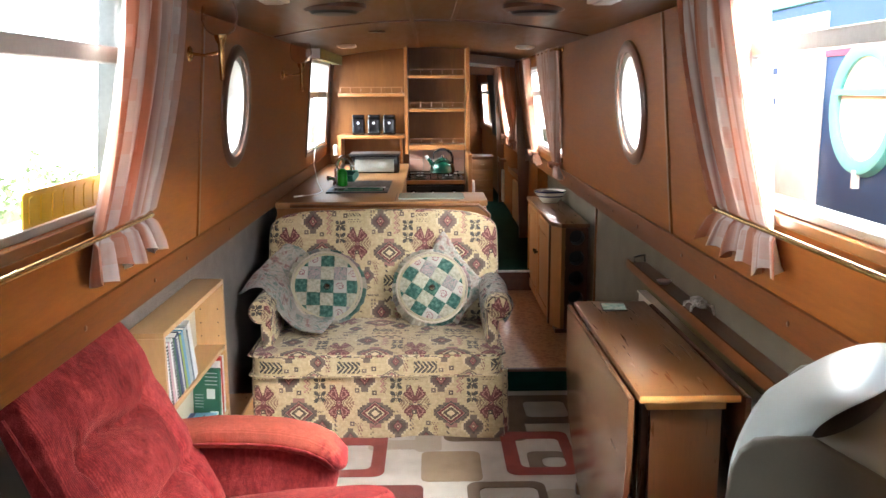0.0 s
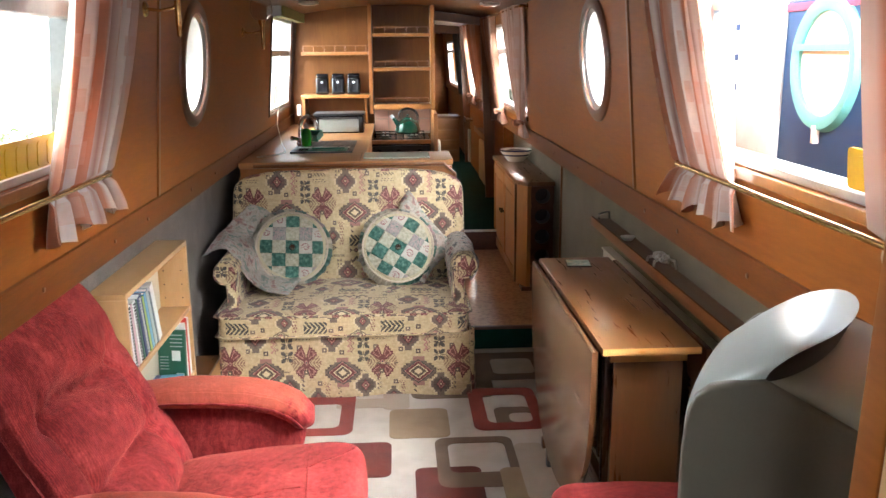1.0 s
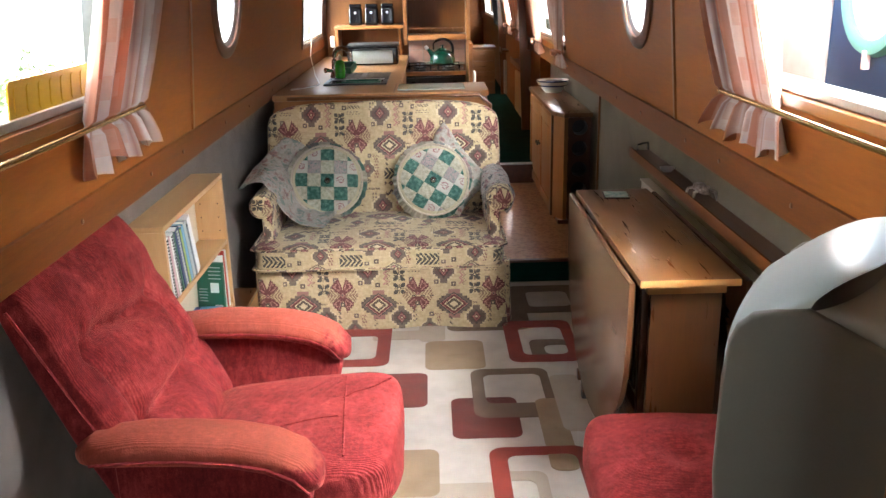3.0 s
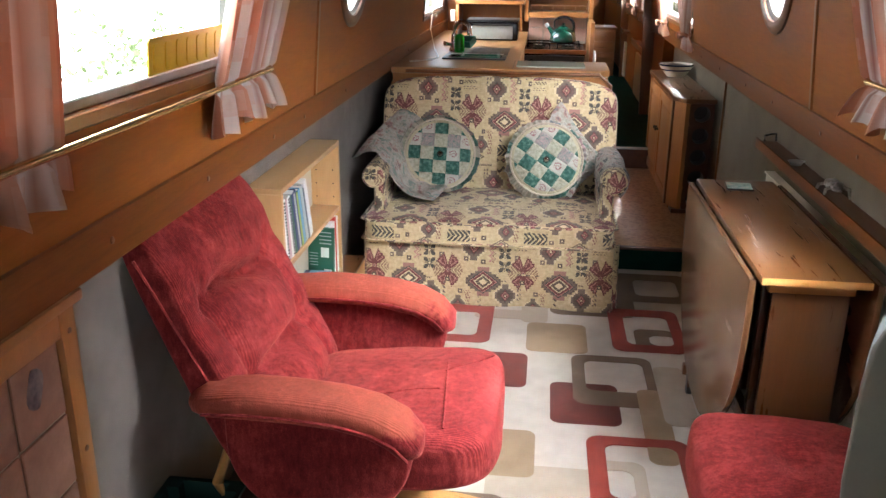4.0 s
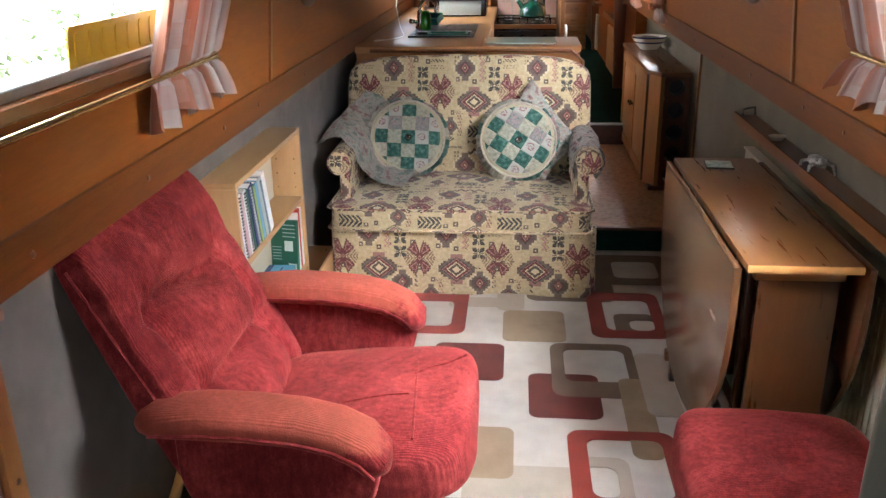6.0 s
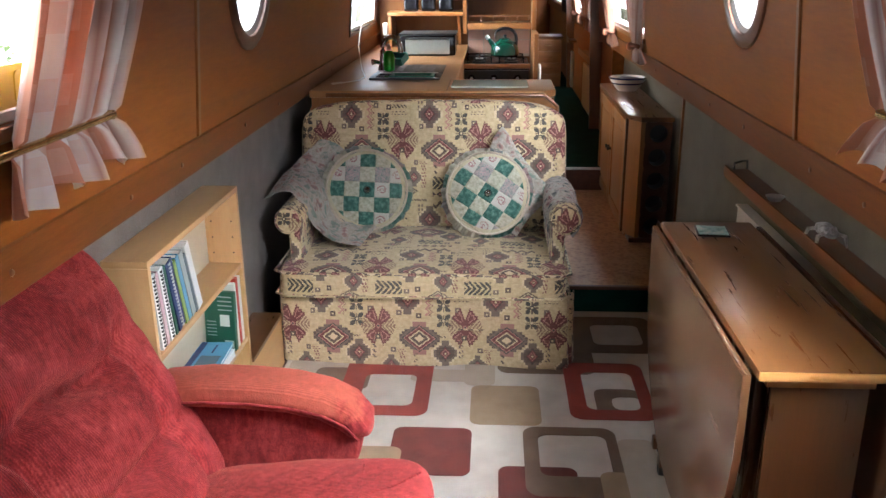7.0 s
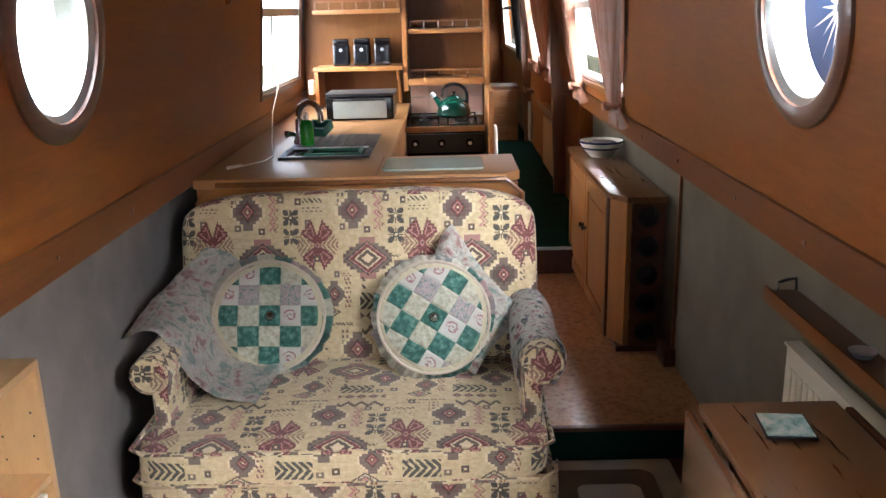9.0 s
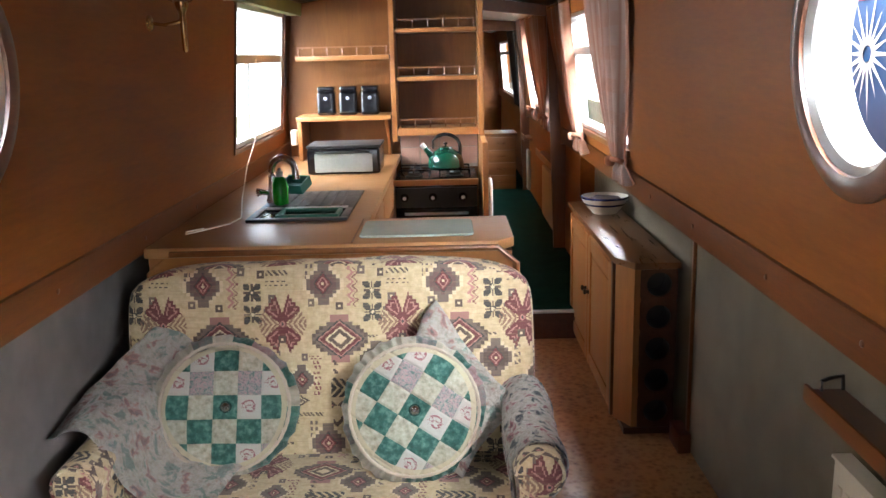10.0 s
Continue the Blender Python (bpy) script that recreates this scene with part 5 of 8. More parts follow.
def pillow(corners, sag, label, thick, seed, lie=None):
    """A limp square pillow hung between four corners; sag moves its middle."""
    P = [Vector(c) for c in corners]
    c0 = sum(P, Vector()) / 4
    th = thing("pillow", c0 + Vector(sag), label, "pillow", "square pillows")
    n = 44

    def at(u, v):
        p = P[0].lerp(P[1], u).lerp(P[3].lerp(P[2], u), v)
        k = (1 - (2 * u - 1) ** 2) * (1 - (2 * v - 1) ** 2)
        q = p + Vector(sag) * k
        # edges drawn in between the corners
        e = 0.10 * ((2 * u - 1) ** 2 * (1 - (2 * v - 1) ** 2) + (2 * v - 1) ** 2 * (1 - (2 * u - 1) ** 2))
        q = q.lerp(c0 + Vector(sag) * 0.6, e)
        if lie:
            q = lie(u, v)
        return q + Vector((noise.noise(q * 9 + Vector((seed, 0, 0))), noise.noise(q * 9 + Vector((0, seed, 0))), noise.noise(q * 9))) * 0.014 + nrm * (0.009 * noise.noise(q * 22) + 0.004 * noise.noise(q * 55))

    nrm = (P[1] - P[0]).cross(P[3] - P[0]).normalized()
    bm = bmesh.new()
    grids = []
    for s in (1, -1):
        g = []
        for j in range(n + 1):
            row = []
            for i in range(n + 1):
                u, v = i / n, j / n
                k = max(0.0, (1 - (2 * u - 1) ** 4) * (1 - (2 * v - 1) ** 4)) ** 0.6
                row.append(bm.verts.new(at(u, v) + nrm * s * (thick * k + 0.002)))
            g.append(row)
        for j in range(n):
            for i in range(n):
                f = (g[j][i], g[j][i + 1], g[j + 1][i + 1], g[j + 1][i])
                bm.faces.new(f if s > 0 else f[::-1])
        grids.append(g)
    a, b = grids
    ring = [(0, i) for i in range(n)] + [(j, n) for j in range(n)] + [(n, n - i) for i in range(n)] + [(n - j, 0) for j in range(n)]
    for k in range(len(ring)):
        (j0, i0), (j1, i1) = ring[k], ring[(k + 1) % len(ring)]
        bm.faces.new((a[j0][i0], b[j0][i0], b[j1][i1], a[j1][i1]))
    bmesh.ops.recalc_face_normals(bm, faces=bm.faces)
    part("cover", bm, PILLOW, th, sharp=80)
    return th


def over_arm(u, v):
    """The limp pillow rides over the sofa arm, sinks to the seat and runs behind the round cushion."""
    rows = (((-0.948, 4.12, 0.628), (-0.80, 4.04, 0.668), (-0.675, 4.02, 0.50), (-0.54, 4.03, 0.446)),
            ((-0.90, 4.23, 0.675), (-0.79, 4.20, 0.675), (-0.67, 4.23, 0.475), (-0.52, 4.17, 0.446)),
            ((-0.84, 4.35, 0.74), (-0.75, 4.40, 0.70), (-0.61, 4.43, 0.60), (-0.45, 4.42, 0.50)),
            ((-0.758, 4.45, 0.815), (-0.66, 4.47, 0.77), (-0.53, 4.47, 0.68), (-0.42, 4.47, 0.60)))

    def glide(pts, t):
        k = min(int(t * 3), 2)
        f = t * 3 - k
        P = [Vector(p) for p in pts]
        a, b_, c, d = P[max(k - 1, 0)], P[k], P[k + 1], P[min(k + 2, 3)]
        return 0.5 * (2 * b_ + (c - a) * f + (2 * a - 5 * b_ + 4 * c - d) * f * f + (3 * b_ - a - 3 * c + d) * f ** 3)

    return glide([glide(r, u) for r in rows], v)


pillow([(-0.948, 4.12, 0.628), (-0.54, 4.03, 0.446), (-0.42, 4.47, 0.60), (-0.758, 4.45, 0.815)], (-0.01, 0.03, -0.02), "limp faded floral pillow hanging over the sofa arm", 0.014, 3.0, over_arm)
pillow([(-0.225, 4.36, 0.53), (0.12, 4.22, 0.44), (0.29, 4.33, 0.60), (0.060, 4.455, 0.872)], (0.0, 0.02, 0.0), "faded floral pillow standing on its corner", 0.030, 9.0)


def drape():
    """Cloth laid over the sofa's arm."""
    d = thing("throw", (0.285, 4.2, 0.66), "faded floral cloth draped over the sofa arm", "throw")

    def fn(u, v):
        t = radians(-62 + 270 * u)
        r = 0.0650 + 0.003 * math.sin(9 * v + 4 * u) + 0.0045 * noise.noise(Vector((u * 12, v * 9, 1)))
        y = 3.96 + 0.44 * v
        x, z = 0.297 + r * math.cos(t), 0.598 + r * math.sin(t)
        if u > 0.85:
            z -= (u - 0.85) * 0.35
        if u < 0.15:
            z -= (0.15 - u) * (0.12 + 0.06 * math.sin(5 * v))
        return Vector((x, y, z))

    ob = part("cloth", sheet(bmesh.new(), fn, 44, 26), THROW, d, sharp=180)
    md = ob.modifiers.new("thickness", "SOLIDIFY")
    md.thickness = 0.004


drape()


# ---------------------------------------------------------------- rug
def make_rug():
    r = thing("rug", (0, 2.4, 0), "cream rug with rust, tan and taupe rounded squares", "rug")
    pl = lambda u, v, w: Vector((u, v, w))
    part("ground_cloth", prism(bmesh.new(), rounded(-0.82, 0.80, 0.55, 4.43, 0.02, 3), pl, 0.001, 0.012, 0.003, 1), RUG_CREAM, r)
    lift = [0.0]

    def patch(mat, x0, x1, y0, y1, rad=0.035, hole=None, hr=0.03, lab=""):
        lift[0] += 0.00016
        z0, z1 = 0.0118, 0.0128 + lift[0]
        bm = bmesh.new()
        out = rounded(x0, x1, y0, y1, rad)
        if hole:
            inn = rounded(*hole, hr)
            for z in (z1,):
                A, B = [bm.verts.new((u, v, z)) for u, v in out], [bm.verts.new((u, v, z)) for u, v in inn]
                A0, B0 = [bm.verts.new((u, v, z0)) for u, v in out], [bm.verts.new((u, v, z0)) for u, v in inn]
                n = len(out)
                for k in range(n):
                    j = (k + 1) % n
                    bm.faces.new((A[k], A[j], B[j], B[k]))
                    bm.faces.new((A[k], A0[k], A0[j], A[j]))
                    bm.faces.new((B[k], B[j], B0[j], B0[k]))
            bmesh.ops.recalc_face_normals(bm, faces=bm.faces)
        else:
            prism(bm, out, pl, z0, z1)
        return part("pattern_patch", bm, mat, r, lab)

    def ring(mat, x0, x1, y0, y1, hx0, hx1, hy0, hy1, rad=0.05):
        return patch(mat, x0, x1, y0, y1, rad, (hx0, hx1, hy0, hy1), 0.035)

    # far rows, by the sofa and the step
    patch(RUG_PALE, -0.80, -0.50, 3.66, 3.90)
    ring(RUG_BROWN, 0.36, 0.72, 3.98, 4.36, 0.45, 0.66, 4.06, 4.27)
    ring(RUG_BROWN, 0.04, 0.43, 3.78, 4.20, 0.12, 0.34, 3.90, 4.10)
    patch(RUG_PALE, -0.09, 0.03, 3.67, 3.95)
    patch(RUG_PALE, -0.30, -0.05, 3.70, 3.80, 0.02)
    patch(RUG_BROWN, -0.68, -0.46, 3.62, 3.80)
    ring(RUG_RED, -0.56, -0.215, 3.43, 3.88, -0.475, -0.275, 3.50, 3.75)
    patch(RUG_TAN, -0.06, 0.195, 3.38, 3.67)
    ring(RUG_BROWN, 0.40, 0.57, 3.46, 3.66, 0.46, 0.57, 3.50, 3.60, 0.04)
    ring(RUG_RED, 0.30, 0.61, 3.43, 3.88, 0.365, 0.56, 3.50, 3.80)
    # middle rows
    patch(RUG_MAROON, -0.32, -0.05, 3.06, 3.35)
    patch(RUG_TAN, -0.46, -0.28, 2.98, 3.22)
    patch(RUG_MAROON, 0.04, 0.29, 2.82, 3.12)
    ring(RUG_BROWN, 0.125, 0.44, 2.96, 3.37, 0.175, 0.405, 3.07, 3.32)
    patch(RUG_TAN, 0.36, 0.46, 2.60, 3.10)
    patch(RUG_PALE, 0.44, 0.56, 2.85, 3.30)
    patch(RUG_PALE, -0.16, 0.20, 2.36, 2.54, 0.02)
    patch(RUG_TAN, -0.24, -0.01, 2.47, 2.75)
    ring(RUG_PALE, 0.16, 0.34, 2.34, 2.60, 0.20, 0.30, 2.40, 2.55, 0.04)
    ring(RUG_RED, 0.16, 0.50, 2.30, 2.75, 0.22, 0.455, 2.40, 2.70)
    # near rows, seen round the chair and the stool
    ring(RUG_BROWN, -0.42, -0.09, 1.98, 2.37, -0.34, -0.17, 2.07, 2.29)
    patch(RUG_RED, -0.06, 0.15, 1.95, 2.23)
    patch(RUG_PALE, 0.16, 0.30, 1.80, 2.16)
    patch(RUG_TAN, -0.50, -0.25, 1.55, 1.85)
    ring(RUG_RED, 0.02, 0.34, 1.40, 1.78, 0.09, 0.27, 1.48, 1.70)
    ring(RUG_BROWN, -0.42, -0.06, 1.05, 1.45, -0.34, -0.14, 1.13, 1.37)
    patch(RUG_MAROON, 0.0, 0.26, 0.85, 1.12)
    return r


make_rug()


# ---------------------------------------------------------------- red armchair and its footstool
def swivel_base(parent, cx, cy, r, z, label):
    st = part("base_post", lathe(bmesh.new(), [(0.028, 0.05), (0.028, z)], (cx, cy, 0), 16), DARK_PL, parent)
    for k in range(5):
        a = 2 * math.pi * k / 5 + 0.25
        d, q = Vector((math.cos(a), math.sin(a), 0)), Vector((-math.sin(a), math.cos(a), 0))
        bm = bmesh.new()
        secs = []
        for t in (0.0, 0.25, 0.5, 0.75, 1.0):
            c = Vector((cx, cy, 0)) + d * (0.02 + (r - 0.02) * t)
            h = 0.105 - 0.06 * t * t
            w = 0.033 - 0.006 * t
            secs.append([bm.verts.new(c + q * w * s + Vector((0, 0, zz))) for s, zz in ((-1, h - 0.022), (1, h - 0.022), (1, h), (-1, h))])
        for A, B in zip(secs, secs[1:]):
            for i in range(4):
                bm.faces.new((A[i], A[(i + 1) % 4], B[(i + 1) % 4], B[i]))
        bm.faces.new(secs[0][::-1]), bm.faces.new(secs[-1])
        bmesh.ops.recalc_face_normals(bm, faces=bm.faces)
        leg = part("leg", bm, LAMW, parent, label)
        e = Vector((cx, cy, 0)) + d * (r - 0.03)
        part("foot", lathe(bmesh.new(), [(0.012, 0.012), (0.015, 0.016), (0.013, 0.03), (0, 0.032)], e, 12), DARK_PL, leg)


def make_armchair():
    c = thing("armchair", (-0.46, 2.20, 0), "red ribbed velour recliner armchair on a laminated swivel base", "armchair")
    yc = 2.195

    def seatshape(q):
        z = q.z
        if z > 0:
            z += 0.18 * (1 - q.y ** 2) * (1 - 0.6 * q.x ** 2) - 0.10 * max(0, q.x - 0.5)
        return Vector((q.x, q.y * (1 - 0.06 * max(0, q.x)), z))

    st = part("seat", soft(bmesh.new(), (0.290, 0.290, 0.078), pose(-0.395, yc, 0.375, 0, -6, 0), 18, 6, 0.008, 8, seatshape), VELOUR, c, "deep padded seat", sharp=80)

    def on_seat(x, y):
        a, e = (x + 0.395) / 0.29, (y - yc) / 0.29
        return (x, y, 0.375 + 0.078 * (1 + 0.18 * (1 - e * e) * (1 - 0.6 * a * a) - 0.10 * max(0, a - 0.5)) - (x + 0.395) * -0.105)

    for p0, p1 in (((-0.24, 1.97), (-0.27, 2.40)), ((-0.27, 2.16), (-0.58, 2.12)), ((-0.265, 2.26), (-0.14, 2.36))):
        pts = [on_seat(p0[0] + (p1[0] - p0[0]) * k / 8, p0[1] + (p1[1] - p0[1]) * k / 8 + 0.006 * math.sin(k)) for k in range(9)]
        part("seam", tube(bmesh.new(), [(x, y, z - 0.0015) for x, y, z in pts], 0.003, 6), VELOUR, st)

    # back: reclined under the side rail; head pad, middle pad and lumbar pad pinched apart
    lean = 25.5
    root = Vector((-0.640, yc, 0.36))
    m = Matrix.Translation(root) @ Matrix.Rotation(radians(-lean), 4, "Y")

    def dent(d, w):
        return math.exp(-(d / w) ** 2)

    def shell(q):
        y, z = q.y * 0.318, q.z * 0.325
        thin = 1 - 0.42 * max(0.0, q.z + 0.2)
        x = q.x * thin
        if q.x > 0:
            bulge = 0.80 * dent(z - 0.205, 0.10) * (1 - 0.6 * q.y ** 2) + 0.70 * dent(z + 0.02, 0.085) * dent(y, 0.18) + 0.85 * dent(z + 0.220, 0.075) * dent(y, 0.20)
            crease = 1.15 * dent(z - 0.085 + 0.02 * math.sin(y * 14), 0.022) * dent(y, 0.19) + 0.95 * dent(z + 0.125, 0.020) * dent(y, 0.21)
            crease += 0.55 * dent(abs(y) - 0.205 - 0.012 * math.sin(z * 12), 0.020) * (1 if z < 0.085 else dent(z - 0.085, 0.04))
            wrinkle = 0.10 * noise.noise(Vector((y * 14, z * 20, 3.0)))
            x += q.x * (bulge - crease + wrinkle)
        return Vector((x, q.y * (1 - 0.03 * max(0, q.z) ** 2), q.z))

    bk = part("backrest", soft(bmesh.new(), (0.058, 0.330, 0.350), m @ pose(-0.022, 0, 0.343), 46, 9, 0.0, 6, shell), VELOUR, c, "tall reclined backrest with pinched head, middle and lumbar pads", sharp=80)
    for sd in (-1, 1):
        pts = [m @ Vector((-0.022 + 0.02 * (1 - t / 12), sd * 0.3285, 0.05 + 0.56 * t / 12)) for t in range(13)]
        part("side_seam", tube(bmesh.new(), pts, 0.0045, 6), VELOUR, bk)

    for s, y in ((-1, 1.855), (1, 2.545)):
        # fabric side panel with a rounded belly
        out = []
        for k in range(25):
            a = radians(180 + 180 * k / 24)
            out.append((-0.512 + 0.218 * math.cos(a), 0.47 + 0.195 * math.sin(a)))
        out += [(-0.305, 0.535), (-0.73, 0.580)]
        pl = lambda u, v, w: Vector((u, w, v))
        side = part("side_panel", prism(bmesh.new(), out, pl, y - 0.024, y + 0.024, 0.012, 3), VELOUR, c, "rounded fabric side panel", sharp=60)

        # padded arm rest: thick bent pad, dropping at the front
        path = [(-0.800, 0.572), (-0.765, 0.584), (-0.66, 0.590), (-0.56, 0.588), (-0.46, 0.580), (-0.38, 0.562), (-0.328, 0.535), (-0.296, 0.500), (-0.288, 0.478)]
        bm = bmesh.new()
        rings = []
        for i, (x, z) in enumerate(path):
            p0, p1 = path[max(i - 1, 0)], path[min(i + 1, len(path) - 1)]
            d = Vector((p1[0] - p0[0], 0, p1[1] - p0[1])).normalized()
            up = Vector((-d.z, 0, d.x))
            end = min(i, len(path) - 1 - i)
            k = (0.55, 0.90, 1.0)[min(end, 2)]
            ring = []
            for j in range(16):
                t = 2 * math.pi * j / 16
                cx, cz = math.cos(t), math.sin(t)
                ring.append(bm.verts.new(Vector((x, y, z)) + Vector((0, 1, 0)) * (0.066 * k * math.copysign(abs(cx) ** 0.6, cx)) + up * (0.038 * k * math.copysign(abs(cz) ** 0.7, cz))))
            rings.append(ring)
        for A, B in zip(rings, rings[1:]):
            for j in range(16):
                bm.faces.new((A[j], A[(j + 1) % 16], B[(j + 1) % 16], B[j]))
        bm.faces.new(rings[0][::-1]), bm.faces.new(rings[-1])
        bmesh.ops.recalc_face_normals(bm, faces=bm.faces)
        rest = part("armrest", bm, VELOUR_ARM, c, "bent padded armrest, top paler from wear and painted light", sharp=80)
        for e in (-1, 1):
            part("seam", tube(bmesh.new(), [(x, y + e * 0.0655, z - 0.012) for x, z in path[1:-1]], 0.0035, 6), VELOUR, rest)
    part("recline_strut", tube(bmesh.new(), [(-0.72, 1.90, 0.50), (-0.80, 1.93, 0.30), (-0.74, 1.98, 0.10)], 0.014, 10), LAMW, c, "laminated wooden strut behind the seat")
    swivel_base(c, -0.46, yc, 0.33, 0.30, "curved laminated birch leg")
    part("seat_plate", b1(-0.60, -0.26, 2.06, 2.33, 0.285, 0.305, bev=0.006), DARK_PL, c)
    return c


make_armchair()


def make_footstool():
    f = thing("footstool", (0.555, 2.0, 0), "low red velour footstool with a buttoned cushion on a laminated base", "footstool")

    def shape(q):
        z = q.z
        if z > 0:
            d = max(0, 1 - 3.2 * math.hypot(q.x, q.y))
            z += 0.30 * (1 - q.x ** 2) * (1 - q.y ** 2) - 0.35 * d
        return Vector((q.x, q.y, z))

    part("cushion", soft(bmesh.new(), (0.226, 0.265, 0.070), pose(0.596, 2.012, 0.345, 0, 0, -3), 20, 5.5, 0.008, 9, shape), VELOUR, f, "square stuffed cushion", sharp=80)
    part("tray", b1(0.415, 0.775, 1.82, 2.19, 0.255, 0.280, bev=0.008), LAMW, f)
    swivel_base(f, 0.595, 2.01, 0.25, 0.26, "curved laminated birch leg")
    return f


make_footstool()


# ---------------------------------------------------------------- drop-leaf table
def make_table():
    t = thing("drop_leaf_table", (0.65, 2.77, 0), "folded teak drop-leaf table with hanging rounded leaves", "table")
    top = part("tabletop", b1(0.512, 0.782, 2.255, 3.275, 0.770, 0.792, bev=0.005), TEAK, t, "narrow fixed centre board")
    # pale birch stands in for light glinting on the nosing
    part("edge_band", b1(0.5125, 0.7815, 2.2500, 2.2552, 0.7715, 0.7905, bev=0.002), LAMW, top, "rounded end edge toned pale as its glint")

    def leaf(x, lab):
        out = [(2.262, 0.780), (3.268, 0.780)]
        n = 22
        ring = []
        for k in range(n + 1):
            a = math.pi * k / n
            ring.append((2.765 + 0.503 * math.copysign(abs(math.cos(a)) ** 0.95, math.cos(a)), 0.66 - 0.50 * abs(math.sin(a)) ** 0.95))
        pl = lambda u, v, w: Vector((x + w, u, v))
        return part("leaf", prism(bmesh.new(), out + [ring[0]] + ring[1:-1] + [ring[-1]], pl, -0.009, 0.009, 0.004, 2), LEAFW, t, lab)

    leaf(0.4935, "polished drop leaf hanging down, rounded at its foot")
    leaf(0.807, "drop leaf hanging down against the radiator")
    for y0, y1 in ((2.300, 2.322), (3.208, 3.230)):
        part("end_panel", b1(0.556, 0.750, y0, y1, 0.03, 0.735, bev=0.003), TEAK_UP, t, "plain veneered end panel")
        part("top_rail", b1(0.545, 0.760, y0 - 0.004, y1 + 0.004, 0.735, 0.770, bev=0.003), LAMW, t, "pale rail under the top")
    part("stretcher", b1(0.630, 0.660, 2.322, 3.208, 0.10, 0.16, bev=0.003), TEAK, t)
    for x, y in ((0.575, 2.42), (0.575, 3.10), (0.735, 2.42), (0.735, 3.10)):
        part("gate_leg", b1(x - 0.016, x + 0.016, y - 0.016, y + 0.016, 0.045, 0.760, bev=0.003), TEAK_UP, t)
    for x in (0.556, 0.750):
        for y in (2.311, 3.219):
            ft = part("foot", b1(x - 0.030, x + 0.030, y - 0.016, y + 0.016, 0.028, 0.070, bev=0.006), TEAK, t)
            part("castor", lathe(bmesh.new(), [(0, -0.012), (0.016, -0.012), (0.018, 0), (0.016, 0.012), (0, 0.012)], (x, y, 0.029), 14, Matrix.Rotation(radians(90), 4, "Y")), DARK_PL, ft, "small black castor")
    # open gate foot under the front leaf
    gate = part("gate_frame", boxes((0.520, 0.545, 3.06, 3.10, 0.05, 0.74), (0.520, 0.545, 2.60, 3.06, 0.09, 0.13), bev=0.003), TEAK_UP, t, "folded gate frame behind the leaf")
    part("castor", lathe(bmesh.new(), [(0, -0.012), (0.018, -0.012), (0.021, 0), (0.018, 0.012), (0, 0.012)], (0.533, 3.08, 0.034), 14, Matrix.Rotation(radians(90), 4, "Y")), DARK_PL, gate, "small black castor")
    t.location += Vector((0.022, 0.020, -0.004))
    return t


make_table()


def make_coaster():
    c = thing("coaster", (0.64, 3.17, 0.792), "small square coaster with a teal and grey picture", "coaster")
    m, nt, b = material("coaster_picture")
    v = coords(nt)
    put(nt, b.inputs["Base Color"], ramp(nt, noise_tex(nt, v, 30, 4, 0.6, 0.8), [(0.30, (0.10, 0.12, 0.12)), (0.38, (0.22, 0.44, 0.42)), (0.50, (0.42, 0.64, 0.60)), (0.62, (0.70, 0.76, 0.70))]))
    b.inputs["Roughness"].default_value = 0.32
    part("board", b1(0.594, 0.686, 3.117, 3.213, 0.7922, 0.798, bev=0.002, m=Matrix.Translation((0.64, 3.165, 0)) @ Matrix.Rotation(radians(-6), 4, "Z") @ Matrix.Translation((-0.64, -3.165, 0))), DARK_PL, c)
    part("picture", b1(0.598, 0.682, 3.121, 3.209, 0.7982, 0.7992, m=Matrix.Translation((0.64, 3.165, 0)) @ Matrix.Rotation(radians(-6), 4, "Z") @ Matrix.Translation((-0.64, -3.165, 0))), m, c)


make_coaster()
bpy.data.objects["coaster"].location += Vector((0.022, 0.020, -0.004))


# ---------------------------------------------------------------- bookcase and books
def make_bookcase():
    k = thing("bookcase", (-0.88, 3.02, 0), "low beech-veneer bookcase with adjustable shelves", "bookcase")
    x0, x1, y0, y1, z1 = -0.950, -0.832, 2.665, 3.430, 0.858
    t = 0.018
    part("top", b1(x0, x1, y0, y1, z1 - t, z1, bev=0.0015), BEECH, k)
    for y in (y0, y1 - t):
        side = part("side_panel", b1(x0, x1, y, y + t, 0.0, z1 - t - 0.0005, bev=0.0015), BEECH_UP, k)
        inner = y + t if y == y0 else y
        for i in range(9):
            for x in (x0 + 0.025, x1 - 0.025):
                d = 1 if y == y0 else -1
                part("peg_hole", lathe(bmesh.new(), [(0, 0.0006), (0.0028, 0.0006)], (x, inner, 0.30 + 0.055 * i), 8, Matrix.Rotation(radians(-90 * d), 4, "X")), DARK_PL, side)
    for z in (0.595, 0.325, 0.070):
        part("shelf", b1(x0 + 0.006, x1 - 0.002, y0 + t + 0.001, y1 - t - 0.001, z - t, z, bev=0.0015), BEECH, k)
    part("plinth", b1(x1 - 0.020, x1 - 0.006, y0 + t, y1 - t, 0.0, 0.050), BEECH, k)
    part("back", b1(x0, x0 + 0.004, y0 + t, y1 - t, 0.052, z1 - t), RAD_WHITE, k)


make_bookcase()

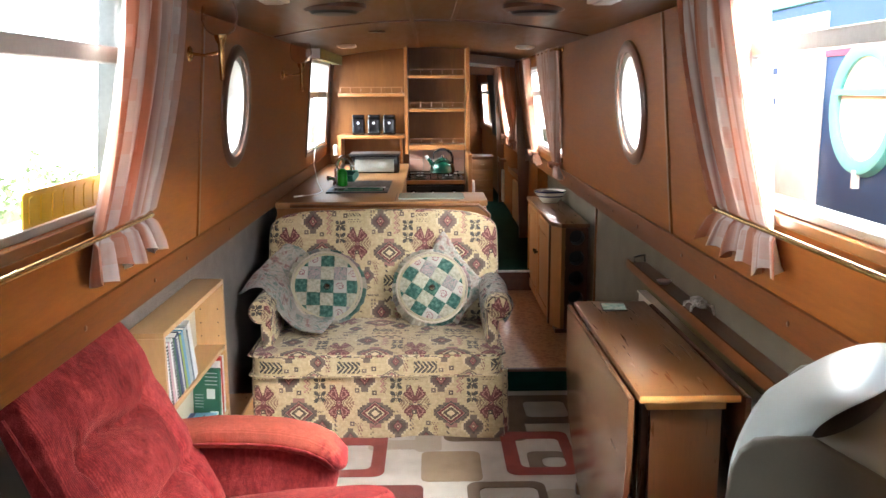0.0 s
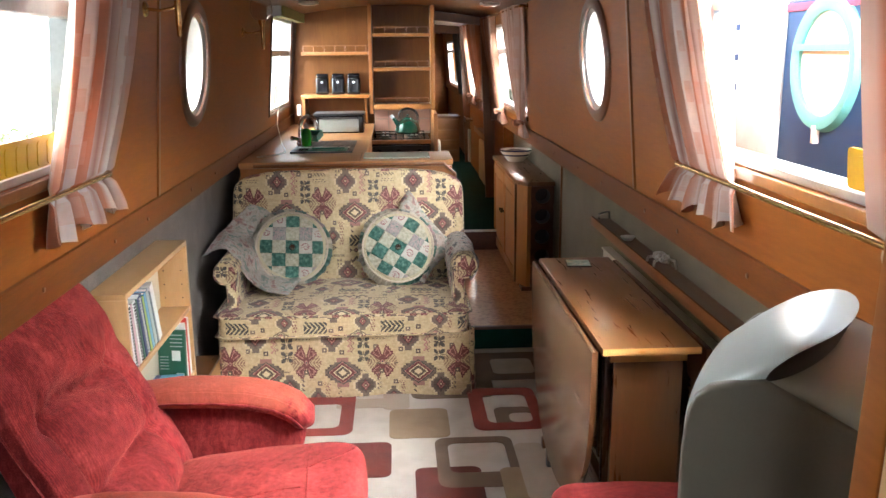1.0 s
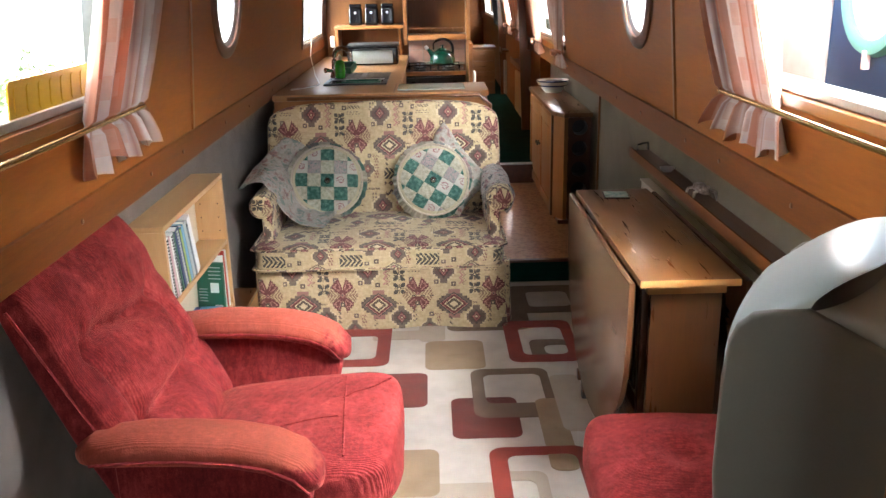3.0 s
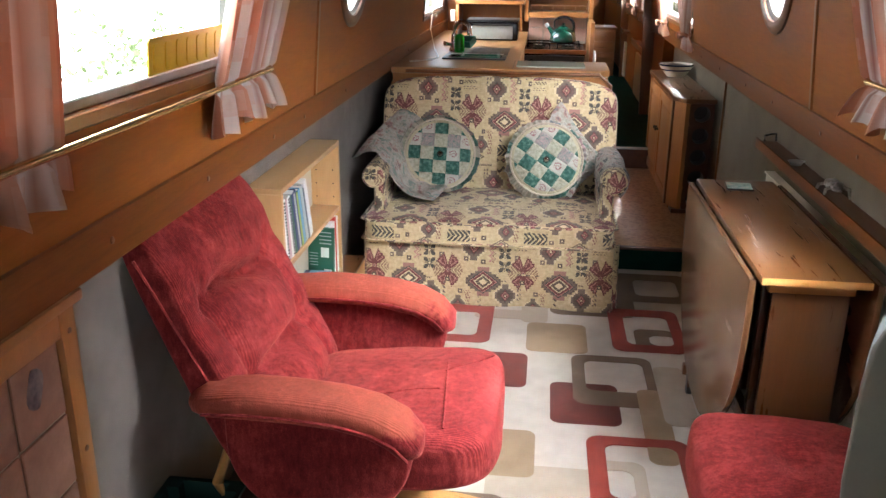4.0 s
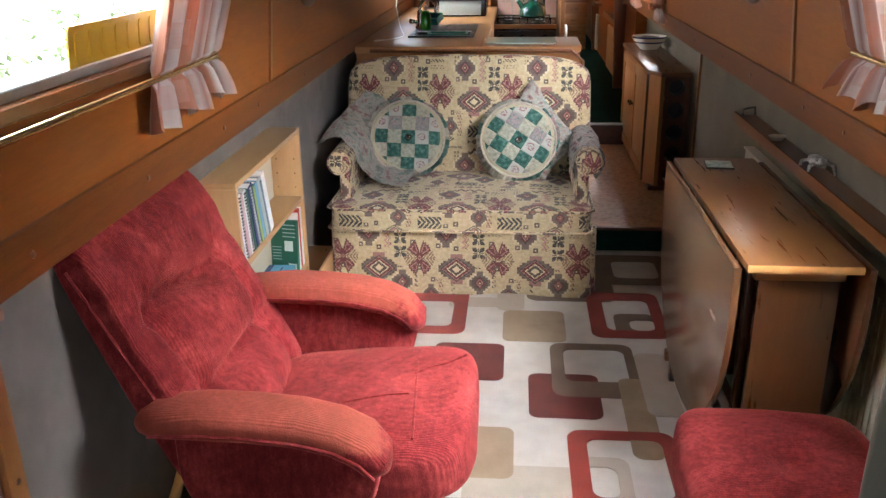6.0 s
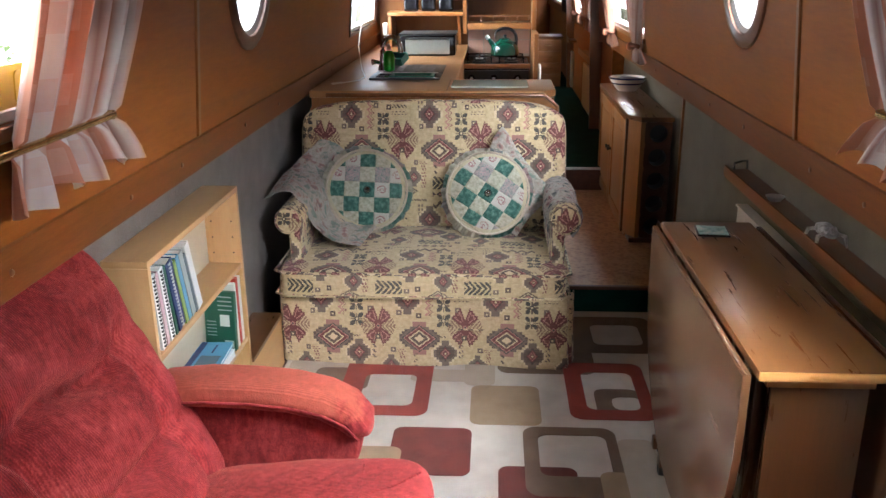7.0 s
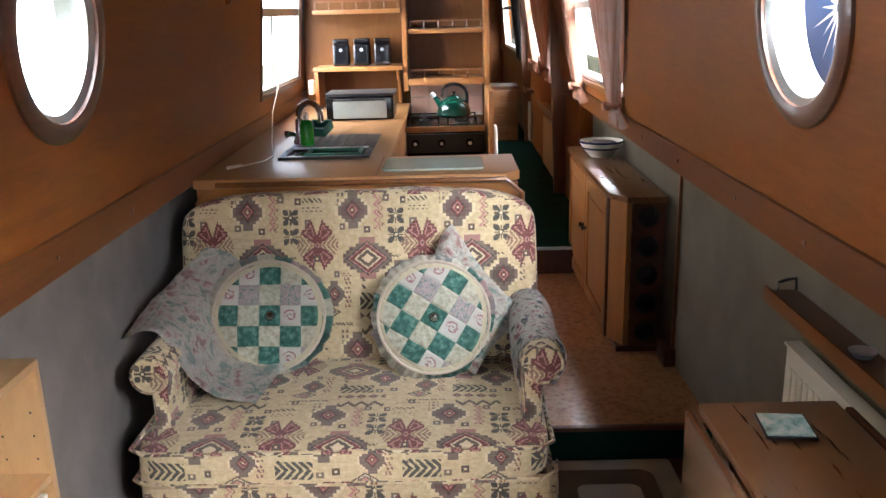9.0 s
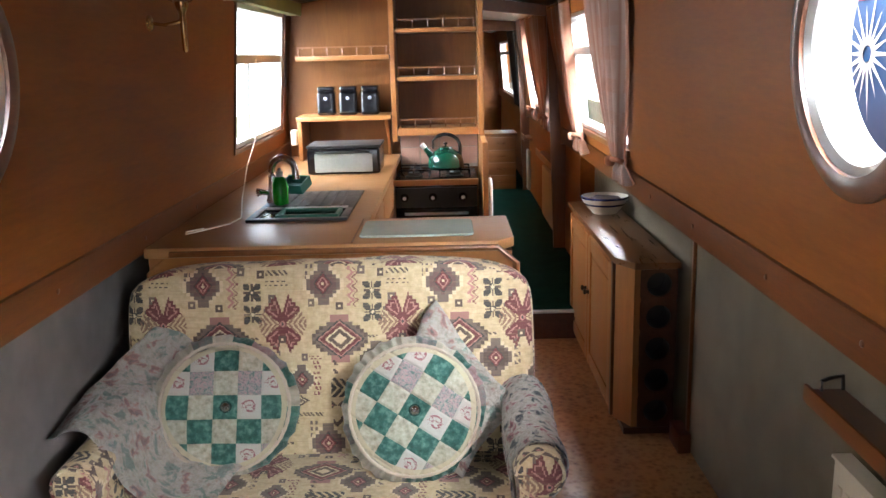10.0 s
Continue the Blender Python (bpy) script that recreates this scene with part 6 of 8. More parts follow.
BOOK_COLOURS = {"white": (0.80, 0.80, 0.78), "navy": (0.012, 0.022, 0.11), "green": (0.015, 0.10, 0.055), "lime": (0.30, 0.42, 0.09), "pink": (0.55, 0.36, 0.38), "grey": (0.38, 0.42, 0.42), "red": (0.52, 0.045, 0.030), "sky": (0.12, 0.33, 0.52), "slate": (0.10, 0.14, 0.16)}
BOOK_MATS = {k: plain("cover_" + k, v, tuple(c * 0.85 for c in v), 0.45, 0, 9, 120, 0.05) for k, v in BOOK_COLOURS.items()}


def book(y, thick, z0, height, depth, colour, label, lean=0.0, spiral=False):
    """An upright book whose back faces the room."""
    x1 = -0.838
    b = thing("book", (x1 - depth / 2, y, z0), label, "book", "books on the shelves")
    m = Matrix.Translation((0, y, z0)) @ Matrix.Rotation(radians(lean), 4, "X") @ Matrix.Translation((0, -y, -z0))
    part("cover", boxes((x1 - depth, x1, y, y + 0.0022, z0, z0 + height), (x1 - depth, x1, y + thick - 0.0022, y + thick, z0, z0 + height), (x1 - 0.0022, x1, y + 0.0022, y + thick - 0.0022, z0, z0 + height)), BOOK_MATS[colour], b)
    part("page_block", b1(x1 - depth + 0.004, x1 - 0.0025, y + 0.0024, y + thick - 0.0024, z0 + 0.003, z0 + height - 0.003), PAPER, b)
    if spiral:
        bm = bmesh.new()
        n = int(height / 0.011)
        for i in range(n):
            lathe(bm, [(0.0052, -0.0030), (0.0062, 0), (0.0052, 0.0030)], (x1 - 0.001, y + thick / 2, z0 + 0.008 + i * 0.011), 8)
        tagged(part("spiral_binding", bm, PAPER if colour == "navy" else DARK_PL, b, "comb binding"), kind="stuff")
    if lean:
        for ch in b.children:
            ch.data.transform(Matrix.Translation(-Vector(b.location)) @ m @ Matrix.Translation(Vector(b.location)))
    return b


y, tilt = 2.716, 7.0
for th, h, col, lab, sp, step in ((0.026, 0.215, "white", "white spiral-bound guide book", True, 0), (0.017, 0.212, "pink", "slim pink paperback standing upright", False, 1), (0.030, 0.215, "white", "white spiral-bound guide book", True, 2),
                                  (0.014, 0.215, "green", "dark green paperback beside a navy one", False, 2), (0.046, 0.214, "navy", "thick navy blue spiral-bound book", True, 2), (0.018, 0.205, "lime", "slim lime green paperback", False, 1),
                                  (0.022, 0.212, "sky", "pale blue paperback leaning on the others", False, 0), (0.028, 0.214, "grey", "grey illustrated guide book", False, 1), (0.014, 0.200, "slate", "thin slate grey booklet", False, 0), (0.034, 0.222, "white", "white paperback leaning on the others", False, 1)):
    new_tilt = tilt + step
    y += 0.21 * (math.sin(radians(new_tilt)) - math.sin(radians(tilt)))
    tilt = new_tilt
    book(y, th, 0.5955 + 0.001, h, 0.098, col, lab, tilt, sp)
    y += th / math.cos(radians(tilt)) + 0.0025
for yy, th, h, col, lab in ((3.372, 0.018, 0.232, "white", "white paperback at the end of the shelf"), (3.347, 0.016, 0.236, "red", "red paperback on the middle shelf"), (3.318, 0.020, 0.225, "white", "white hardback on the middle shelf")):
    book(yy, th, 0.3255, h, 0.090, col, lab)


def flat_book(x0, x1, y0, y1, z, h, colour, label, rot=0.0):
    b = thing("book", ((x0 + x1) / 2, (y0 + y1) / 2, z), label, "book", "books on the shelves")
    c = Vector(((x0 + x1) / 2, (y0 + y1) / 2, 0))
    m = Matrix.Translation(c) @ Matrix.Rotation(radians(rot), 4, "Z") @ Matrix.Translation(-c)
    part("cover", boxes((x0, x1, y0, y1, z, z + 0.002), (x0, x1, y0, y1, z + h - 0.002, z + h)), BOOK_MATS[colour], b)
    part("page_block", b1(x0 + 0.003, x1 - 0.002, y0 + 0.003, y1 - 0.003, z + 0.0021, z + h - 0.0021), PAPER, b)
    for ch in b.children:
        ch.data.transform(Matrix.Translation(-Vector(b.location)) @ m @ Matrix.Translation(Vector(b.location)))
    return b


fb = flat_book(-0.944, -0.834, 2.99, 3.255, 0.3255, 0.024, "white", "thick white book lying under a blue atlas", -2)
ab = flat_book(-0.944, -0.836, 3.005, 3.275, 0.350, 0.012, "sky", "blue illustrated atlas lying flat", 3)
part("picture", b1(-0.915, -0.850, 3.06, 3.17, 0.3622, 0.3628), BOOK_MATS["slate"], ab, "grey cover picture")
part("title_band", b1(-0.9435, -0.924, 3.01, 3.27, 0.3622, 0.3628), BOOK_MATS["navy"], ab)
part("title_bar", b1(-0.890, -0.884, 3.19, 3.25, 0.3622, 0.3628), BOOK_MATS["navy"], ab)


def facing_book():
    """Dark green guide standing with its back cover to the room."""
    b = thing("book", (-0.888, 3.298, 0.3255), "dark green guide book standing with its cover showing", "book", "books on the shelves")
    m = Matrix.Translation((-0.888, 3.298, 0.3262)) @ Matrix.Rotation(radians(-9), 4, "Z") @ Matrix.Rotation(radians(-4), 4, "X")
    part("cover", b1(-0.054, 0.054, -0.009, 0.009, 0.0005, 0.205, bev=0.002, m=m), BOOK_MATS["green"], b)
    part("label", b1(0.002, 0.036, -0.0102, -0.0092, 0.085, 0.125, m=m), PAPER, b, "white sticker")
    part("bar_block", b1(0.016, 0.048, -0.0102, -0.0092, 0.012, 0.036, m=m), PAPER, b)
    for i in range(4):
        part("text_bar", b1(-0.004, 0.046, -0.0102, -0.0092, 0.140 + 0.015 * i, 0.1435 + 0.015 * i, m=m), BOOK_MATS["grey"], b)
    for i in range(5):
        part("text_bar", b1(-0.046, -0.012, -0.0102, -0.0092, 0.050 + 0.012 * i, 0.0525 + 0.012 * i, m=m), BOOK_MATS["grey"], b)


facing_book()
for i, (col, lab) in enumerate((("white", "white leaflet in a low pile"), ("green", "green paperback in a low pile"), ("lime", "bright green paperback on top of the pile"))):
    flat_book(-0.940, -0.840, 3.16, 3.40, 0.0705 + 0.020 * i, 0.018, col, lab, 3 * i - 3)

# low boxed-in pipe run between bookcase and sofa
bx = thing("pipe_box", (-0.90, 3.7, 0), "low varnished boxing along the hull side", "boxing")
part("front", b1(-0.846, -0.834, 3.445, 3.862, 0.0, 0.205), BEECH, bx, "pale front board")
part("lid", b1(-0.950, -0.830, 3.445, 3.862, 0.2055, 0.222, bev=0.002), TEAK, bx, "brown varnished lid")


# ---------------------------------------------------------------- television seen from behind, by the door post
def make_tv():
    tv = thing("television", (0.56, 1.20, 0.862), "silver-grey cathode-ray television turned towards the armchair", "television")
    y0, y1, zb = 1.13, 1.45, 0.863

    def arch(x0, x1, zs, rise, lip, name, mat, lab, n=14, m=56, sweep=0.0, tail=None):
        """A domed cover: front at x0, back at x1; zs(x) its shoulder, rise(x) the dome over it; sweep draws the crown back."""
        bm, bk = bmesh.new(), bmesh.new()
        rows = []
        for i in range(n + 1):
            row = []
            for k in range(m + 1):
                t = math.pi * k / m
                x = x0 + (x1 + sweep * math.sin(t) - x0) * i / n
                y = (y0 + y1) / 2 - (y1 - y0) / 2 * math.copysign(abs(math.cos(t)) ** 0.94, math.cos(t))
                row.append(bm.verts.new((x, y, zs(x) + rise(x) * abs(math.sin(t)) ** 0.60)))
            xe = x0 + (x1 - x0) * i / n
            row.append(bm.verts.new((xe, y1, lip)))
            row.insert(0, bm.verts.new((xe, y0, lip)))
            rows.append(row)
        for A, B in zip(rows, rows[1:]):
            for k in range(len(A) - 1):
                bm.faces.new((A[k], A[k + 1], B[k + 1], B[k]))
        bm.faces.new(rows[0])
        # a dark sheet hung from the rim stands in for the gap's shade
        if tail:
            rim = [bk.verts.new(v.co + Vector((-0.002, 0, -0.003))) for v in rows[-1]]
            low = [bk.verts.new((x1 - 0.02, v.co.y, lip)) for v in rows[-1]]
            for k in range(len(rim) - 1):
                bk.faces.new((rim[k], rim[k + 1], low[k + 1], low[k]))
            part(tail[0], bk, DARK_PL, tv, tail[1], sharp=60)
        else:
            bm.faces.new(rows[-1][::-1])
            bk.free()
        bmesh.ops.recalc_face_normals(bm, faces=bm.faces)
        part(name, bm, mat, tv, lab, sharp=78)

    # side panels and lower body
    out = [(0.331, zb), (0.324, 0.95), (0.325, 1.08), (0.330, 1.130), (0.338, 1.152), (0.354, 1.168), (0.380, 1.176), (0.417, 1.186), (0.66, 1.085), (0.69, 1.03), (0.69, zb)]
    part("side_panel", prism(bmesh.new(), out, lambda u, v, w: Vector((u, w, v)), y0 - 0.010, y0 + 0.012, 0.006, 3), TV_GREY, tv, "flat matt grey side panel")
    part("side_panel", prism(bmesh.new(), out, lambda u, v, w: Vector((u, w, v)), y1 - 0.012, y1 + 0.010, 0.006, 3), TV_GREY, tv, "flat matt grey side panel")
    part("body", b1(0.345, 0.685, y0 + 0.013, y1 - 0.013, zb, 1.00), TV_GREY, tv)
    q = lambda x: min(1.0, max(0.0, (x - 0.326) / 0.146))
    arch(0.326, 0.417, lambda x: 1.088 + 0.117 * math.sin(q(x) * math.pi / 2), lambda x: 0.070 - 0.036 * math.sin(q(x) * math.pi / 2), 1.00, "hood", TV_SILVER, "domed silver hood over the tube", sweep=0.083, n=20, tail=("vent_slot", "ventilation gap behind the hood, its shade a dark sheet"))
    arch(0.412, 0.68, lambda x: 1.180 - 0.34 * (x - 0.412), lambda x: 0.022 + 0.030 * min(1.0, (x - 0.412) / 0.08) - 0.06 * max(0.0, x - 0.49), 0.97, "rear_cover", TV_SILVER, "lower sloping rear cover")
    part("bezel", b1(0.327, 0.340, y0 + 0.013, y1 - 0.013, zb + 0.01, 1.085, bev=0.005), TV_SILVER, tv)
    part("screen", b1(0.3225, 0.3268, y0 + 0.05, y1 - 0.05, zb + 0.04, 1.06, bev=0.002), BLACK, tv, "dark glass screen")
    # the set is turned on its stand, screen towards the sofa
    pivot = Vector((0.326, 1.13, 0)) - base_of(tv)
    m = Matrix.Translation(pivot) @ Matrix.Rotation(radians(-33), 4, "Z") @ Matrix.Translation(-pivot)
    for ch in tv.children:
        ch.data.transform(m)
    st = thing("cabinet", (0.50, 1.20, 0), "low wooden stand under the television", "cabinet")
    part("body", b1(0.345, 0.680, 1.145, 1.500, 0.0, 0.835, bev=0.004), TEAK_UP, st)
    part("top", b1(0.332, 0.690, 1.132, 1.512, 0.8355, 0.855, bev=0.003), TEAK, st)
    cl = thing("cloth", (0.50, 1.20, 0.856), "white lace cloth under the television", "cloth")
    part("lace", boxes((0.328, 0.692, 1.128, 1.514, 0.8555, 0.861), (0.325, 0.328, 1.16, 1.48, 0.79, 0.861), (0.36, 0.66, 1.125, 1.128, 0.79, 0.861)), PAPER, cl)
    for th in (st, cl):
        pv = Vector((0.326, 1.13, 0)) - base_of(th)
        for ch in th.children:
            ch.data.transform(Matrix.Translation(pv) @ Matrix.Rotation(radians(-33), 4, "Z") @ Matrix.Translation(-pv))
    for th in (tv, st, cl):
        th.location.x += 0.022


make_tv()

jamb = thing("door_post", (0.40, 0.78, 0), "varnished timber door post, front boarding toned pale as if lit", "door frame")
lean_up = lambda u, v, w: Vector((u + 0.03 * (v - 1.3), w, v))
part("post", prism(bmesh.new(), [(0.376, 0.0), (0.404, 0.0), (0.404, 1.885), (0.376, 1.885)], lean_up, 0.762, 0.800, 0.003, 2), PANEL, jamb)
# pale beech stands in for bright daylight on the post's front face
part("front_board", prism(bmesh.new(), [(0.3775, 0.0), (0.470, 0.0), (0.470, 1.880), (0.3775, 1.880)], lean_up, 0.748, 0.7615, 0.002, 2), BEECH_UP, jamb, "front boarding toned pale for the daylight on it")
part("partition", b1(0.480, 0.950, 0.748, 0.800, 0.0, 0.967), BEECH_UP, jamb, "varnished boarding toned pale for daylight")
part("partition_top", prism(bmesh.new(), [(0.480, 0.967), (0.835, 0.967), (0.770, 1.83), (0.480, 1.875)], lambda u, v, w: Vector((u, w, v)), 0.748, 0.800), BEECH_UP, jamb, "varnished boarding toned pale for daylight")
tagged(jamb, kind="structure")


# ---------------------------------------------------------------- tiled stove surround, bin
def make_surround():
    s = thing("stove_surround", (-0.94, 1.1, 0), "pine-framed terracotta tile panel on the hull side", "tile panel")
    y0, y1, z1 = 0.60, 1.615, 0.905
    part("backing", b1(-0.954, -0.938, y0, y1, 0.0, z1), GROUT, s)
    part("frame_top", b1(-0.952, -0.915, y0, y1 + 0.03, z1, z1 + 0.022, bev=0.004), PINE_X, s, "pine capping")
    part("frame_rail", b1(-0.952, -0.922, y0, y1 - 0.05, z1 - 0.050, z1 - 0.001, bev=0.003), PINE_X, s)
    post = part("frame_post", b1(-0.952, -0.920, y1 - 0.050, y1, 0.0, z1 - 0.001, bev=0.003), PINE, s)
    for z in (0.30, 0.60, 0.86):
        part("screw", lathe(bmesh.new(), [(0, 0.003), (0.006, 0.002), (0.007, 0)], (-0.920, y1 - 0.025, z), 8, Matrix.Rotation(radians(90), 4, "Y")), DARKW, post)
    me = None
    step = 0.155
    for i in range(7):
        for j in range(6):
            yb, zb = y1 - 0.052 - step * (i + 1), z1 - 0.052 - step * (j + 1)
            if zb < -0.02 or yb < y0 - 0.02:
                continue
            if me is None:
                me = finish(b1(0, 0.007, 0.003, step - 0.003, 0.003, step - 0.003, bev=0.002, seg=1), "tile", TILE)
            ob = new("tile", me)
            ob.parent = s
            ob.location = Vector((-0.938, yb, zb)) - base_of(s)
    # one tile carries a painted jug
    pic = plain("tile_picture", (0.22, 0.17, 0.16), (0.05, 0.035, 0.05), 0.4, 0, 34, 90, 0.05)
    part("painted_jug", prism(bmesh.new(), [(1.475 + 0.026 * math.cos(a) * (1 + 0.3 * math.sin(2 * a)), 0.793 + 0.040 * math.sin(a)) for a in (2 * math.pi * k / 18 for k in range(18))], lambda u, v, w: Vector((w, u, v)), -0.9312, -0.9302), pic, s, "faded painted jug on a tile")


make_surround()


def make_bin():
    b = thing("bin", (-0.83, 1.84, 0), "dark green plastic waste bin with rubbish in it", "bin")
    prof = [(0.088, 0.012), (0.095, 0.013), (0.118, 0.285), (0.126, 0.287), (0.126, 0.297), (0.112, 0.295), (0.088, 0.025), (0, 0.022)]
    bm = bmesh.new()
    lathe(bm, [(r * 1.14, z) for r, z in prof], (-0.83, 1.84, 0), 4, Matrix.Rotation(radians(45), 4, "Z"))
    bmesh.ops.bevel(bm, geom=[e for e in bm.edges if abs(e.verts[0].co.z - e.verts[1].co.z) > 0.05], offset=0.03, segments=4, affect="EDGES")
    part("body", bm, BIN_GREEN, b)
    part("rubbish", soft(bmesh.new(), (0.070, 0.070, 0.040), pose(-0.82, 1.84, 0.20), 10, 3, 0.03, 14), PAPER, b, "crumpled white paper")


make_bin()


# ---------------------------------------------------------------- right side: shelf, radiator, ornaments
def side_shelf():
    s = thing("wall_shelf", (0.92, 3.2, 0.80), "narrow dark wooden trough shelf along the hull side", "shelf")
    part("base", b1(0.876, 0.954, 2.05, 3.87, 0.810, 0.822), DARKW, s)
    part("front_lip", b1(0.866, 0.875, 2.05, 3.872, 0.796, 0.836, bev=0.003), RAIL, s, "low brown front lip")
    for y in (2.3, 3.0, 3.75):
        part("bracket", prism(bmesh.new(), [(0.953, 0.72), (0.953, 0.809), (0.872, 0.809)], lambda u, v, w: Vector((u, w, v)), y, y + 0.018), TRIM, s)
    part("gallery_rail", tube(bmesh.new(), [(0.900, 3.858, 0.823), (0.900, 3.858, 0.846), (0.92, 3.860, 0.852), (0.945, 3.86, 0.856), (0.948, 3.86, 0.824)], 0.0045, 8), DARK_PL, s, "little dark metal end rail")


side_shelf()


def radiator(name, x, y0, y1, z0, z1, label):
    r = thing(name, (x, (y0 + y1) / 2, z0), label, "radiator", "radiators")
    part("panel", b1(x + 0.010, x + 0.040, y0, y1, z0, z1, bev=0.006), RAD_WHITE, r)
    n = int((y1 - y0) / 0.033)
    for k in range(n):
        yy = y0 + 0.02 + k * (y1 - y0 - 0.04) / n
        part("flute", b1(x + 0.006, x + 0.0105, yy + 0.004, yy + 0.024, z0 + 0.03, z1 - 0.05, bev=0.002, seg=1), RAD_WHITE, r)
    part("top_grille", b1(x + 0.002, x + 0.044, y0 + 0.002, y1 - 0.002, z1 + 0.0005, z1 + 0.008, bev=0.002), RAD_WHITE, r)
    for y in (y0 + 0.1, y1 - 0.1):
        part("wall_bracket", b1(x + 0.040, 0.956, y - 0.02, y + 0.02, z1 - 0.12, z1 - 0.05), RAD_WHITE, r)
    return r


radiator("radiator", 0.895, 1.95, 3.785, 0.12, 0.705, "long cream panel radiator behind the table")


def ornament():
    o = thing("ornament", (0.912, 2.98, 0.822), "small pale pottery animal ornament", "ornament")
    bm = bmesh.new()
    soft(bm, (0.024, 0.040, 0.016), pose(0.912, 2.985, 0.858), 8, 2.4, 0.012, 40)
    soft(bm, (0.012, 0.014, 0.012), pose(0.908, 2.938, 0.868), 6, 2.2, 0.004, 40)
    for y in (2.962, 3.010):
        for x in (0.900, 0.924):
            out_x = 0.024 if x > 0.91 else -0.024
            tube(bm, [(x, y, 0.858), (x + out_x, y + (y - 2.986) * 0.5, 0.852), (x + out_x * 1.25, y + (y - 2.986) * 0.8, 0.823)], [0.006, 0.006, 0.004], 7)
    solid("ornament_figure", bm, plain("speckled_pottery", (0.66, 0.62, 0.54), (0.16, 0.13, 0.10), 0.5, 0, 55, 200, 0.2, 0, 0.30), "", "")
    fig = bpy.data.objects["ornament_figure"]
    fig.name = "figure"
    fig.data.transform(Matrix.Translation(-Vector(o.location)))
    fig.parent = o
    d = thing("glass_dish", (0.912, 3.42, 0.822), "tiny glass dish on the shelf", "dish")
    part("bowl", lathe(bmesh.new(), [(0, 0.8225), (0.018, 0.823), (0.030, 0.838), (0.028, 0.839), (0.016, 0.827), (0, 0.826)], (0.912, 3.42, 0), 18), CHROME, d)


ornament()
soc = thing("pipe_clip", (0.945, 2.12, 0.83), "small dark latch on the shelf end", "latch")
part("plate", b1(0.935, 0.953, 2.10, 2.14, 0.8225, 0.850, bev=0.003), DARK_PL, soc)


# ---------------------------------------------------------------- low cupboard with a bottle rack at its end
def make_cupboard():
    c = thing("cupboard", (0.85, 5.8, 0.125), "low honey pine cupboard with two panelled doors", "cupboard")
    z0, z1 = 0.128, 0.775
    part("carcass", b1(0.752, 0.950, 5.30, 6.47, z0, z1), PINE_D, c)
    top = [(0.728, 6.50), (0.728, 5.27), (0.785, 5.165), (0.953, 5.165), (0.953, 6.50)]
    part("top", prism(bmesh.new(), top, lambda u, v, w: Vector((u, v, w)), 0.776, 0.802, 0.004, 2), TEAK, c, "dark polished top with a clipped corner")
    part("plinth", b1(0.760, 0.95, 5.18, 6.46, 0.1255, 0.150), DARKW, c)
    for i, (y0, y1) in enumerate(((5.345, 5.885), (5.895, 6.44))):
        dr = part("door", b1(0.7405, 0.7515, y0, y1, z0 + 0.03, z1 - 0.02, bev=0.002), PINE_D, c, "framed pine door")
        for a, b_, d, e in ((y0, y0 + 0.06, z0 + 0.03, z1 - 0.02), (y1 - 0.06, y1, z0 + 0.03, z1 - 0.02)):
            part("stile", b1(0.7335, 0.7403, a + 0.002, b_ - 0.001, d + 0.002, e - 0.002, bev=0.002), PINE_D, dr)
        for d, e in ((z0 + 0.03, z0 + 0.095), (z1 - 0.085, z1 - 0.02)):
            part("rail", b1(0.7337, 0.7403, y0 + 0.060, y1 - 0.060, d + 0.002, e - 0.002, bev=0.002), PINE_D, dr)
        part("panel", b1(0.7365, 0.7404, y0 + 0.075, y1 - 0.075, z0 + 0.115, z1 - 0.105, bev=0.0025), PINE_D, dr)
        yk = y1 - 0.030 if i == 0 else y0 + 0.030
        part("handle", lathe(bmesh.new(), [(0.0, 0.026), (0.010, 0.024), (0.013, 0.017), (0.006, 0.009), (0.010, 0.0)], (0.7333, yk, 0.50), 14, Matrix.Rotation(radians(-90), 4, "Y")), DARK_PL, dr, "small dark knob")
    part("corner_post", prism(bmesh.new(), [(0.742, 5.338), (0.742, 5.285), (0.790, 5.190), (0.812, 5.190), (0.812, 5.338)], lambda u, v, w: Vector((u, v, w)), z0 + 0.022, z1), PINE_D, c, "clipped pine corner post")
    part("post_bead", b1(0.730, 0.742, 5.300, 5.330, z0 + 0.022, z1, bev=0.003), DARKW, c)
    # bottle rack: five round holes one above another
    rk = part("rack_front", rack_panel(0.815, 0.950, 5.190, 5.204, z0 + 0.022, z1, 5, 0.046), DARKW, c, "dark end panel with five round bottle holes")
    for k in range(5):
        zc = z0 + 0.022 + (z1 - z0 - 0.022) * (k + 0.5) / 5
        part("tube", lathe(bmesh.new(), [(0.047, 0), (0.047, 0.09), (0.0, 0.091)], (0.8825, 5.2045, zc), 24, Matrix.Rotation(radians(-90), 4, "X")), DARK_PL, rk)
    c.location += Vector((-0.016, -0.055, 0))


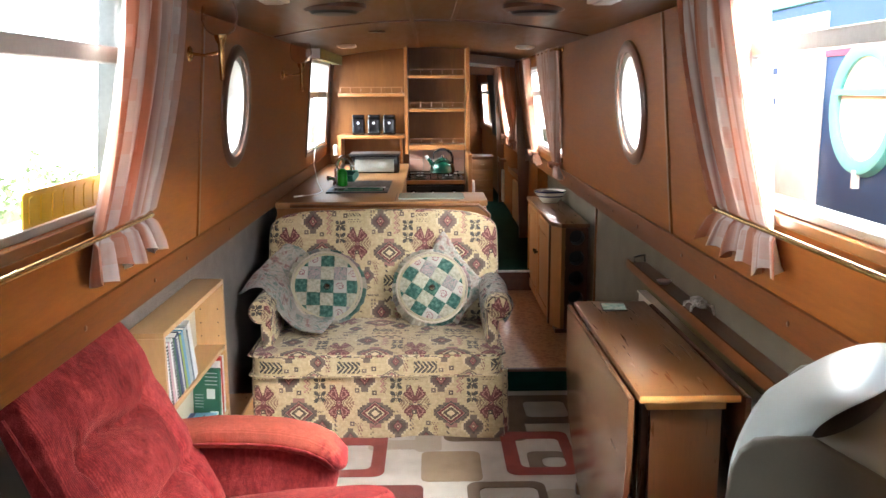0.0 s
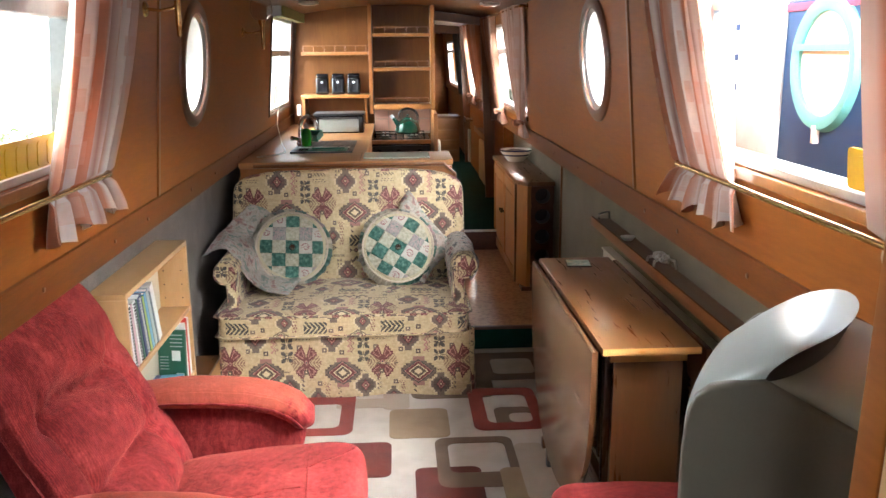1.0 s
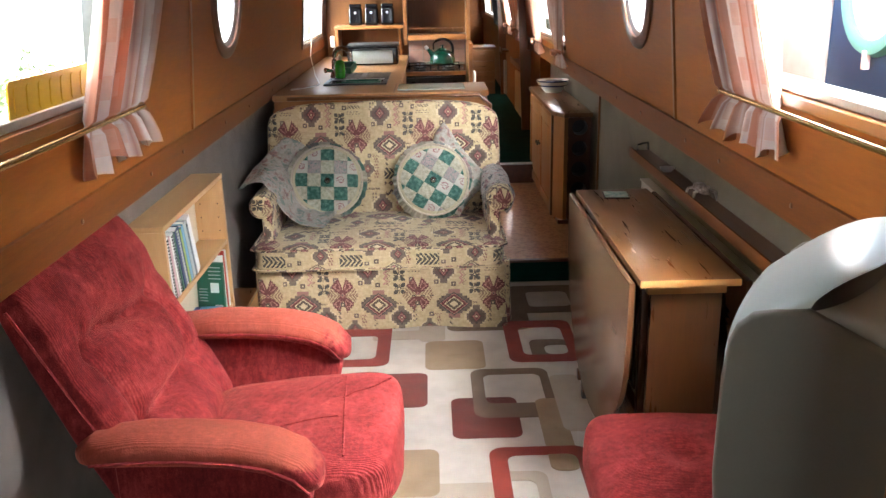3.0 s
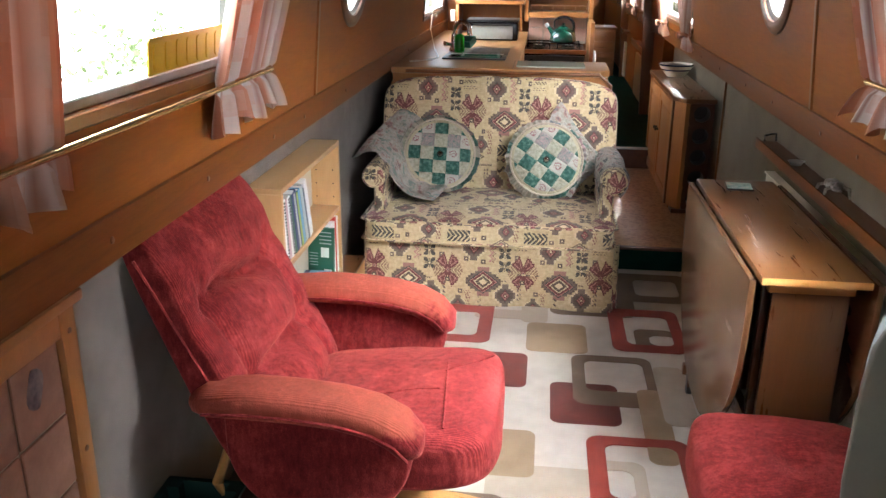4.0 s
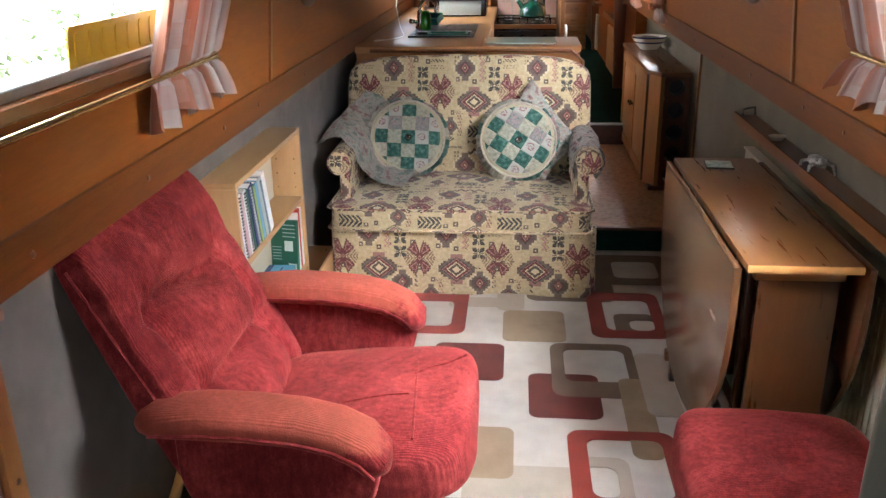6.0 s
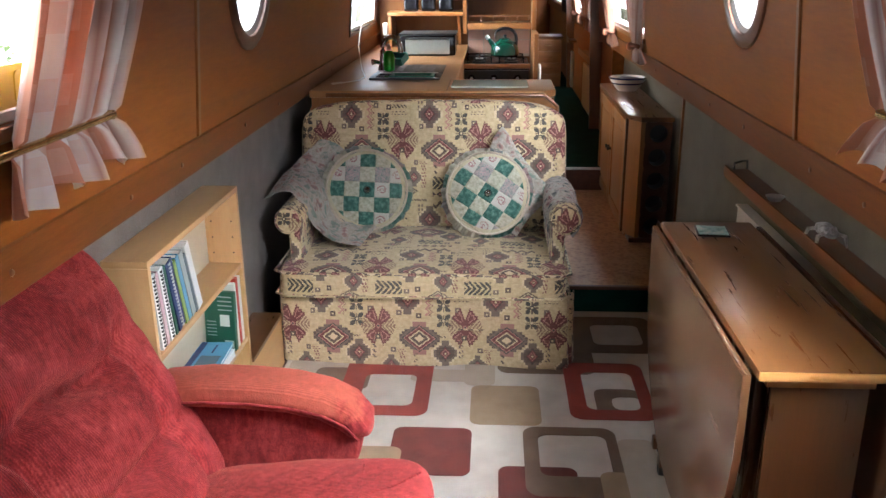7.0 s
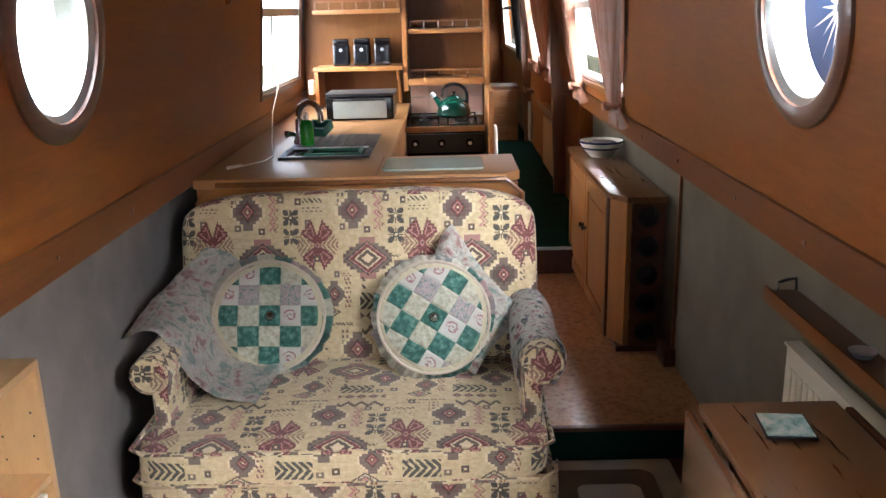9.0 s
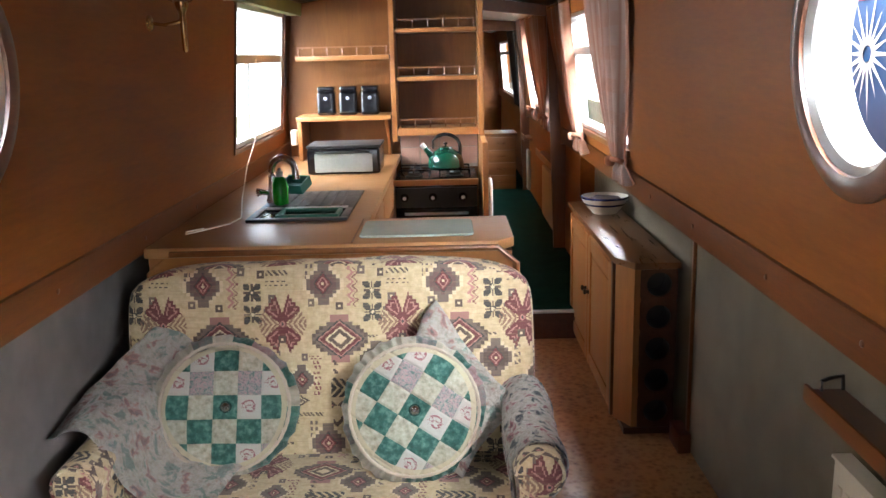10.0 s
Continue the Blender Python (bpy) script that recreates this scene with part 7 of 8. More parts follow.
def rack_panel(x0, x1, y0, y1, z0, z1, n, r):
    bm = bmesh.new()
    h = (z1 - z0) / n
    xc = (x0 + x1) / 2
    hx, hz = (x1 - x0) / 2, h / 2
    for k in range(n):
        zc = z0 + h * (k + 0.5)
        for y in (y0, y1):
            for i in range(32):
                q = []
                for j in (i, i + 1):
                    t = 2 * math.pi * j / 32
                    co, si = math.cos(t), math.sin(t)
                    s = min(hx / max(abs(co), 1e-6), hz / max(abs(si), 1e-6))
                    q.append((Vector((xc + r * co, y, zc + r * si)), Vector((xc + s * co, y, zc + s * si))))
                bm.faces.new([bm.verts.new(p) for p in (q[0][0], q[1][0], q[1][1], q[0][1])])
        for i in range(32):
            t0, t1 = 2 * math.pi * i / 32, 2 * math.pi * (i + 1) / 32
            bm.faces.new([bm.verts.new(p) for p in ((xc + r * math.cos(t0), y0, zc + r * math.sin(t0)), (xc + r * math.cos(t1), y0, zc + r * math.sin(t1)), (xc + r * math.cos(t1), y1, zc + r * math.sin(t1)), (xc + r * math.cos(t0), y1, zc + r * math.sin(t0)))])
    bmesh.ops.remove_doubles(bm, verts=bm.verts, dist=0.0002)
    bmesh.ops.recalc_face_normals(bm, faces=bm.faces)
    return bm


make_cupboard()

wall_plug = thing("skirting_block", (0.93, 5.1, 0.125), "small brown box on the platform beside the cupboard", "box")
part("box", b1(0.905, 0.952, 4.95, 5.08, 0.1255, 0.20, bev=0.006), DARKW, wall_plug)
dv = thing("cover_strip", (0.945, 5.06, 0.125), "slim upright cover strip on the carpeted side", "trim")
part("strip", b1(0.943, 0.9545, 4.985, 5.005, 0.126, 0.960, bev=0.002), TRIM_UP, dv)
tagged(dv, kind="structure")


def make_bowl():
    b = thing("bowl", (0.870, 6.06, 0.802), "cream pottery bowl with blue bands and fruit stones in it", "bowl")
    at = (0.838, 6.10, 0)
    part("body", lathe(bmesh.new(), [(0.0, 0.805), (0.055, 0.803), (0.059, 0.808), (0.083, 0.835), (0.107, 0.868), (0.1135, 0.884), (0.109, 0.886), (0.100, 0.868), (0.075, 0.832), (0.0, 0.820)], at, 36), WHITE_PL, b)
    blue = plain("glaze_blue", (0.02, 0.03, 0.12), None, 0.25, 0, 20, 80, 0.02, 0.4)
    part("band", lathe(bmesh.new(), [(0.0911, 0.8445), (0.0985, 0.8545)], at, 36), blue, b, "dark blue glazed band")
    part("rim_band", lathe(bmesh.new(), [(0.1118, 0.8765), (0.1144, 0.8845), (0.109, 0.8868)], at, 36), blue, b, "dark blue glazed rim")
    part("contents", soft(bmesh.new(), (0.074, 0.074, 0.020), pose(0.838, 6.10, 0.862), 12, 2.6, 0.016, 30), plain("potpourri", (0.22, 0.17, 0.14), (0.05, 0.05, 0.08), 0.7, 0, 60, 200, 0.6, 0, 0.1, 0.004), b, "dark dried petals")


make_bowl()


# ---------------------------------------------------------------- galley
def galley():
    pen = thing("galley_peninsula", (-0.3, 5.0, 0.1), "beech galley counter unit with a clipped corner", "counter unit")
    front = [(-0.84, 0.10), (0.302, 0.10), (0.302, 0.937), (0.248, 0.985), (-0.76, 0.985), (-0.84, 0.92)]
    part("back_panel", prism(bmesh.new(), front, lambda u, v, w: Vector((u, w, v)), 4.652, 4.668, 0.002, 1), PINE_X, pen, "pine back panel behind the sofa")
    part("edge_bead", tube(bmesh.new(), [(-0.76, 4.645, 0.981), (0.245, 4.645, 0.981), (0.302, 4.645, 0.932), (0.306, 4.645, 0.45)], 0.010, 8), TRIM, pen, "rounded edge moulding")
    part("carcass", b1(-0.835, 0.275, 4.669, 5.040, 0.10, 0.968), PINE, pen)
    part("end_panel", b1(0.276, 0.290, 4.669, 5.040, 0.127, 0.966), PINE, pen)
    run = thing("galley_base_unit", (-0.52, 6.2, 0.1), "pine galley base units below the sink", "base unit")
    part("carcass", b1(-0.835, -0.205, 5.096, 7.04, 0.10, 0.968), PINE, run)
    for i, (y0, y1) in enumerate(((5.12, 5.78), (5.80, 6.48))):
        d = part("door", b1(-0.2045, -0.188, y0, y1, 0.16, 0.78, bev=0.003), PINE, run)
        part("knob", lathe(bmesh.new(), [(0.0, 0.024), (0.012, 0.022), (0.012, 0.015), (0.006, 0.008), (0.010, 0.0)], (-0.188, y1 - 0.05, 0.70), 12, Matrix.Rotation(radians(90), 4, "Y")), BRASS, d)
        part("drawer_front", b1(-0.2045, -0.188, y0, y1, 0.80, 0.945, bev=0.003), PINE_X, run)
    wt = thing("worktop", (-0.5, 5.6, 0.97), "L-shaped beech worktop with a pale wooden edge", "worktop")
    out = [(-0.838, 4.645), (0.248, 4.645), (0.298, 4.70), (0.298, 5.050), (-0.178, 5.050), (-0.178, 6.56), (-0.178, 7.045), (-0.838, 7.045)]
    part("board", prism(bmesh.new(), out, lambda u, v, w: Vector((u, v, w)), 0.969, 1.002, 0.004, 2), WORKTOP, wt)
    part("joint_strip", b1(-0.204, -0.199, 4.66, 5.04, 1.0022, 1.0035), TRIM, wt)

    ck = thing("cooker", (0.03, 6.8, 0.27), "black built-in gas cooker with a hob and grill", "cooker")
    part("body", b1(-0.170, 0.268, 6.59, 7.03, 0.272, 0.925, bev=0.003), BLACK, ck)
    part("control_panel", b1(-0.168, 0.266, 6.565, 6.589, 0.800, 0.905, bev=0.005), DARK_PL, ck)
    for x in (-0.12, 0.03, 0.19):
        kb = part("knob", lathe(bmesh.new(), [(0.0, 0.026), (0.015, 0.025), (0.018, 0.006), (0.022, 0.0)], (x, 6.565, 0.855), 16, Matrix.Rotation(radians(90), 4, "X")), BLACK, ck)
        part("cap", lathe(bmesh.new(), [(0, 0.0275), (0.010, 0.0268)], (x, 6.565, 0.855), 12, Matrix.Rotation(radians(90), 4, "X")), CHROME, kb)
    part("grill_door", b1(-0.160, 0.258, 6.566, 6.589, 0.655, 0.790, bev=0.004), BLACK, ck)
    part("grill_handle", rod((-0.12, 6.545, 0.770), (0.218, 6.545, 0.770), 0.008, 10), CHROME, ck)
    part("oven_door", b1(-0.160, 0.258, 6.566, 6.589, 0.30, 0.645, bev=0.004), BLACK, ck)
    part("oven_handle", rod((-0.12, 6.545, 0.625), (0.218, 6.545, 0.625), 0.008, 10), CHROME, ck)
    part("hob_edge", b1(-0.205, 0.276, 6.530, 6.562, 0.922, 0.952, bev=0.004), PINE_X, ck, "pale wooden strip before the hob")
    part("hob_plate", b1(-0.170, 0.268, 6.563, 7.02, 0.927, 0.950, bev=0.004), BLACK, ck)
    for x, y in ((-0.07, 6.68), (0.15, 6.68), (-0.07, 6.90), (0.15, 6.90)):
        bn = part("burner", lathe(bmesh.new(), [(0.048, 0.9505), (0.046, 0.958), (0.034, 0.960), (0.034, 0.970), (0.030, 0.973), (0, 0.974)], (x, y, 0), 20), DARK_PL, ck)
        part("burner_cap", lathe(bmesh.new(), [(0.026, 0.9735), (0.027, 0.978), (0, 0.980)], (x, y, 0), 16), CHROME, bn)
        part("pan_support", boxes((x - 0.085, x + 0.085, y - 0.004, y + 0.004, 0.980, 0.988), (x - 0.004, x + 0.004, y - 0.085, y + 0.085, 0.9805, 0.9885), (x - 0.085, x - 0.078, y - 0.004, y + 0.004, 0.9505, 0.980), (x + 0.078, x + 0.085, y - 0.004, y + 0.004, 0.9505, 0.980)), BLACK, bn)

    ck.location += Vector((-0.018, 0, -0.034))

    # bulkhead behind the galley, with shelves
    def up_to(x):
        return ceil_z(x) - 0.002
    bh = bmesh.new()
    out = [(-0.80, 0.10), (0.300, 0.10), (0.300, up_to(0.30))] + [(0.30 - 1.06 * k / 12, up_to(0.30 - 1.06 * k / 12)) for k in range(1, 13)] + [(-0.82, 1.30)]
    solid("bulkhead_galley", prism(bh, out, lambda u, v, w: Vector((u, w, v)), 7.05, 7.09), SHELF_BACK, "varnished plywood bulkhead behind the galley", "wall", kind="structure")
    un = thing("shelf_unit", (-0.2, 6.95, 1.0), "fitted varnished shelf unit with little gallery rails", "shelf unit")
    part("upright", b1(-0.205, -0.178, 6.820, 7.048, 1.095, up_to(0.18), bev=0.003), PINE, un)
    part("upright", b1(0.272, 0.300, 6.790, 7.048, 1.120, up_to(0.30) - 0.002, bev=0.003), PINE, un)
    part("side_panel", b1(0.274, 0.302, 6.42, 7.048, 0.272, 1.119, bev=0.003), PINE, un, "tall pine panel beside the cooker")
    part("left_upright", b1(-0.722, -0.700, 6.78, 7.048, 1.003, 1.219, bev=0.003), PINE, un)
    part("bracket", prism(bmesh.new(), [(6.80, 1.219), (7.048, 1.219), (7.048, 1.003), (7.01, 1.003), (6.97, 1.12), (6.82, 1.19)], lambda u, v, w: Vector((w, u, v)), -0.246, -0.228, 0.002, 1), PINE, un, "shaped bracket under the shelf")

    def shelf(x0, x1, z, y0, rail, mat=PINE_X):
        sh = part("shelf", b1(x0, x1, y0, 7.048, z - 0.024, z, bev=0.003), mat, un)
        if rail:
            part("gallery_rail", b1(x0 + 0.01, x1 - 0.01, y0 + 0.006, y0 + 0.014, z + 0.042, z + 0.050), TRIM, sh)
            n = max(3, round((x1 - x0) / 0.085))
            for k in range(n + 1):
                x = x0 + 0.015 + (x1 - x0 - 0.03) * k / n
                part("spindle", rod((x, y0 + 0.010, z), (x, y0 + 0.010, z + 0.043), 0.004, 6), TRIM, sh)

    shelf(-0.728, -0.208, 1.244, 6.77, False)
    shelf(-0.715, -0.208, 1.566, 6.80, True)
    for z in (1.166, 1.446, 1.702):
        shelf(-0.176, 0.270, z, 6.83, True)
    part("front_board", b1(-0.176, 0.270, 6.815, 6.829, 1.126, 1.160, bev=0.002), PINE_X, un)

    # pinkish wall tiles behind the hob
    tl = thing("splashback", (0.05, 7.04, 0.95), "pinkish ceramic tile splashback behind the hob", "tiles")
    part("backing", b1(-0.176, 0.270, 7.040, 7.049, 0.92, 1.141), GROUT, tl)
    me = None
    for i in range(4):
        for j in range(2):
            if me is None:
                me = finish(b1(0.002, 0.108, -0.006, 0.0, 0.002, 0.098, bev=0.0015, seg=1), "tile", plain("pink_tile", (0.50, 0.30, 0.22), (0.40, 0.23, 0.17), 0.3, 0, 9, 60, 0.1))
            ob = new("tile", me)
            ob.parent = tl
            ob.location = Vector((-0.174 + 0.111 * i, 7.039, 0.938 + 0.101 * j)) - base_of(tl)

    # kettle
    k = thing("kettle", (0.10, 6.72, 0.99), "green enamel whistling kettle on the hob", "kettle")
    at = (0.100, 6.70, 0)
    part("body", lathe(bmesh.new(), [(0, 0.9895), (0.086, 0.9895), (0.095, 0.998), (0.097, 1.020), (0.088, 1.055), (0.066, 1.082), (0.040, 1.096), (0.036, 1.099)], at, 40), KETTLE_GREEN, k)
    part("base_ring", lathe(bmesh.new(), [(0.0960, 0.9990), (0.0985, 1.002), (0.0985, 1.010), (0.0972, 1.013)], at, 40), KETTLE_GREEN, k)
    lid = part("lid", lathe(bmesh.new(), [(0.038, 1.0985), (0.034, 1.106), (0.012, 1.112), (0, 1.113)], at, 28), KETTLE_GREEN, k)
    part("knob", lathe(bmesh.new(), [(0.006, 1.1125), (0.006, 1.118), (0.012, 1.123), (0.010, 1.131), (0, 1.133)], at, 16), BLACK, lid)
    sp = part("spout", tube(bmesh.new(), [(0.030, 6.69, 1.052), (0.006, 6.685, 1.085), (-0.016, 6.68, 1.112)], [0.022, 0.016, 0.012], 14), KETTLE_GREEN, k)
    part("whistle", tube(bmesh.new(), [(-0.012, 6.681, 1.106), (-0.028, 6.677, 1.126)], [0.0145, 0.013], 14), CHROME, sp)
    pts = [(0.032 + 0.0, 6.70, 1.098)] + [(0.100 + 0.078 * math.cos(radians(150 - 15 * i)), 6.70, 1.108 + 0.066 * math.sin(radians(150 - 15 * i))) for i in range(11)] + [(0.178, 6.70, 1.058)]
    part("handle", tube(bmesh.new(), pts, [0.005] * 3 + [0.0095] * 8 + [0.0095] * (len(pts) - 11), 10), BLACK, k)
    k.location += Vector((-0.014, 0, -0.034))

    # three dark storage jars
    for i in range(3):
        x = -0.570 + 0.122 * i
        c = thing("canister", (x, 6.90, 1.2445), "dark glossy square storage canister with a lid", "canister", "storage canisters")
        part("body", b1(x - 0.050, x + 0.050, 6.850, 6.950, 1.2445, 1.376, bev=0.018, seg=5), JAR, c)
        part("lid", b1(x - 0.046, x + 0.046, 6.854, 6.946, 1.3765, 1.402, bev=0.010, seg=3), JAR, c)
        part("clip", lathe(bmesh.new(), [(0, 0.006), (0.009, 0.004), (0.010, 0)], (x, 6.850, 1.338), 12, Matrix.Rotation(radians(90), 4, "X")), CHROME, c)
        part("wire_clasp", tube(bmesh.new(), [(x - 0.030, 6.856, 1.385), (x - 0.014, 6.842, 1.366), (x, 6.840, 1.358), (x + 0.014, 6.842, 1.366), (x + 0.030, 6.856, 1.385)], 0.0025, 6), BLACK, c)

    # sink with drainer
    s = thing("sink", (-0.44, 5.35, 1.0), "dark composite sink with a ribbed drainer", "sink")
    part("rim", boxes((-0.615, -0.258, 5.025, 5.055, 1.0025, 1.012), (-0.615, -0.258, 5.235, 5.665, 1.0025, 1.009), (-0.615, -0.585, 5.055, 5.235, 1.0025, 1.012), (-0.285, -0.258, 5.055, 5.235, 1.0025, 1.012), bev=0.003), SINK, s)
    # no hollow here: a black plate paints the shade inside the basin
    part("basin", b1(-0.583, -0.287, 5.057, 5.233, 1.0022, 1.0035), BLACK, s, "flat black plate for the basin's shaded depth")
    part("basin_edge", boxes((-0.59, -0.28, 5.238, 5.250, 1.0092, 1.0125), (-0.59, -0.28, 5.262, 5.272, 1.0092, 1.0125), bev=0.002), CHROME, s, "bright chrome edge strips beside the drainer")
    part("washing_up_bowl", boxes((-0.520, -0.295, 5.080, 5.096, 1.004, 1.016), (-0.520, -0.295, 5.205, 5.222, 1.004, 1.016), (-0.520, -0.504, 5.096, 5.205, 1.004, 1.016), (-0.311, -0.295, 5.096, 5.205, 1.004, 1.016), bev=0.004), BOWL_GREEN, s, "pale green bowl rim inside the basin")
    for i in range(7):
        x = -0.575 + 0.043 * i
        part("rib", prism(bmesh.new(), [(x, 5.29), (x + 0.010, 5.29), (x + 0.022 - 0.004 * i, 5.635), (x + 0.012 - 0.004 * i, 5.635)], lambda u, v, w: Vector((u, v, w)), 1.0091, 1.0130), SINK, s)
    tp = thing("tap", (-0.588, 5.40, 1.009), "chrome swan-neck mixer tap", "tap")
    arc = [(-0.588, 5.40, 1.0095), (-0.588, 5.40, 1.115)] + [(-0.588 + 0.050 * (1 - math.cos(a)), 5.40 - 0.020 * (1 - math.cos(a)), 1.130 + 0.056 * math.sin(a)) for a in (math.pi * k / 9 for k in range(10))] + [(-0.487, 5.36, 1.105)]
    part("spout", tube(bmesh.new(), arc, [0.020, 0.015] + [0.0135] * 10 + [0.015], 14), TAP_CHROME, tp)
    part("body", lathe(bmesh.new(), [(0.028, 1.0092), (0.028, 1.022), (0.024, 1.028), (0.024, 1.06), (0, 1.065)], (-0.588, 5.40, 0), 20), TAP_CHROME, tp)
    for dx, dy in ((-0.040, -0.030), (0.045, 0.010)):
        part("handle", tube(bmesh.new(), [(-0.588, 5.40, 1.045), (-0.588 + dx, 5.40 + dy, 1.056), (-0.588 + dx * 1.3, 5.40 + dy * 1.3, 1.056)], [0.009, 0.012, 0.017], 12), TAP_CHROME, tp)
    bt = thing("soap_bottle", (-0.548, 5.345, 1.009), "bottle of bright green washing-up liquid", "bottle")
    soap = plain("soap_green", (0.03, 0.42, 0.03), (0.02, 0.30, 0.02), 0.12, 0, 8, 60, 0.0, 0.4)
    part("body", lathe(bmesh.new(), [(0, 1.0095), (0.028, 1.0105), (0.030, 1.03), (0.030, 1.090), (0.021, 1.112), (0.012, 1.118)], (-0.548, 5.345, 0), 20), soap, bt)
    part("cap", lathe(bmesh.new(), [(0.013, 1.1185), (0.014, 1.138), (0.007, 1.143), (0.006, 1.152), (0, 1.153)], (-0.548, 5.345, 0), 14), PAPER, bt)
    cd = thing("sink_tidy", (-0.545, 5.60, 1.009), "open green plastic tidy tilted on the drainer", "sink tidy")
    tilt_ = Matrix.Translation((-0.530, 5.600, 1.032)) @ Matrix.Rotation(radians(-24), 4, "Z") @ Matrix.Rotation(radians(24), 4, "X")
    tray = bmesh.new()
    for spec in ((-0.062, 0.062, -0.045, 0.045, 0.0, 0.006), (-0.069, -0.062, -0.045, 0.045, 0.0, 0.055), (0.062, 0.069, -0.045, 0.045, 0.0, 0.055), (-0.069, 0.069, -0.055, -0.0455, 0.0, 0.055), (-0.069, 0.069, 0.0455, 0.055, 0.0, 0.055)):
        box(tray, *(0.74 * v for v in spec), m=tilt_)
    part("tray", tray, BOWL_GREEN, cd)

    gb = thing("glass_board", (-0.01, 4.92, 1.002), "pale green toughened glass worktop saver", "board")
    gm = plain("frosted_green_glass", (0.50, 0.62, 0.56), (0.43, 0.55, 0.49), 0.12, 0, 4, 60, 0.02, 0.3)
    part("board", prism(bmesh.new(), rounded(-0.186, 0.175, 4.71, 4.955, 0.02), lambda u, v, w: Vector((u, v, w)), 1.0045, 1.012, 0.002, 1), gm, gb)
    for x in (-0.15, 0.14):
        for yy in (4.74, 4.925):
            part("foot", b1(x - 0.008, x + 0.008, yy - 0.008, yy + 0.008, 1.0024, 1.0044), DARK_PL, gb)

    mw = thing("grill_oven", (-0.41, 6.35, 1.002), "small table oven with a pale glass door in a dark frame", "oven")
    part("body", b1(-0.585, -0.233, 6.215, 6.50, 1.004, 1.128, bev=0.012, seg=3), BLACK, mw)
    part("door", b1(-0.548, -0.268, 6.203, 6.214, 1.014, 1.104, bev=0.004), plain("smoked_glass", (0.34, 0.37, 0.34), (0.28, 0.31, 0.28), 0.15, 0, 4, 60, 0.02, 0.3), mw, "pale frosted glass door")
    part("lid_rim", b1(-0.590, -0.228, 6.222, 6.49, 1.1285, 1.142, bev=0.006), DARK_PL, mw, "dark curved lid edge")
    part("handle", rod((-0.54, 6.196, 1.112), (-0.28, 6.196, 1.112), 0.006, 8), DARK_PL, mw)

    # blind, cord, switches
    bl = thing("roller_blind", (-0.77, 6.3, 1.80), "rolled-up olive green roller blind over the galley window", "blind")
    part("roll", rod((wall_x(-1, 1.82, 0.045), 5.68, 1.822), (wall_x(-1, 1.82, 0.045), 6.95, 1.822), 0.036, 18), BLIND, bl)
    part("pelmet", prism(bmesh.new(), [(5.66, 1.785), (6.97, 1.785), (6.97, 1.850), (5.66, 1.850)], on_wall(-1), 0.086, 0.092), BLIND, bl)
    part("bracket", b1(wall_x(-1, 1.8), wall_x(-1, 1.8) + 0.085, 5.655, 5.66, 1.79, 1.85), ALU, bl)
    part("bracket", b1(wall_x(-1, 1.8), wall_x(-1, 1.8) + 0.085, 6.97, 6.975, 1.79, 1.85), ALU, bl)
    ch = thing("blind_cord", (-0.82, 5.95, 1.02), "white beaded blind cord trailing onto the worktop", "cord")
    pts = [(wall_x(-1, 1.56, 0.012), 6.22, 1.56), (wall_x(-1, 1.18, 0.014), 6.20, 1.18), (-0.79, 5.85, 1.10), (-0.70, 5.35, 1.03), (-0.645, 5.10, 1.0075), (-0.66, 4.99, 1.0065), (-0.715, 4.90, 1.0065), (-0.765, 4.83, 1.0065), (-0.775, 4.87, 1.0065), (-0.73, 4.92, 1.0065)]
    part("cord", tube(bmesh.new(), pts, 0.0026, 6), WHITE_PL, ch)
    tool = thing("utensil", (-0.80, 6.99, 1.35), "dark utensils hanging on the side beyond the window", "utensils")
    for i, (z, h) in enumerate(((1.42, 0.22), (1.40, 0.26))):
        yy = 6.965 + 0.035 * i
        part("blade", slab(-1, yy, yy + 0.022, z, z + h, 0.003, 0.010, 0.002), DARK_PL, tool)
    sw = thing("socket", (-0.70, 6.76, 1.16), "small white electrical socket", "socket")
    part("plate", b1(-0.765, -0.737, 6.80, 6.865, 1.09, 1.170, bev=0.003), WHITE_PL, sw)


galley()


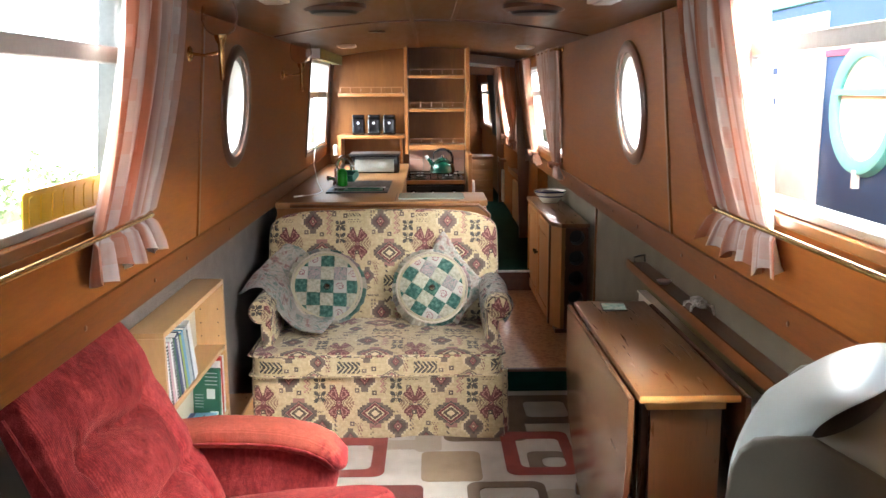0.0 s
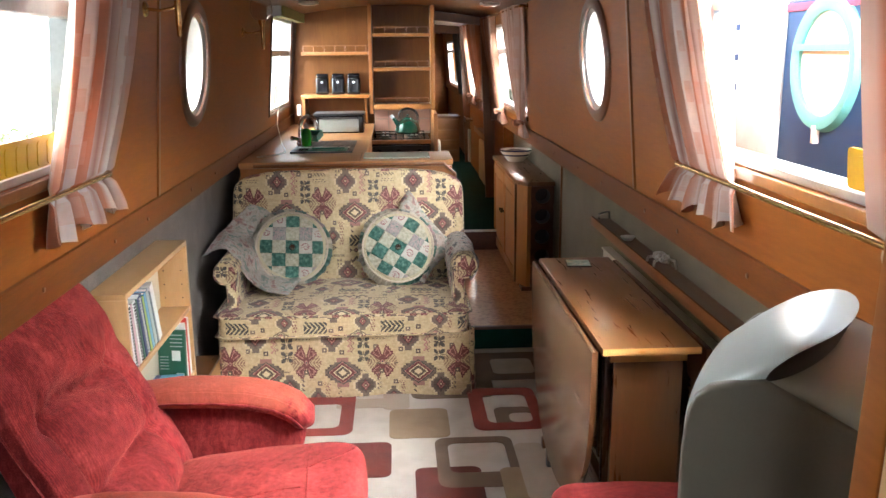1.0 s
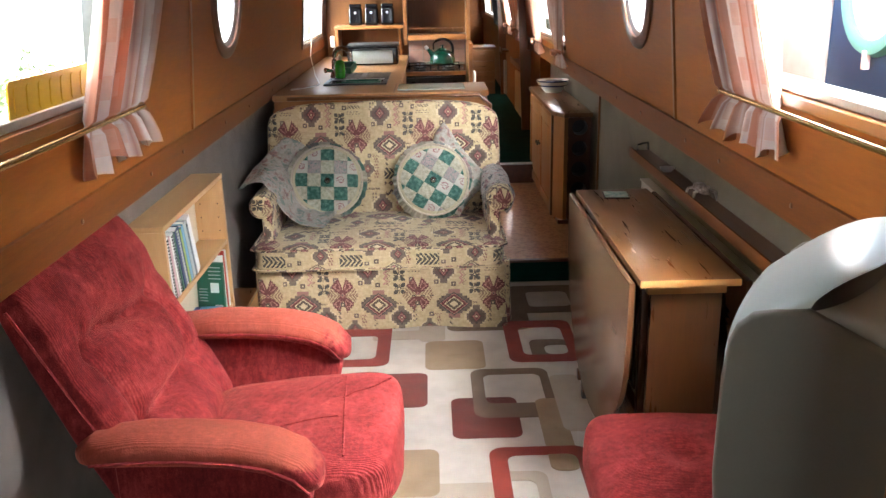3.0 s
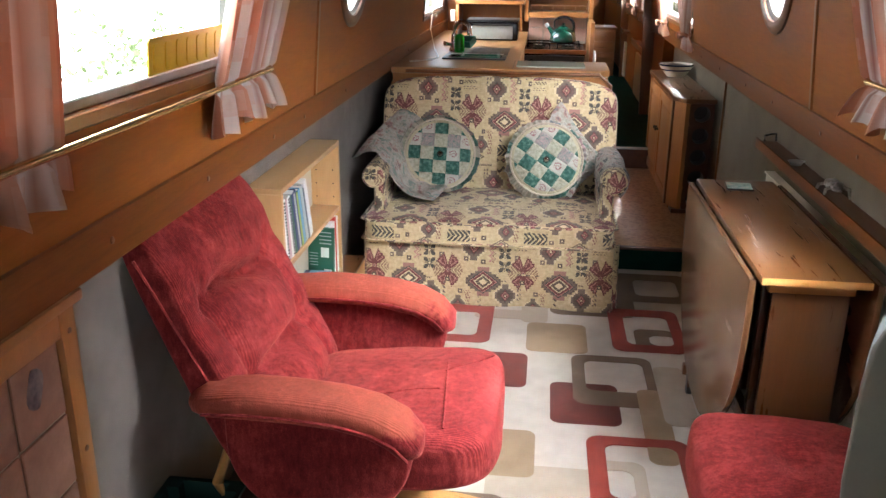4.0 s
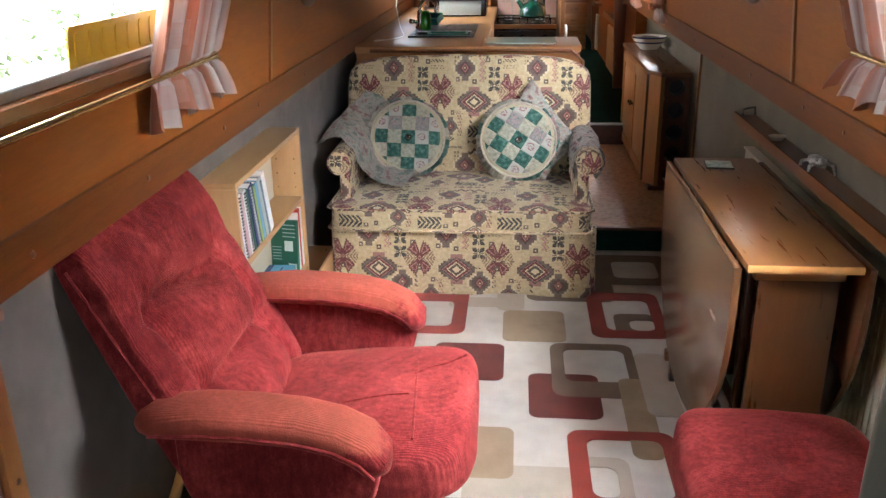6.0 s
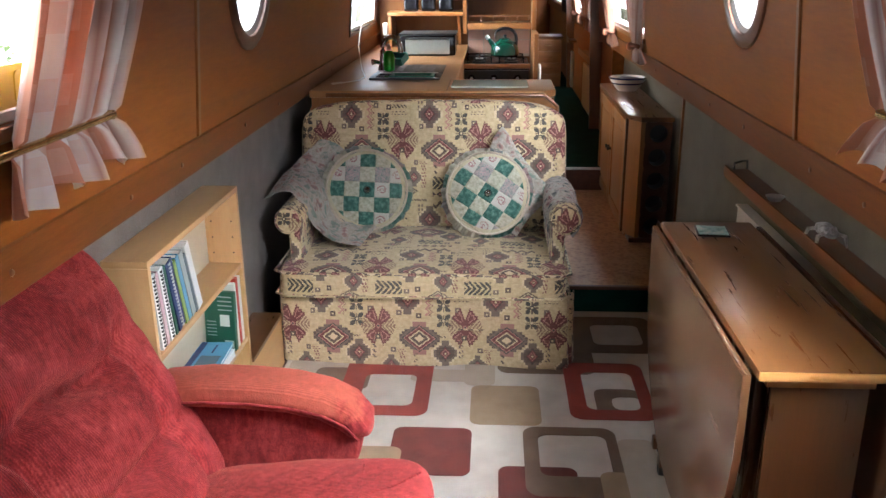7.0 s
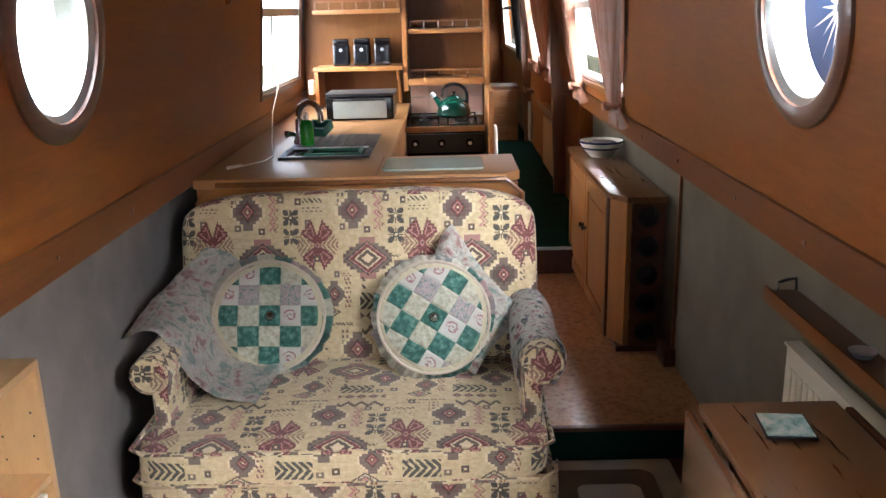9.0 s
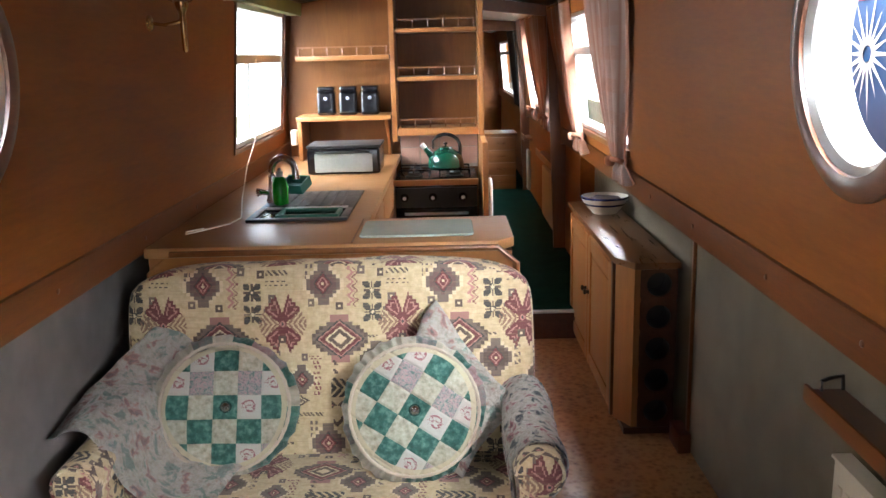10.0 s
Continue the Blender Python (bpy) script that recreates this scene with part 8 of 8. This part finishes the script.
# ---------------------------------------------------------------- lamps and ceiling fittings
def wall_lamp(side, y, z, label):
    l = thing("wall_lamp", (wall_x(side, z), y, z), label, "wall lamp", "wall lamps")
    m = Matrix.Rotation(radians(-90 * side), 4, "Y")
    pt = lambda w, dy, dz: (wall_x(side, z, w), y + dy, z + dz)
    part("back_plate", lathe(bmesh.new(), [(0, 0.012), (0.016, 0.011), (0.024, 0.006), (0.026, 0)], pt(0, 0, 0), 20, m), BRASS, l, "round brass back plate")
    part("arm", tube(bmesh.new(), [pt(0.008, 0, 0), pt(0.05, 0, -0.006), pt(0.09, 0, 0.002), pt(0.105, 0, 0.012)], 0.0055, 10), BRASS, l)
    part("stem", lathe(bmesh.new(), [(0.004, -0.088), (0.008, -0.082), (0.0095, -0.02), (0.0105, 0.030), (0.017, 0.040), (0.020, 0.052), (0.020, 0.060), (0.012, 0.062)], pt(0.105, 0, 0), 18), BRASS, l, "tapered brass stem")
    fr, nt, b = material("frosted_shade")
    b.inputs["Base Color"].default_value = (0.93, 0.88, 0.83, 1)
    b.inputs["Transmission Weight"].default_value = 1.0
    b.inputs["Roughness"].default_value = 0.12
    b.inputs["IOR"].default_value = 1.1
    part("shade", lathe(bmesh.new(), [(0.028, 0.0605), (0.046, 0.075), (0.058, 0.105), (0.054, 0.145), (0.046, 0.165), (0.0445, 0.165), (0.0525, 0.145), (0.0565, 0.105), (0.0445, 0.0765), (0.027, 0.0625)], pt(0.105, 0, 0), 28), fr, l, "tulip glass shade")


wall_lamp(-1, 3.00, 1.705, "brass wall lamp with a clear tulip glass shade, unlit")
wall_lamp(-1, 4.78, 1.672, "brass wall lamp with a clear tulip glass shade, unlit")


def ceiling_vent(x, y):
    z = ceil_z(x)
    v = thing("roof_vent", (x, y, z), "round dark mushroom ventilator in the ceiling", "vent", "roof vents")
    part("flange", lathe(bmesh.new(), [(0.125, 0.006), (0.125, -0.010), (0.105, -0.022), (0.098, -0.020), (0.096, 0.005)], (x, y, z), 32), DARKW, v)
    part("grille", lathe(bmesh.new(), [(0.097, -0.018), (0.085, -0.030), (0.05, -0.034), (0, -0.034)], (x, y, z), 32), DARK_PL, v, "dark mesh cap")


ceiling_vent(-0.38, 3.56)
ceiling_vent(0.40, 3.57)


def downlight(x, y, sx=0.06, sy=0.06):
    z = ceil_z(x)
    d = thing("ceiling_light", (x, y, z), "small square white ceiling light, unlit", "ceiling light", "ceiling lights")
    part("frame", b1(x - sx, x + sx, y - sy, y + sy, z - 0.020, z - 0.002, bev=0.006), WHITE_PL, d)
    part("diffuser", b1(x - sx * 0.7, x + sx * 0.7, y - sy * 0.7, y + sy * 0.7, z - 0.028, z - 0.0201, bev=0.006), ALU, d)


downlight(-0.55, 5.85)
downlight(0.62, 5.85)
downlight(-0.52, 2.95, 0.045, 0.14)
downlight(0.56, 2.95, 0.045, 0.14)
sm = thing("smoke_alarm", (-0.30, 5.0, ceil_z(0.3)), "flat brown hook plate on the ceiling", "plate")
part("plate", b1(-0.345, -0.255, 4.97, 5.03, ceil_z(0.3) - 0.012, ceil_z(0.345) - 0.001, bev=0.004), DARKW, sm)


# ---------------------------------------------------------------- beyond the galley
def passage():
    # timber frames across the passage
    fr = thing("passage_frame", (0.8, 7.7, 0.27), "varnished timber frame round the passage opening", "door frame")
    part("post", prism(bmesh.new(), [(0.795, 0.272), (0.870, 0.272), (0.870, 0.966), (0.838, 0.966), (0.838, 1.065), (0.772, 1.84), (0.742, 1.85)], lambda u, v, w: Vector((u, w, v)), 7.68, 7.72), TRIM_UP, fr)
    part("head", prism(bmesh.new(), [(0.3015, 1.83), (0.745, 1.78), (0.742, 1.848), (0.3015, ceil_z(0.3) - 0.004)], lambda u, v, w: Vector((u, w, v)), 7.68, 7.72), TRIM, fr)
    tagged(fr, kind="structure")
    fb = thing("passage_frame", (0.8, 10.2, 0.27), "varnished timber frame further along the passage", "door frame")
    part("post", prism(bmesh.new(), [(0.812, 0.272), (0.870, 0.272), (0.870, 0.966), (0.838, 0.966), (0.838, 1.065), (0.785, 1.76), (0.755, 1.76)], lambda u, v, w: Vector((u, w, v)), 10.18, 10.22), TRIM_UP, fb)
    part("head", prism(bmesh.new(), [(-0.75, 1.78), (0.782, 1.76), (0.770, 1.84), (0, 1.90), (-0.75, 1.84)], lambda u, v, w: Vector((u, w, v)), 10.18, 10.22), TRIM, fb)
    tagged(fb, kind="structure")
    # painted ceiling boards over the passage
    bm = bmesh.new()
    for ya, yb in ((7.73, 10.17), (10.23, Y_END - 0.01)):
        xs = [0.31 + 0.43 * k / 6 for k in range(7)]
        rows = [[bm.verts.new((x, y, ceil_z(x) - d)) for x in xs] for d in (0.014, 0.006) for y in (ya, yb)]
        for k in range(6):
            bm.faces.new((rows[0][k], rows[0][k + 1], rows[1][k + 1], rows[1][k]))
            bm.faces.new((rows[0][k], rows[0][k + 1], rows[2][k + 1], rows[2][k]))
    bmesh.ops.recalc_face_normals(bm, faces=bm.faces)
    solid("ceiling_passage", bm, WHITE_PL, "white painted ceiling boards over the passage", "ceiling", kind="structure")
    solid("bulkhead_bathroom", b1(0.268, 0.300, 7.092, 9.50, 0.272, 1.90), PANEL, "varnished plywood passage side", "wall", kind="structure")
    for i, (y0, y1, z1) in enumerate(((7.80, 8.80, 0.690), (9.98, 10.14, 0.670))):
        r = thing("radiator", (0.86, (y0 + y1) / 2, 0.30), "cream panel radiator low on the passage side", "radiator", "radiators")
        part("panel", b1(0.838, 0.862, y0, y1, 0.300, z1, bev=0.006), RAD_WHITE, r)
        part("wall_bracket", b1(0.8625, 0.876, y0 + 0.1, y0 + 0.14, 0.45, 0.60), RAD_WHITE, r)
        sh = thing("pipe_shelf", (0.85, (y0 + y1) / 2, 0.79), "narrow varnished shelf above a radiator", "shelf", "radiator shelves")
        part("board", b1(0.800, 0.874, y0 - 0.12, y1 + 0.02, 0.778, 0.800, bev=0.004), TRIM, sh)
        part("lip", b1(0.790, 0.7995, y0 - 0.12, y1 + 0.02, 0.770, 0.822, bev=0.003), TRIM, sh)
    dr = thing("chest_of_drawers", (0.62, 10.4, 0.27), "pine chest of four drawers at the passage end", "chest")
    part("carcass", b1(0.455, 0.748, 10.26, 10.60, 0.272, 0.790), PINE, dr)
    part("top", b1(0.445, 0.758, 10.23, 10.61, 0.7905, 0.814, bev=0.004), TRIM, dr)
    for k in range(4):
        z = 0.295 + 0.122 * k
        d = part("drawer", b1(0.465, 0.738, 10.242, 10.2595, z, z + 0.112, bev=0.004), PINE_X, dr)
        part("handle", tube(bmesh.new(), [(0.57, 10.242, z + 0.060), (0.57, 10.222, z + 0.055), (0.64, 10.222, z + 0.055), (0.64, 10.242, z + 0.060)], 0.004, 8), BRASS, d)
    part("plinth", b1(0.460, 0.744, 10.27, 10.55, 0.2705, 0.2719), DARKW, dr)
    solid("bulkhead_cabin", b1(-0.80, 0.466, 10.62, 10.66, 0.10, 1.90), PANEL, "varnished plywood bulkhead beyond the chest", "wall", kind="structure")
    sc = thing("curtain", (0.80, 11.55, 1.12), "dark drawn-back curtain beside the last window", "curtain")
    bm = sheet(bmesh.new(), lambda u, v: Vector((wall_x(1, 1.75 - 0.6 * v, 0.03 + 0.014 * math.sin(30 * u)), 10.60 + (0.95 - 0.45 * v) * u, 1.78 - 0.74 * v)), 40, 8)
    cl = part("cloth", bm, plain("dark_cloth", (0.06, 0.055, 0.05), None, 0.9), sc, sharp=180)
    md = cl.modifiers.new("thickness", "SOLIDIFY")
    md.thickness = 0.002


passage()
tw = thing("towel", (0.305, 6.7, 0.72), "white tea towel hanging beside the cooker panel", "towel")
part("cloth", soft(bmesh.new(), (0.012, 0.07, 0.11), pose(0.320, 6.62, 0.80), 8, 4, 0.006, 20), PAPER, tw)
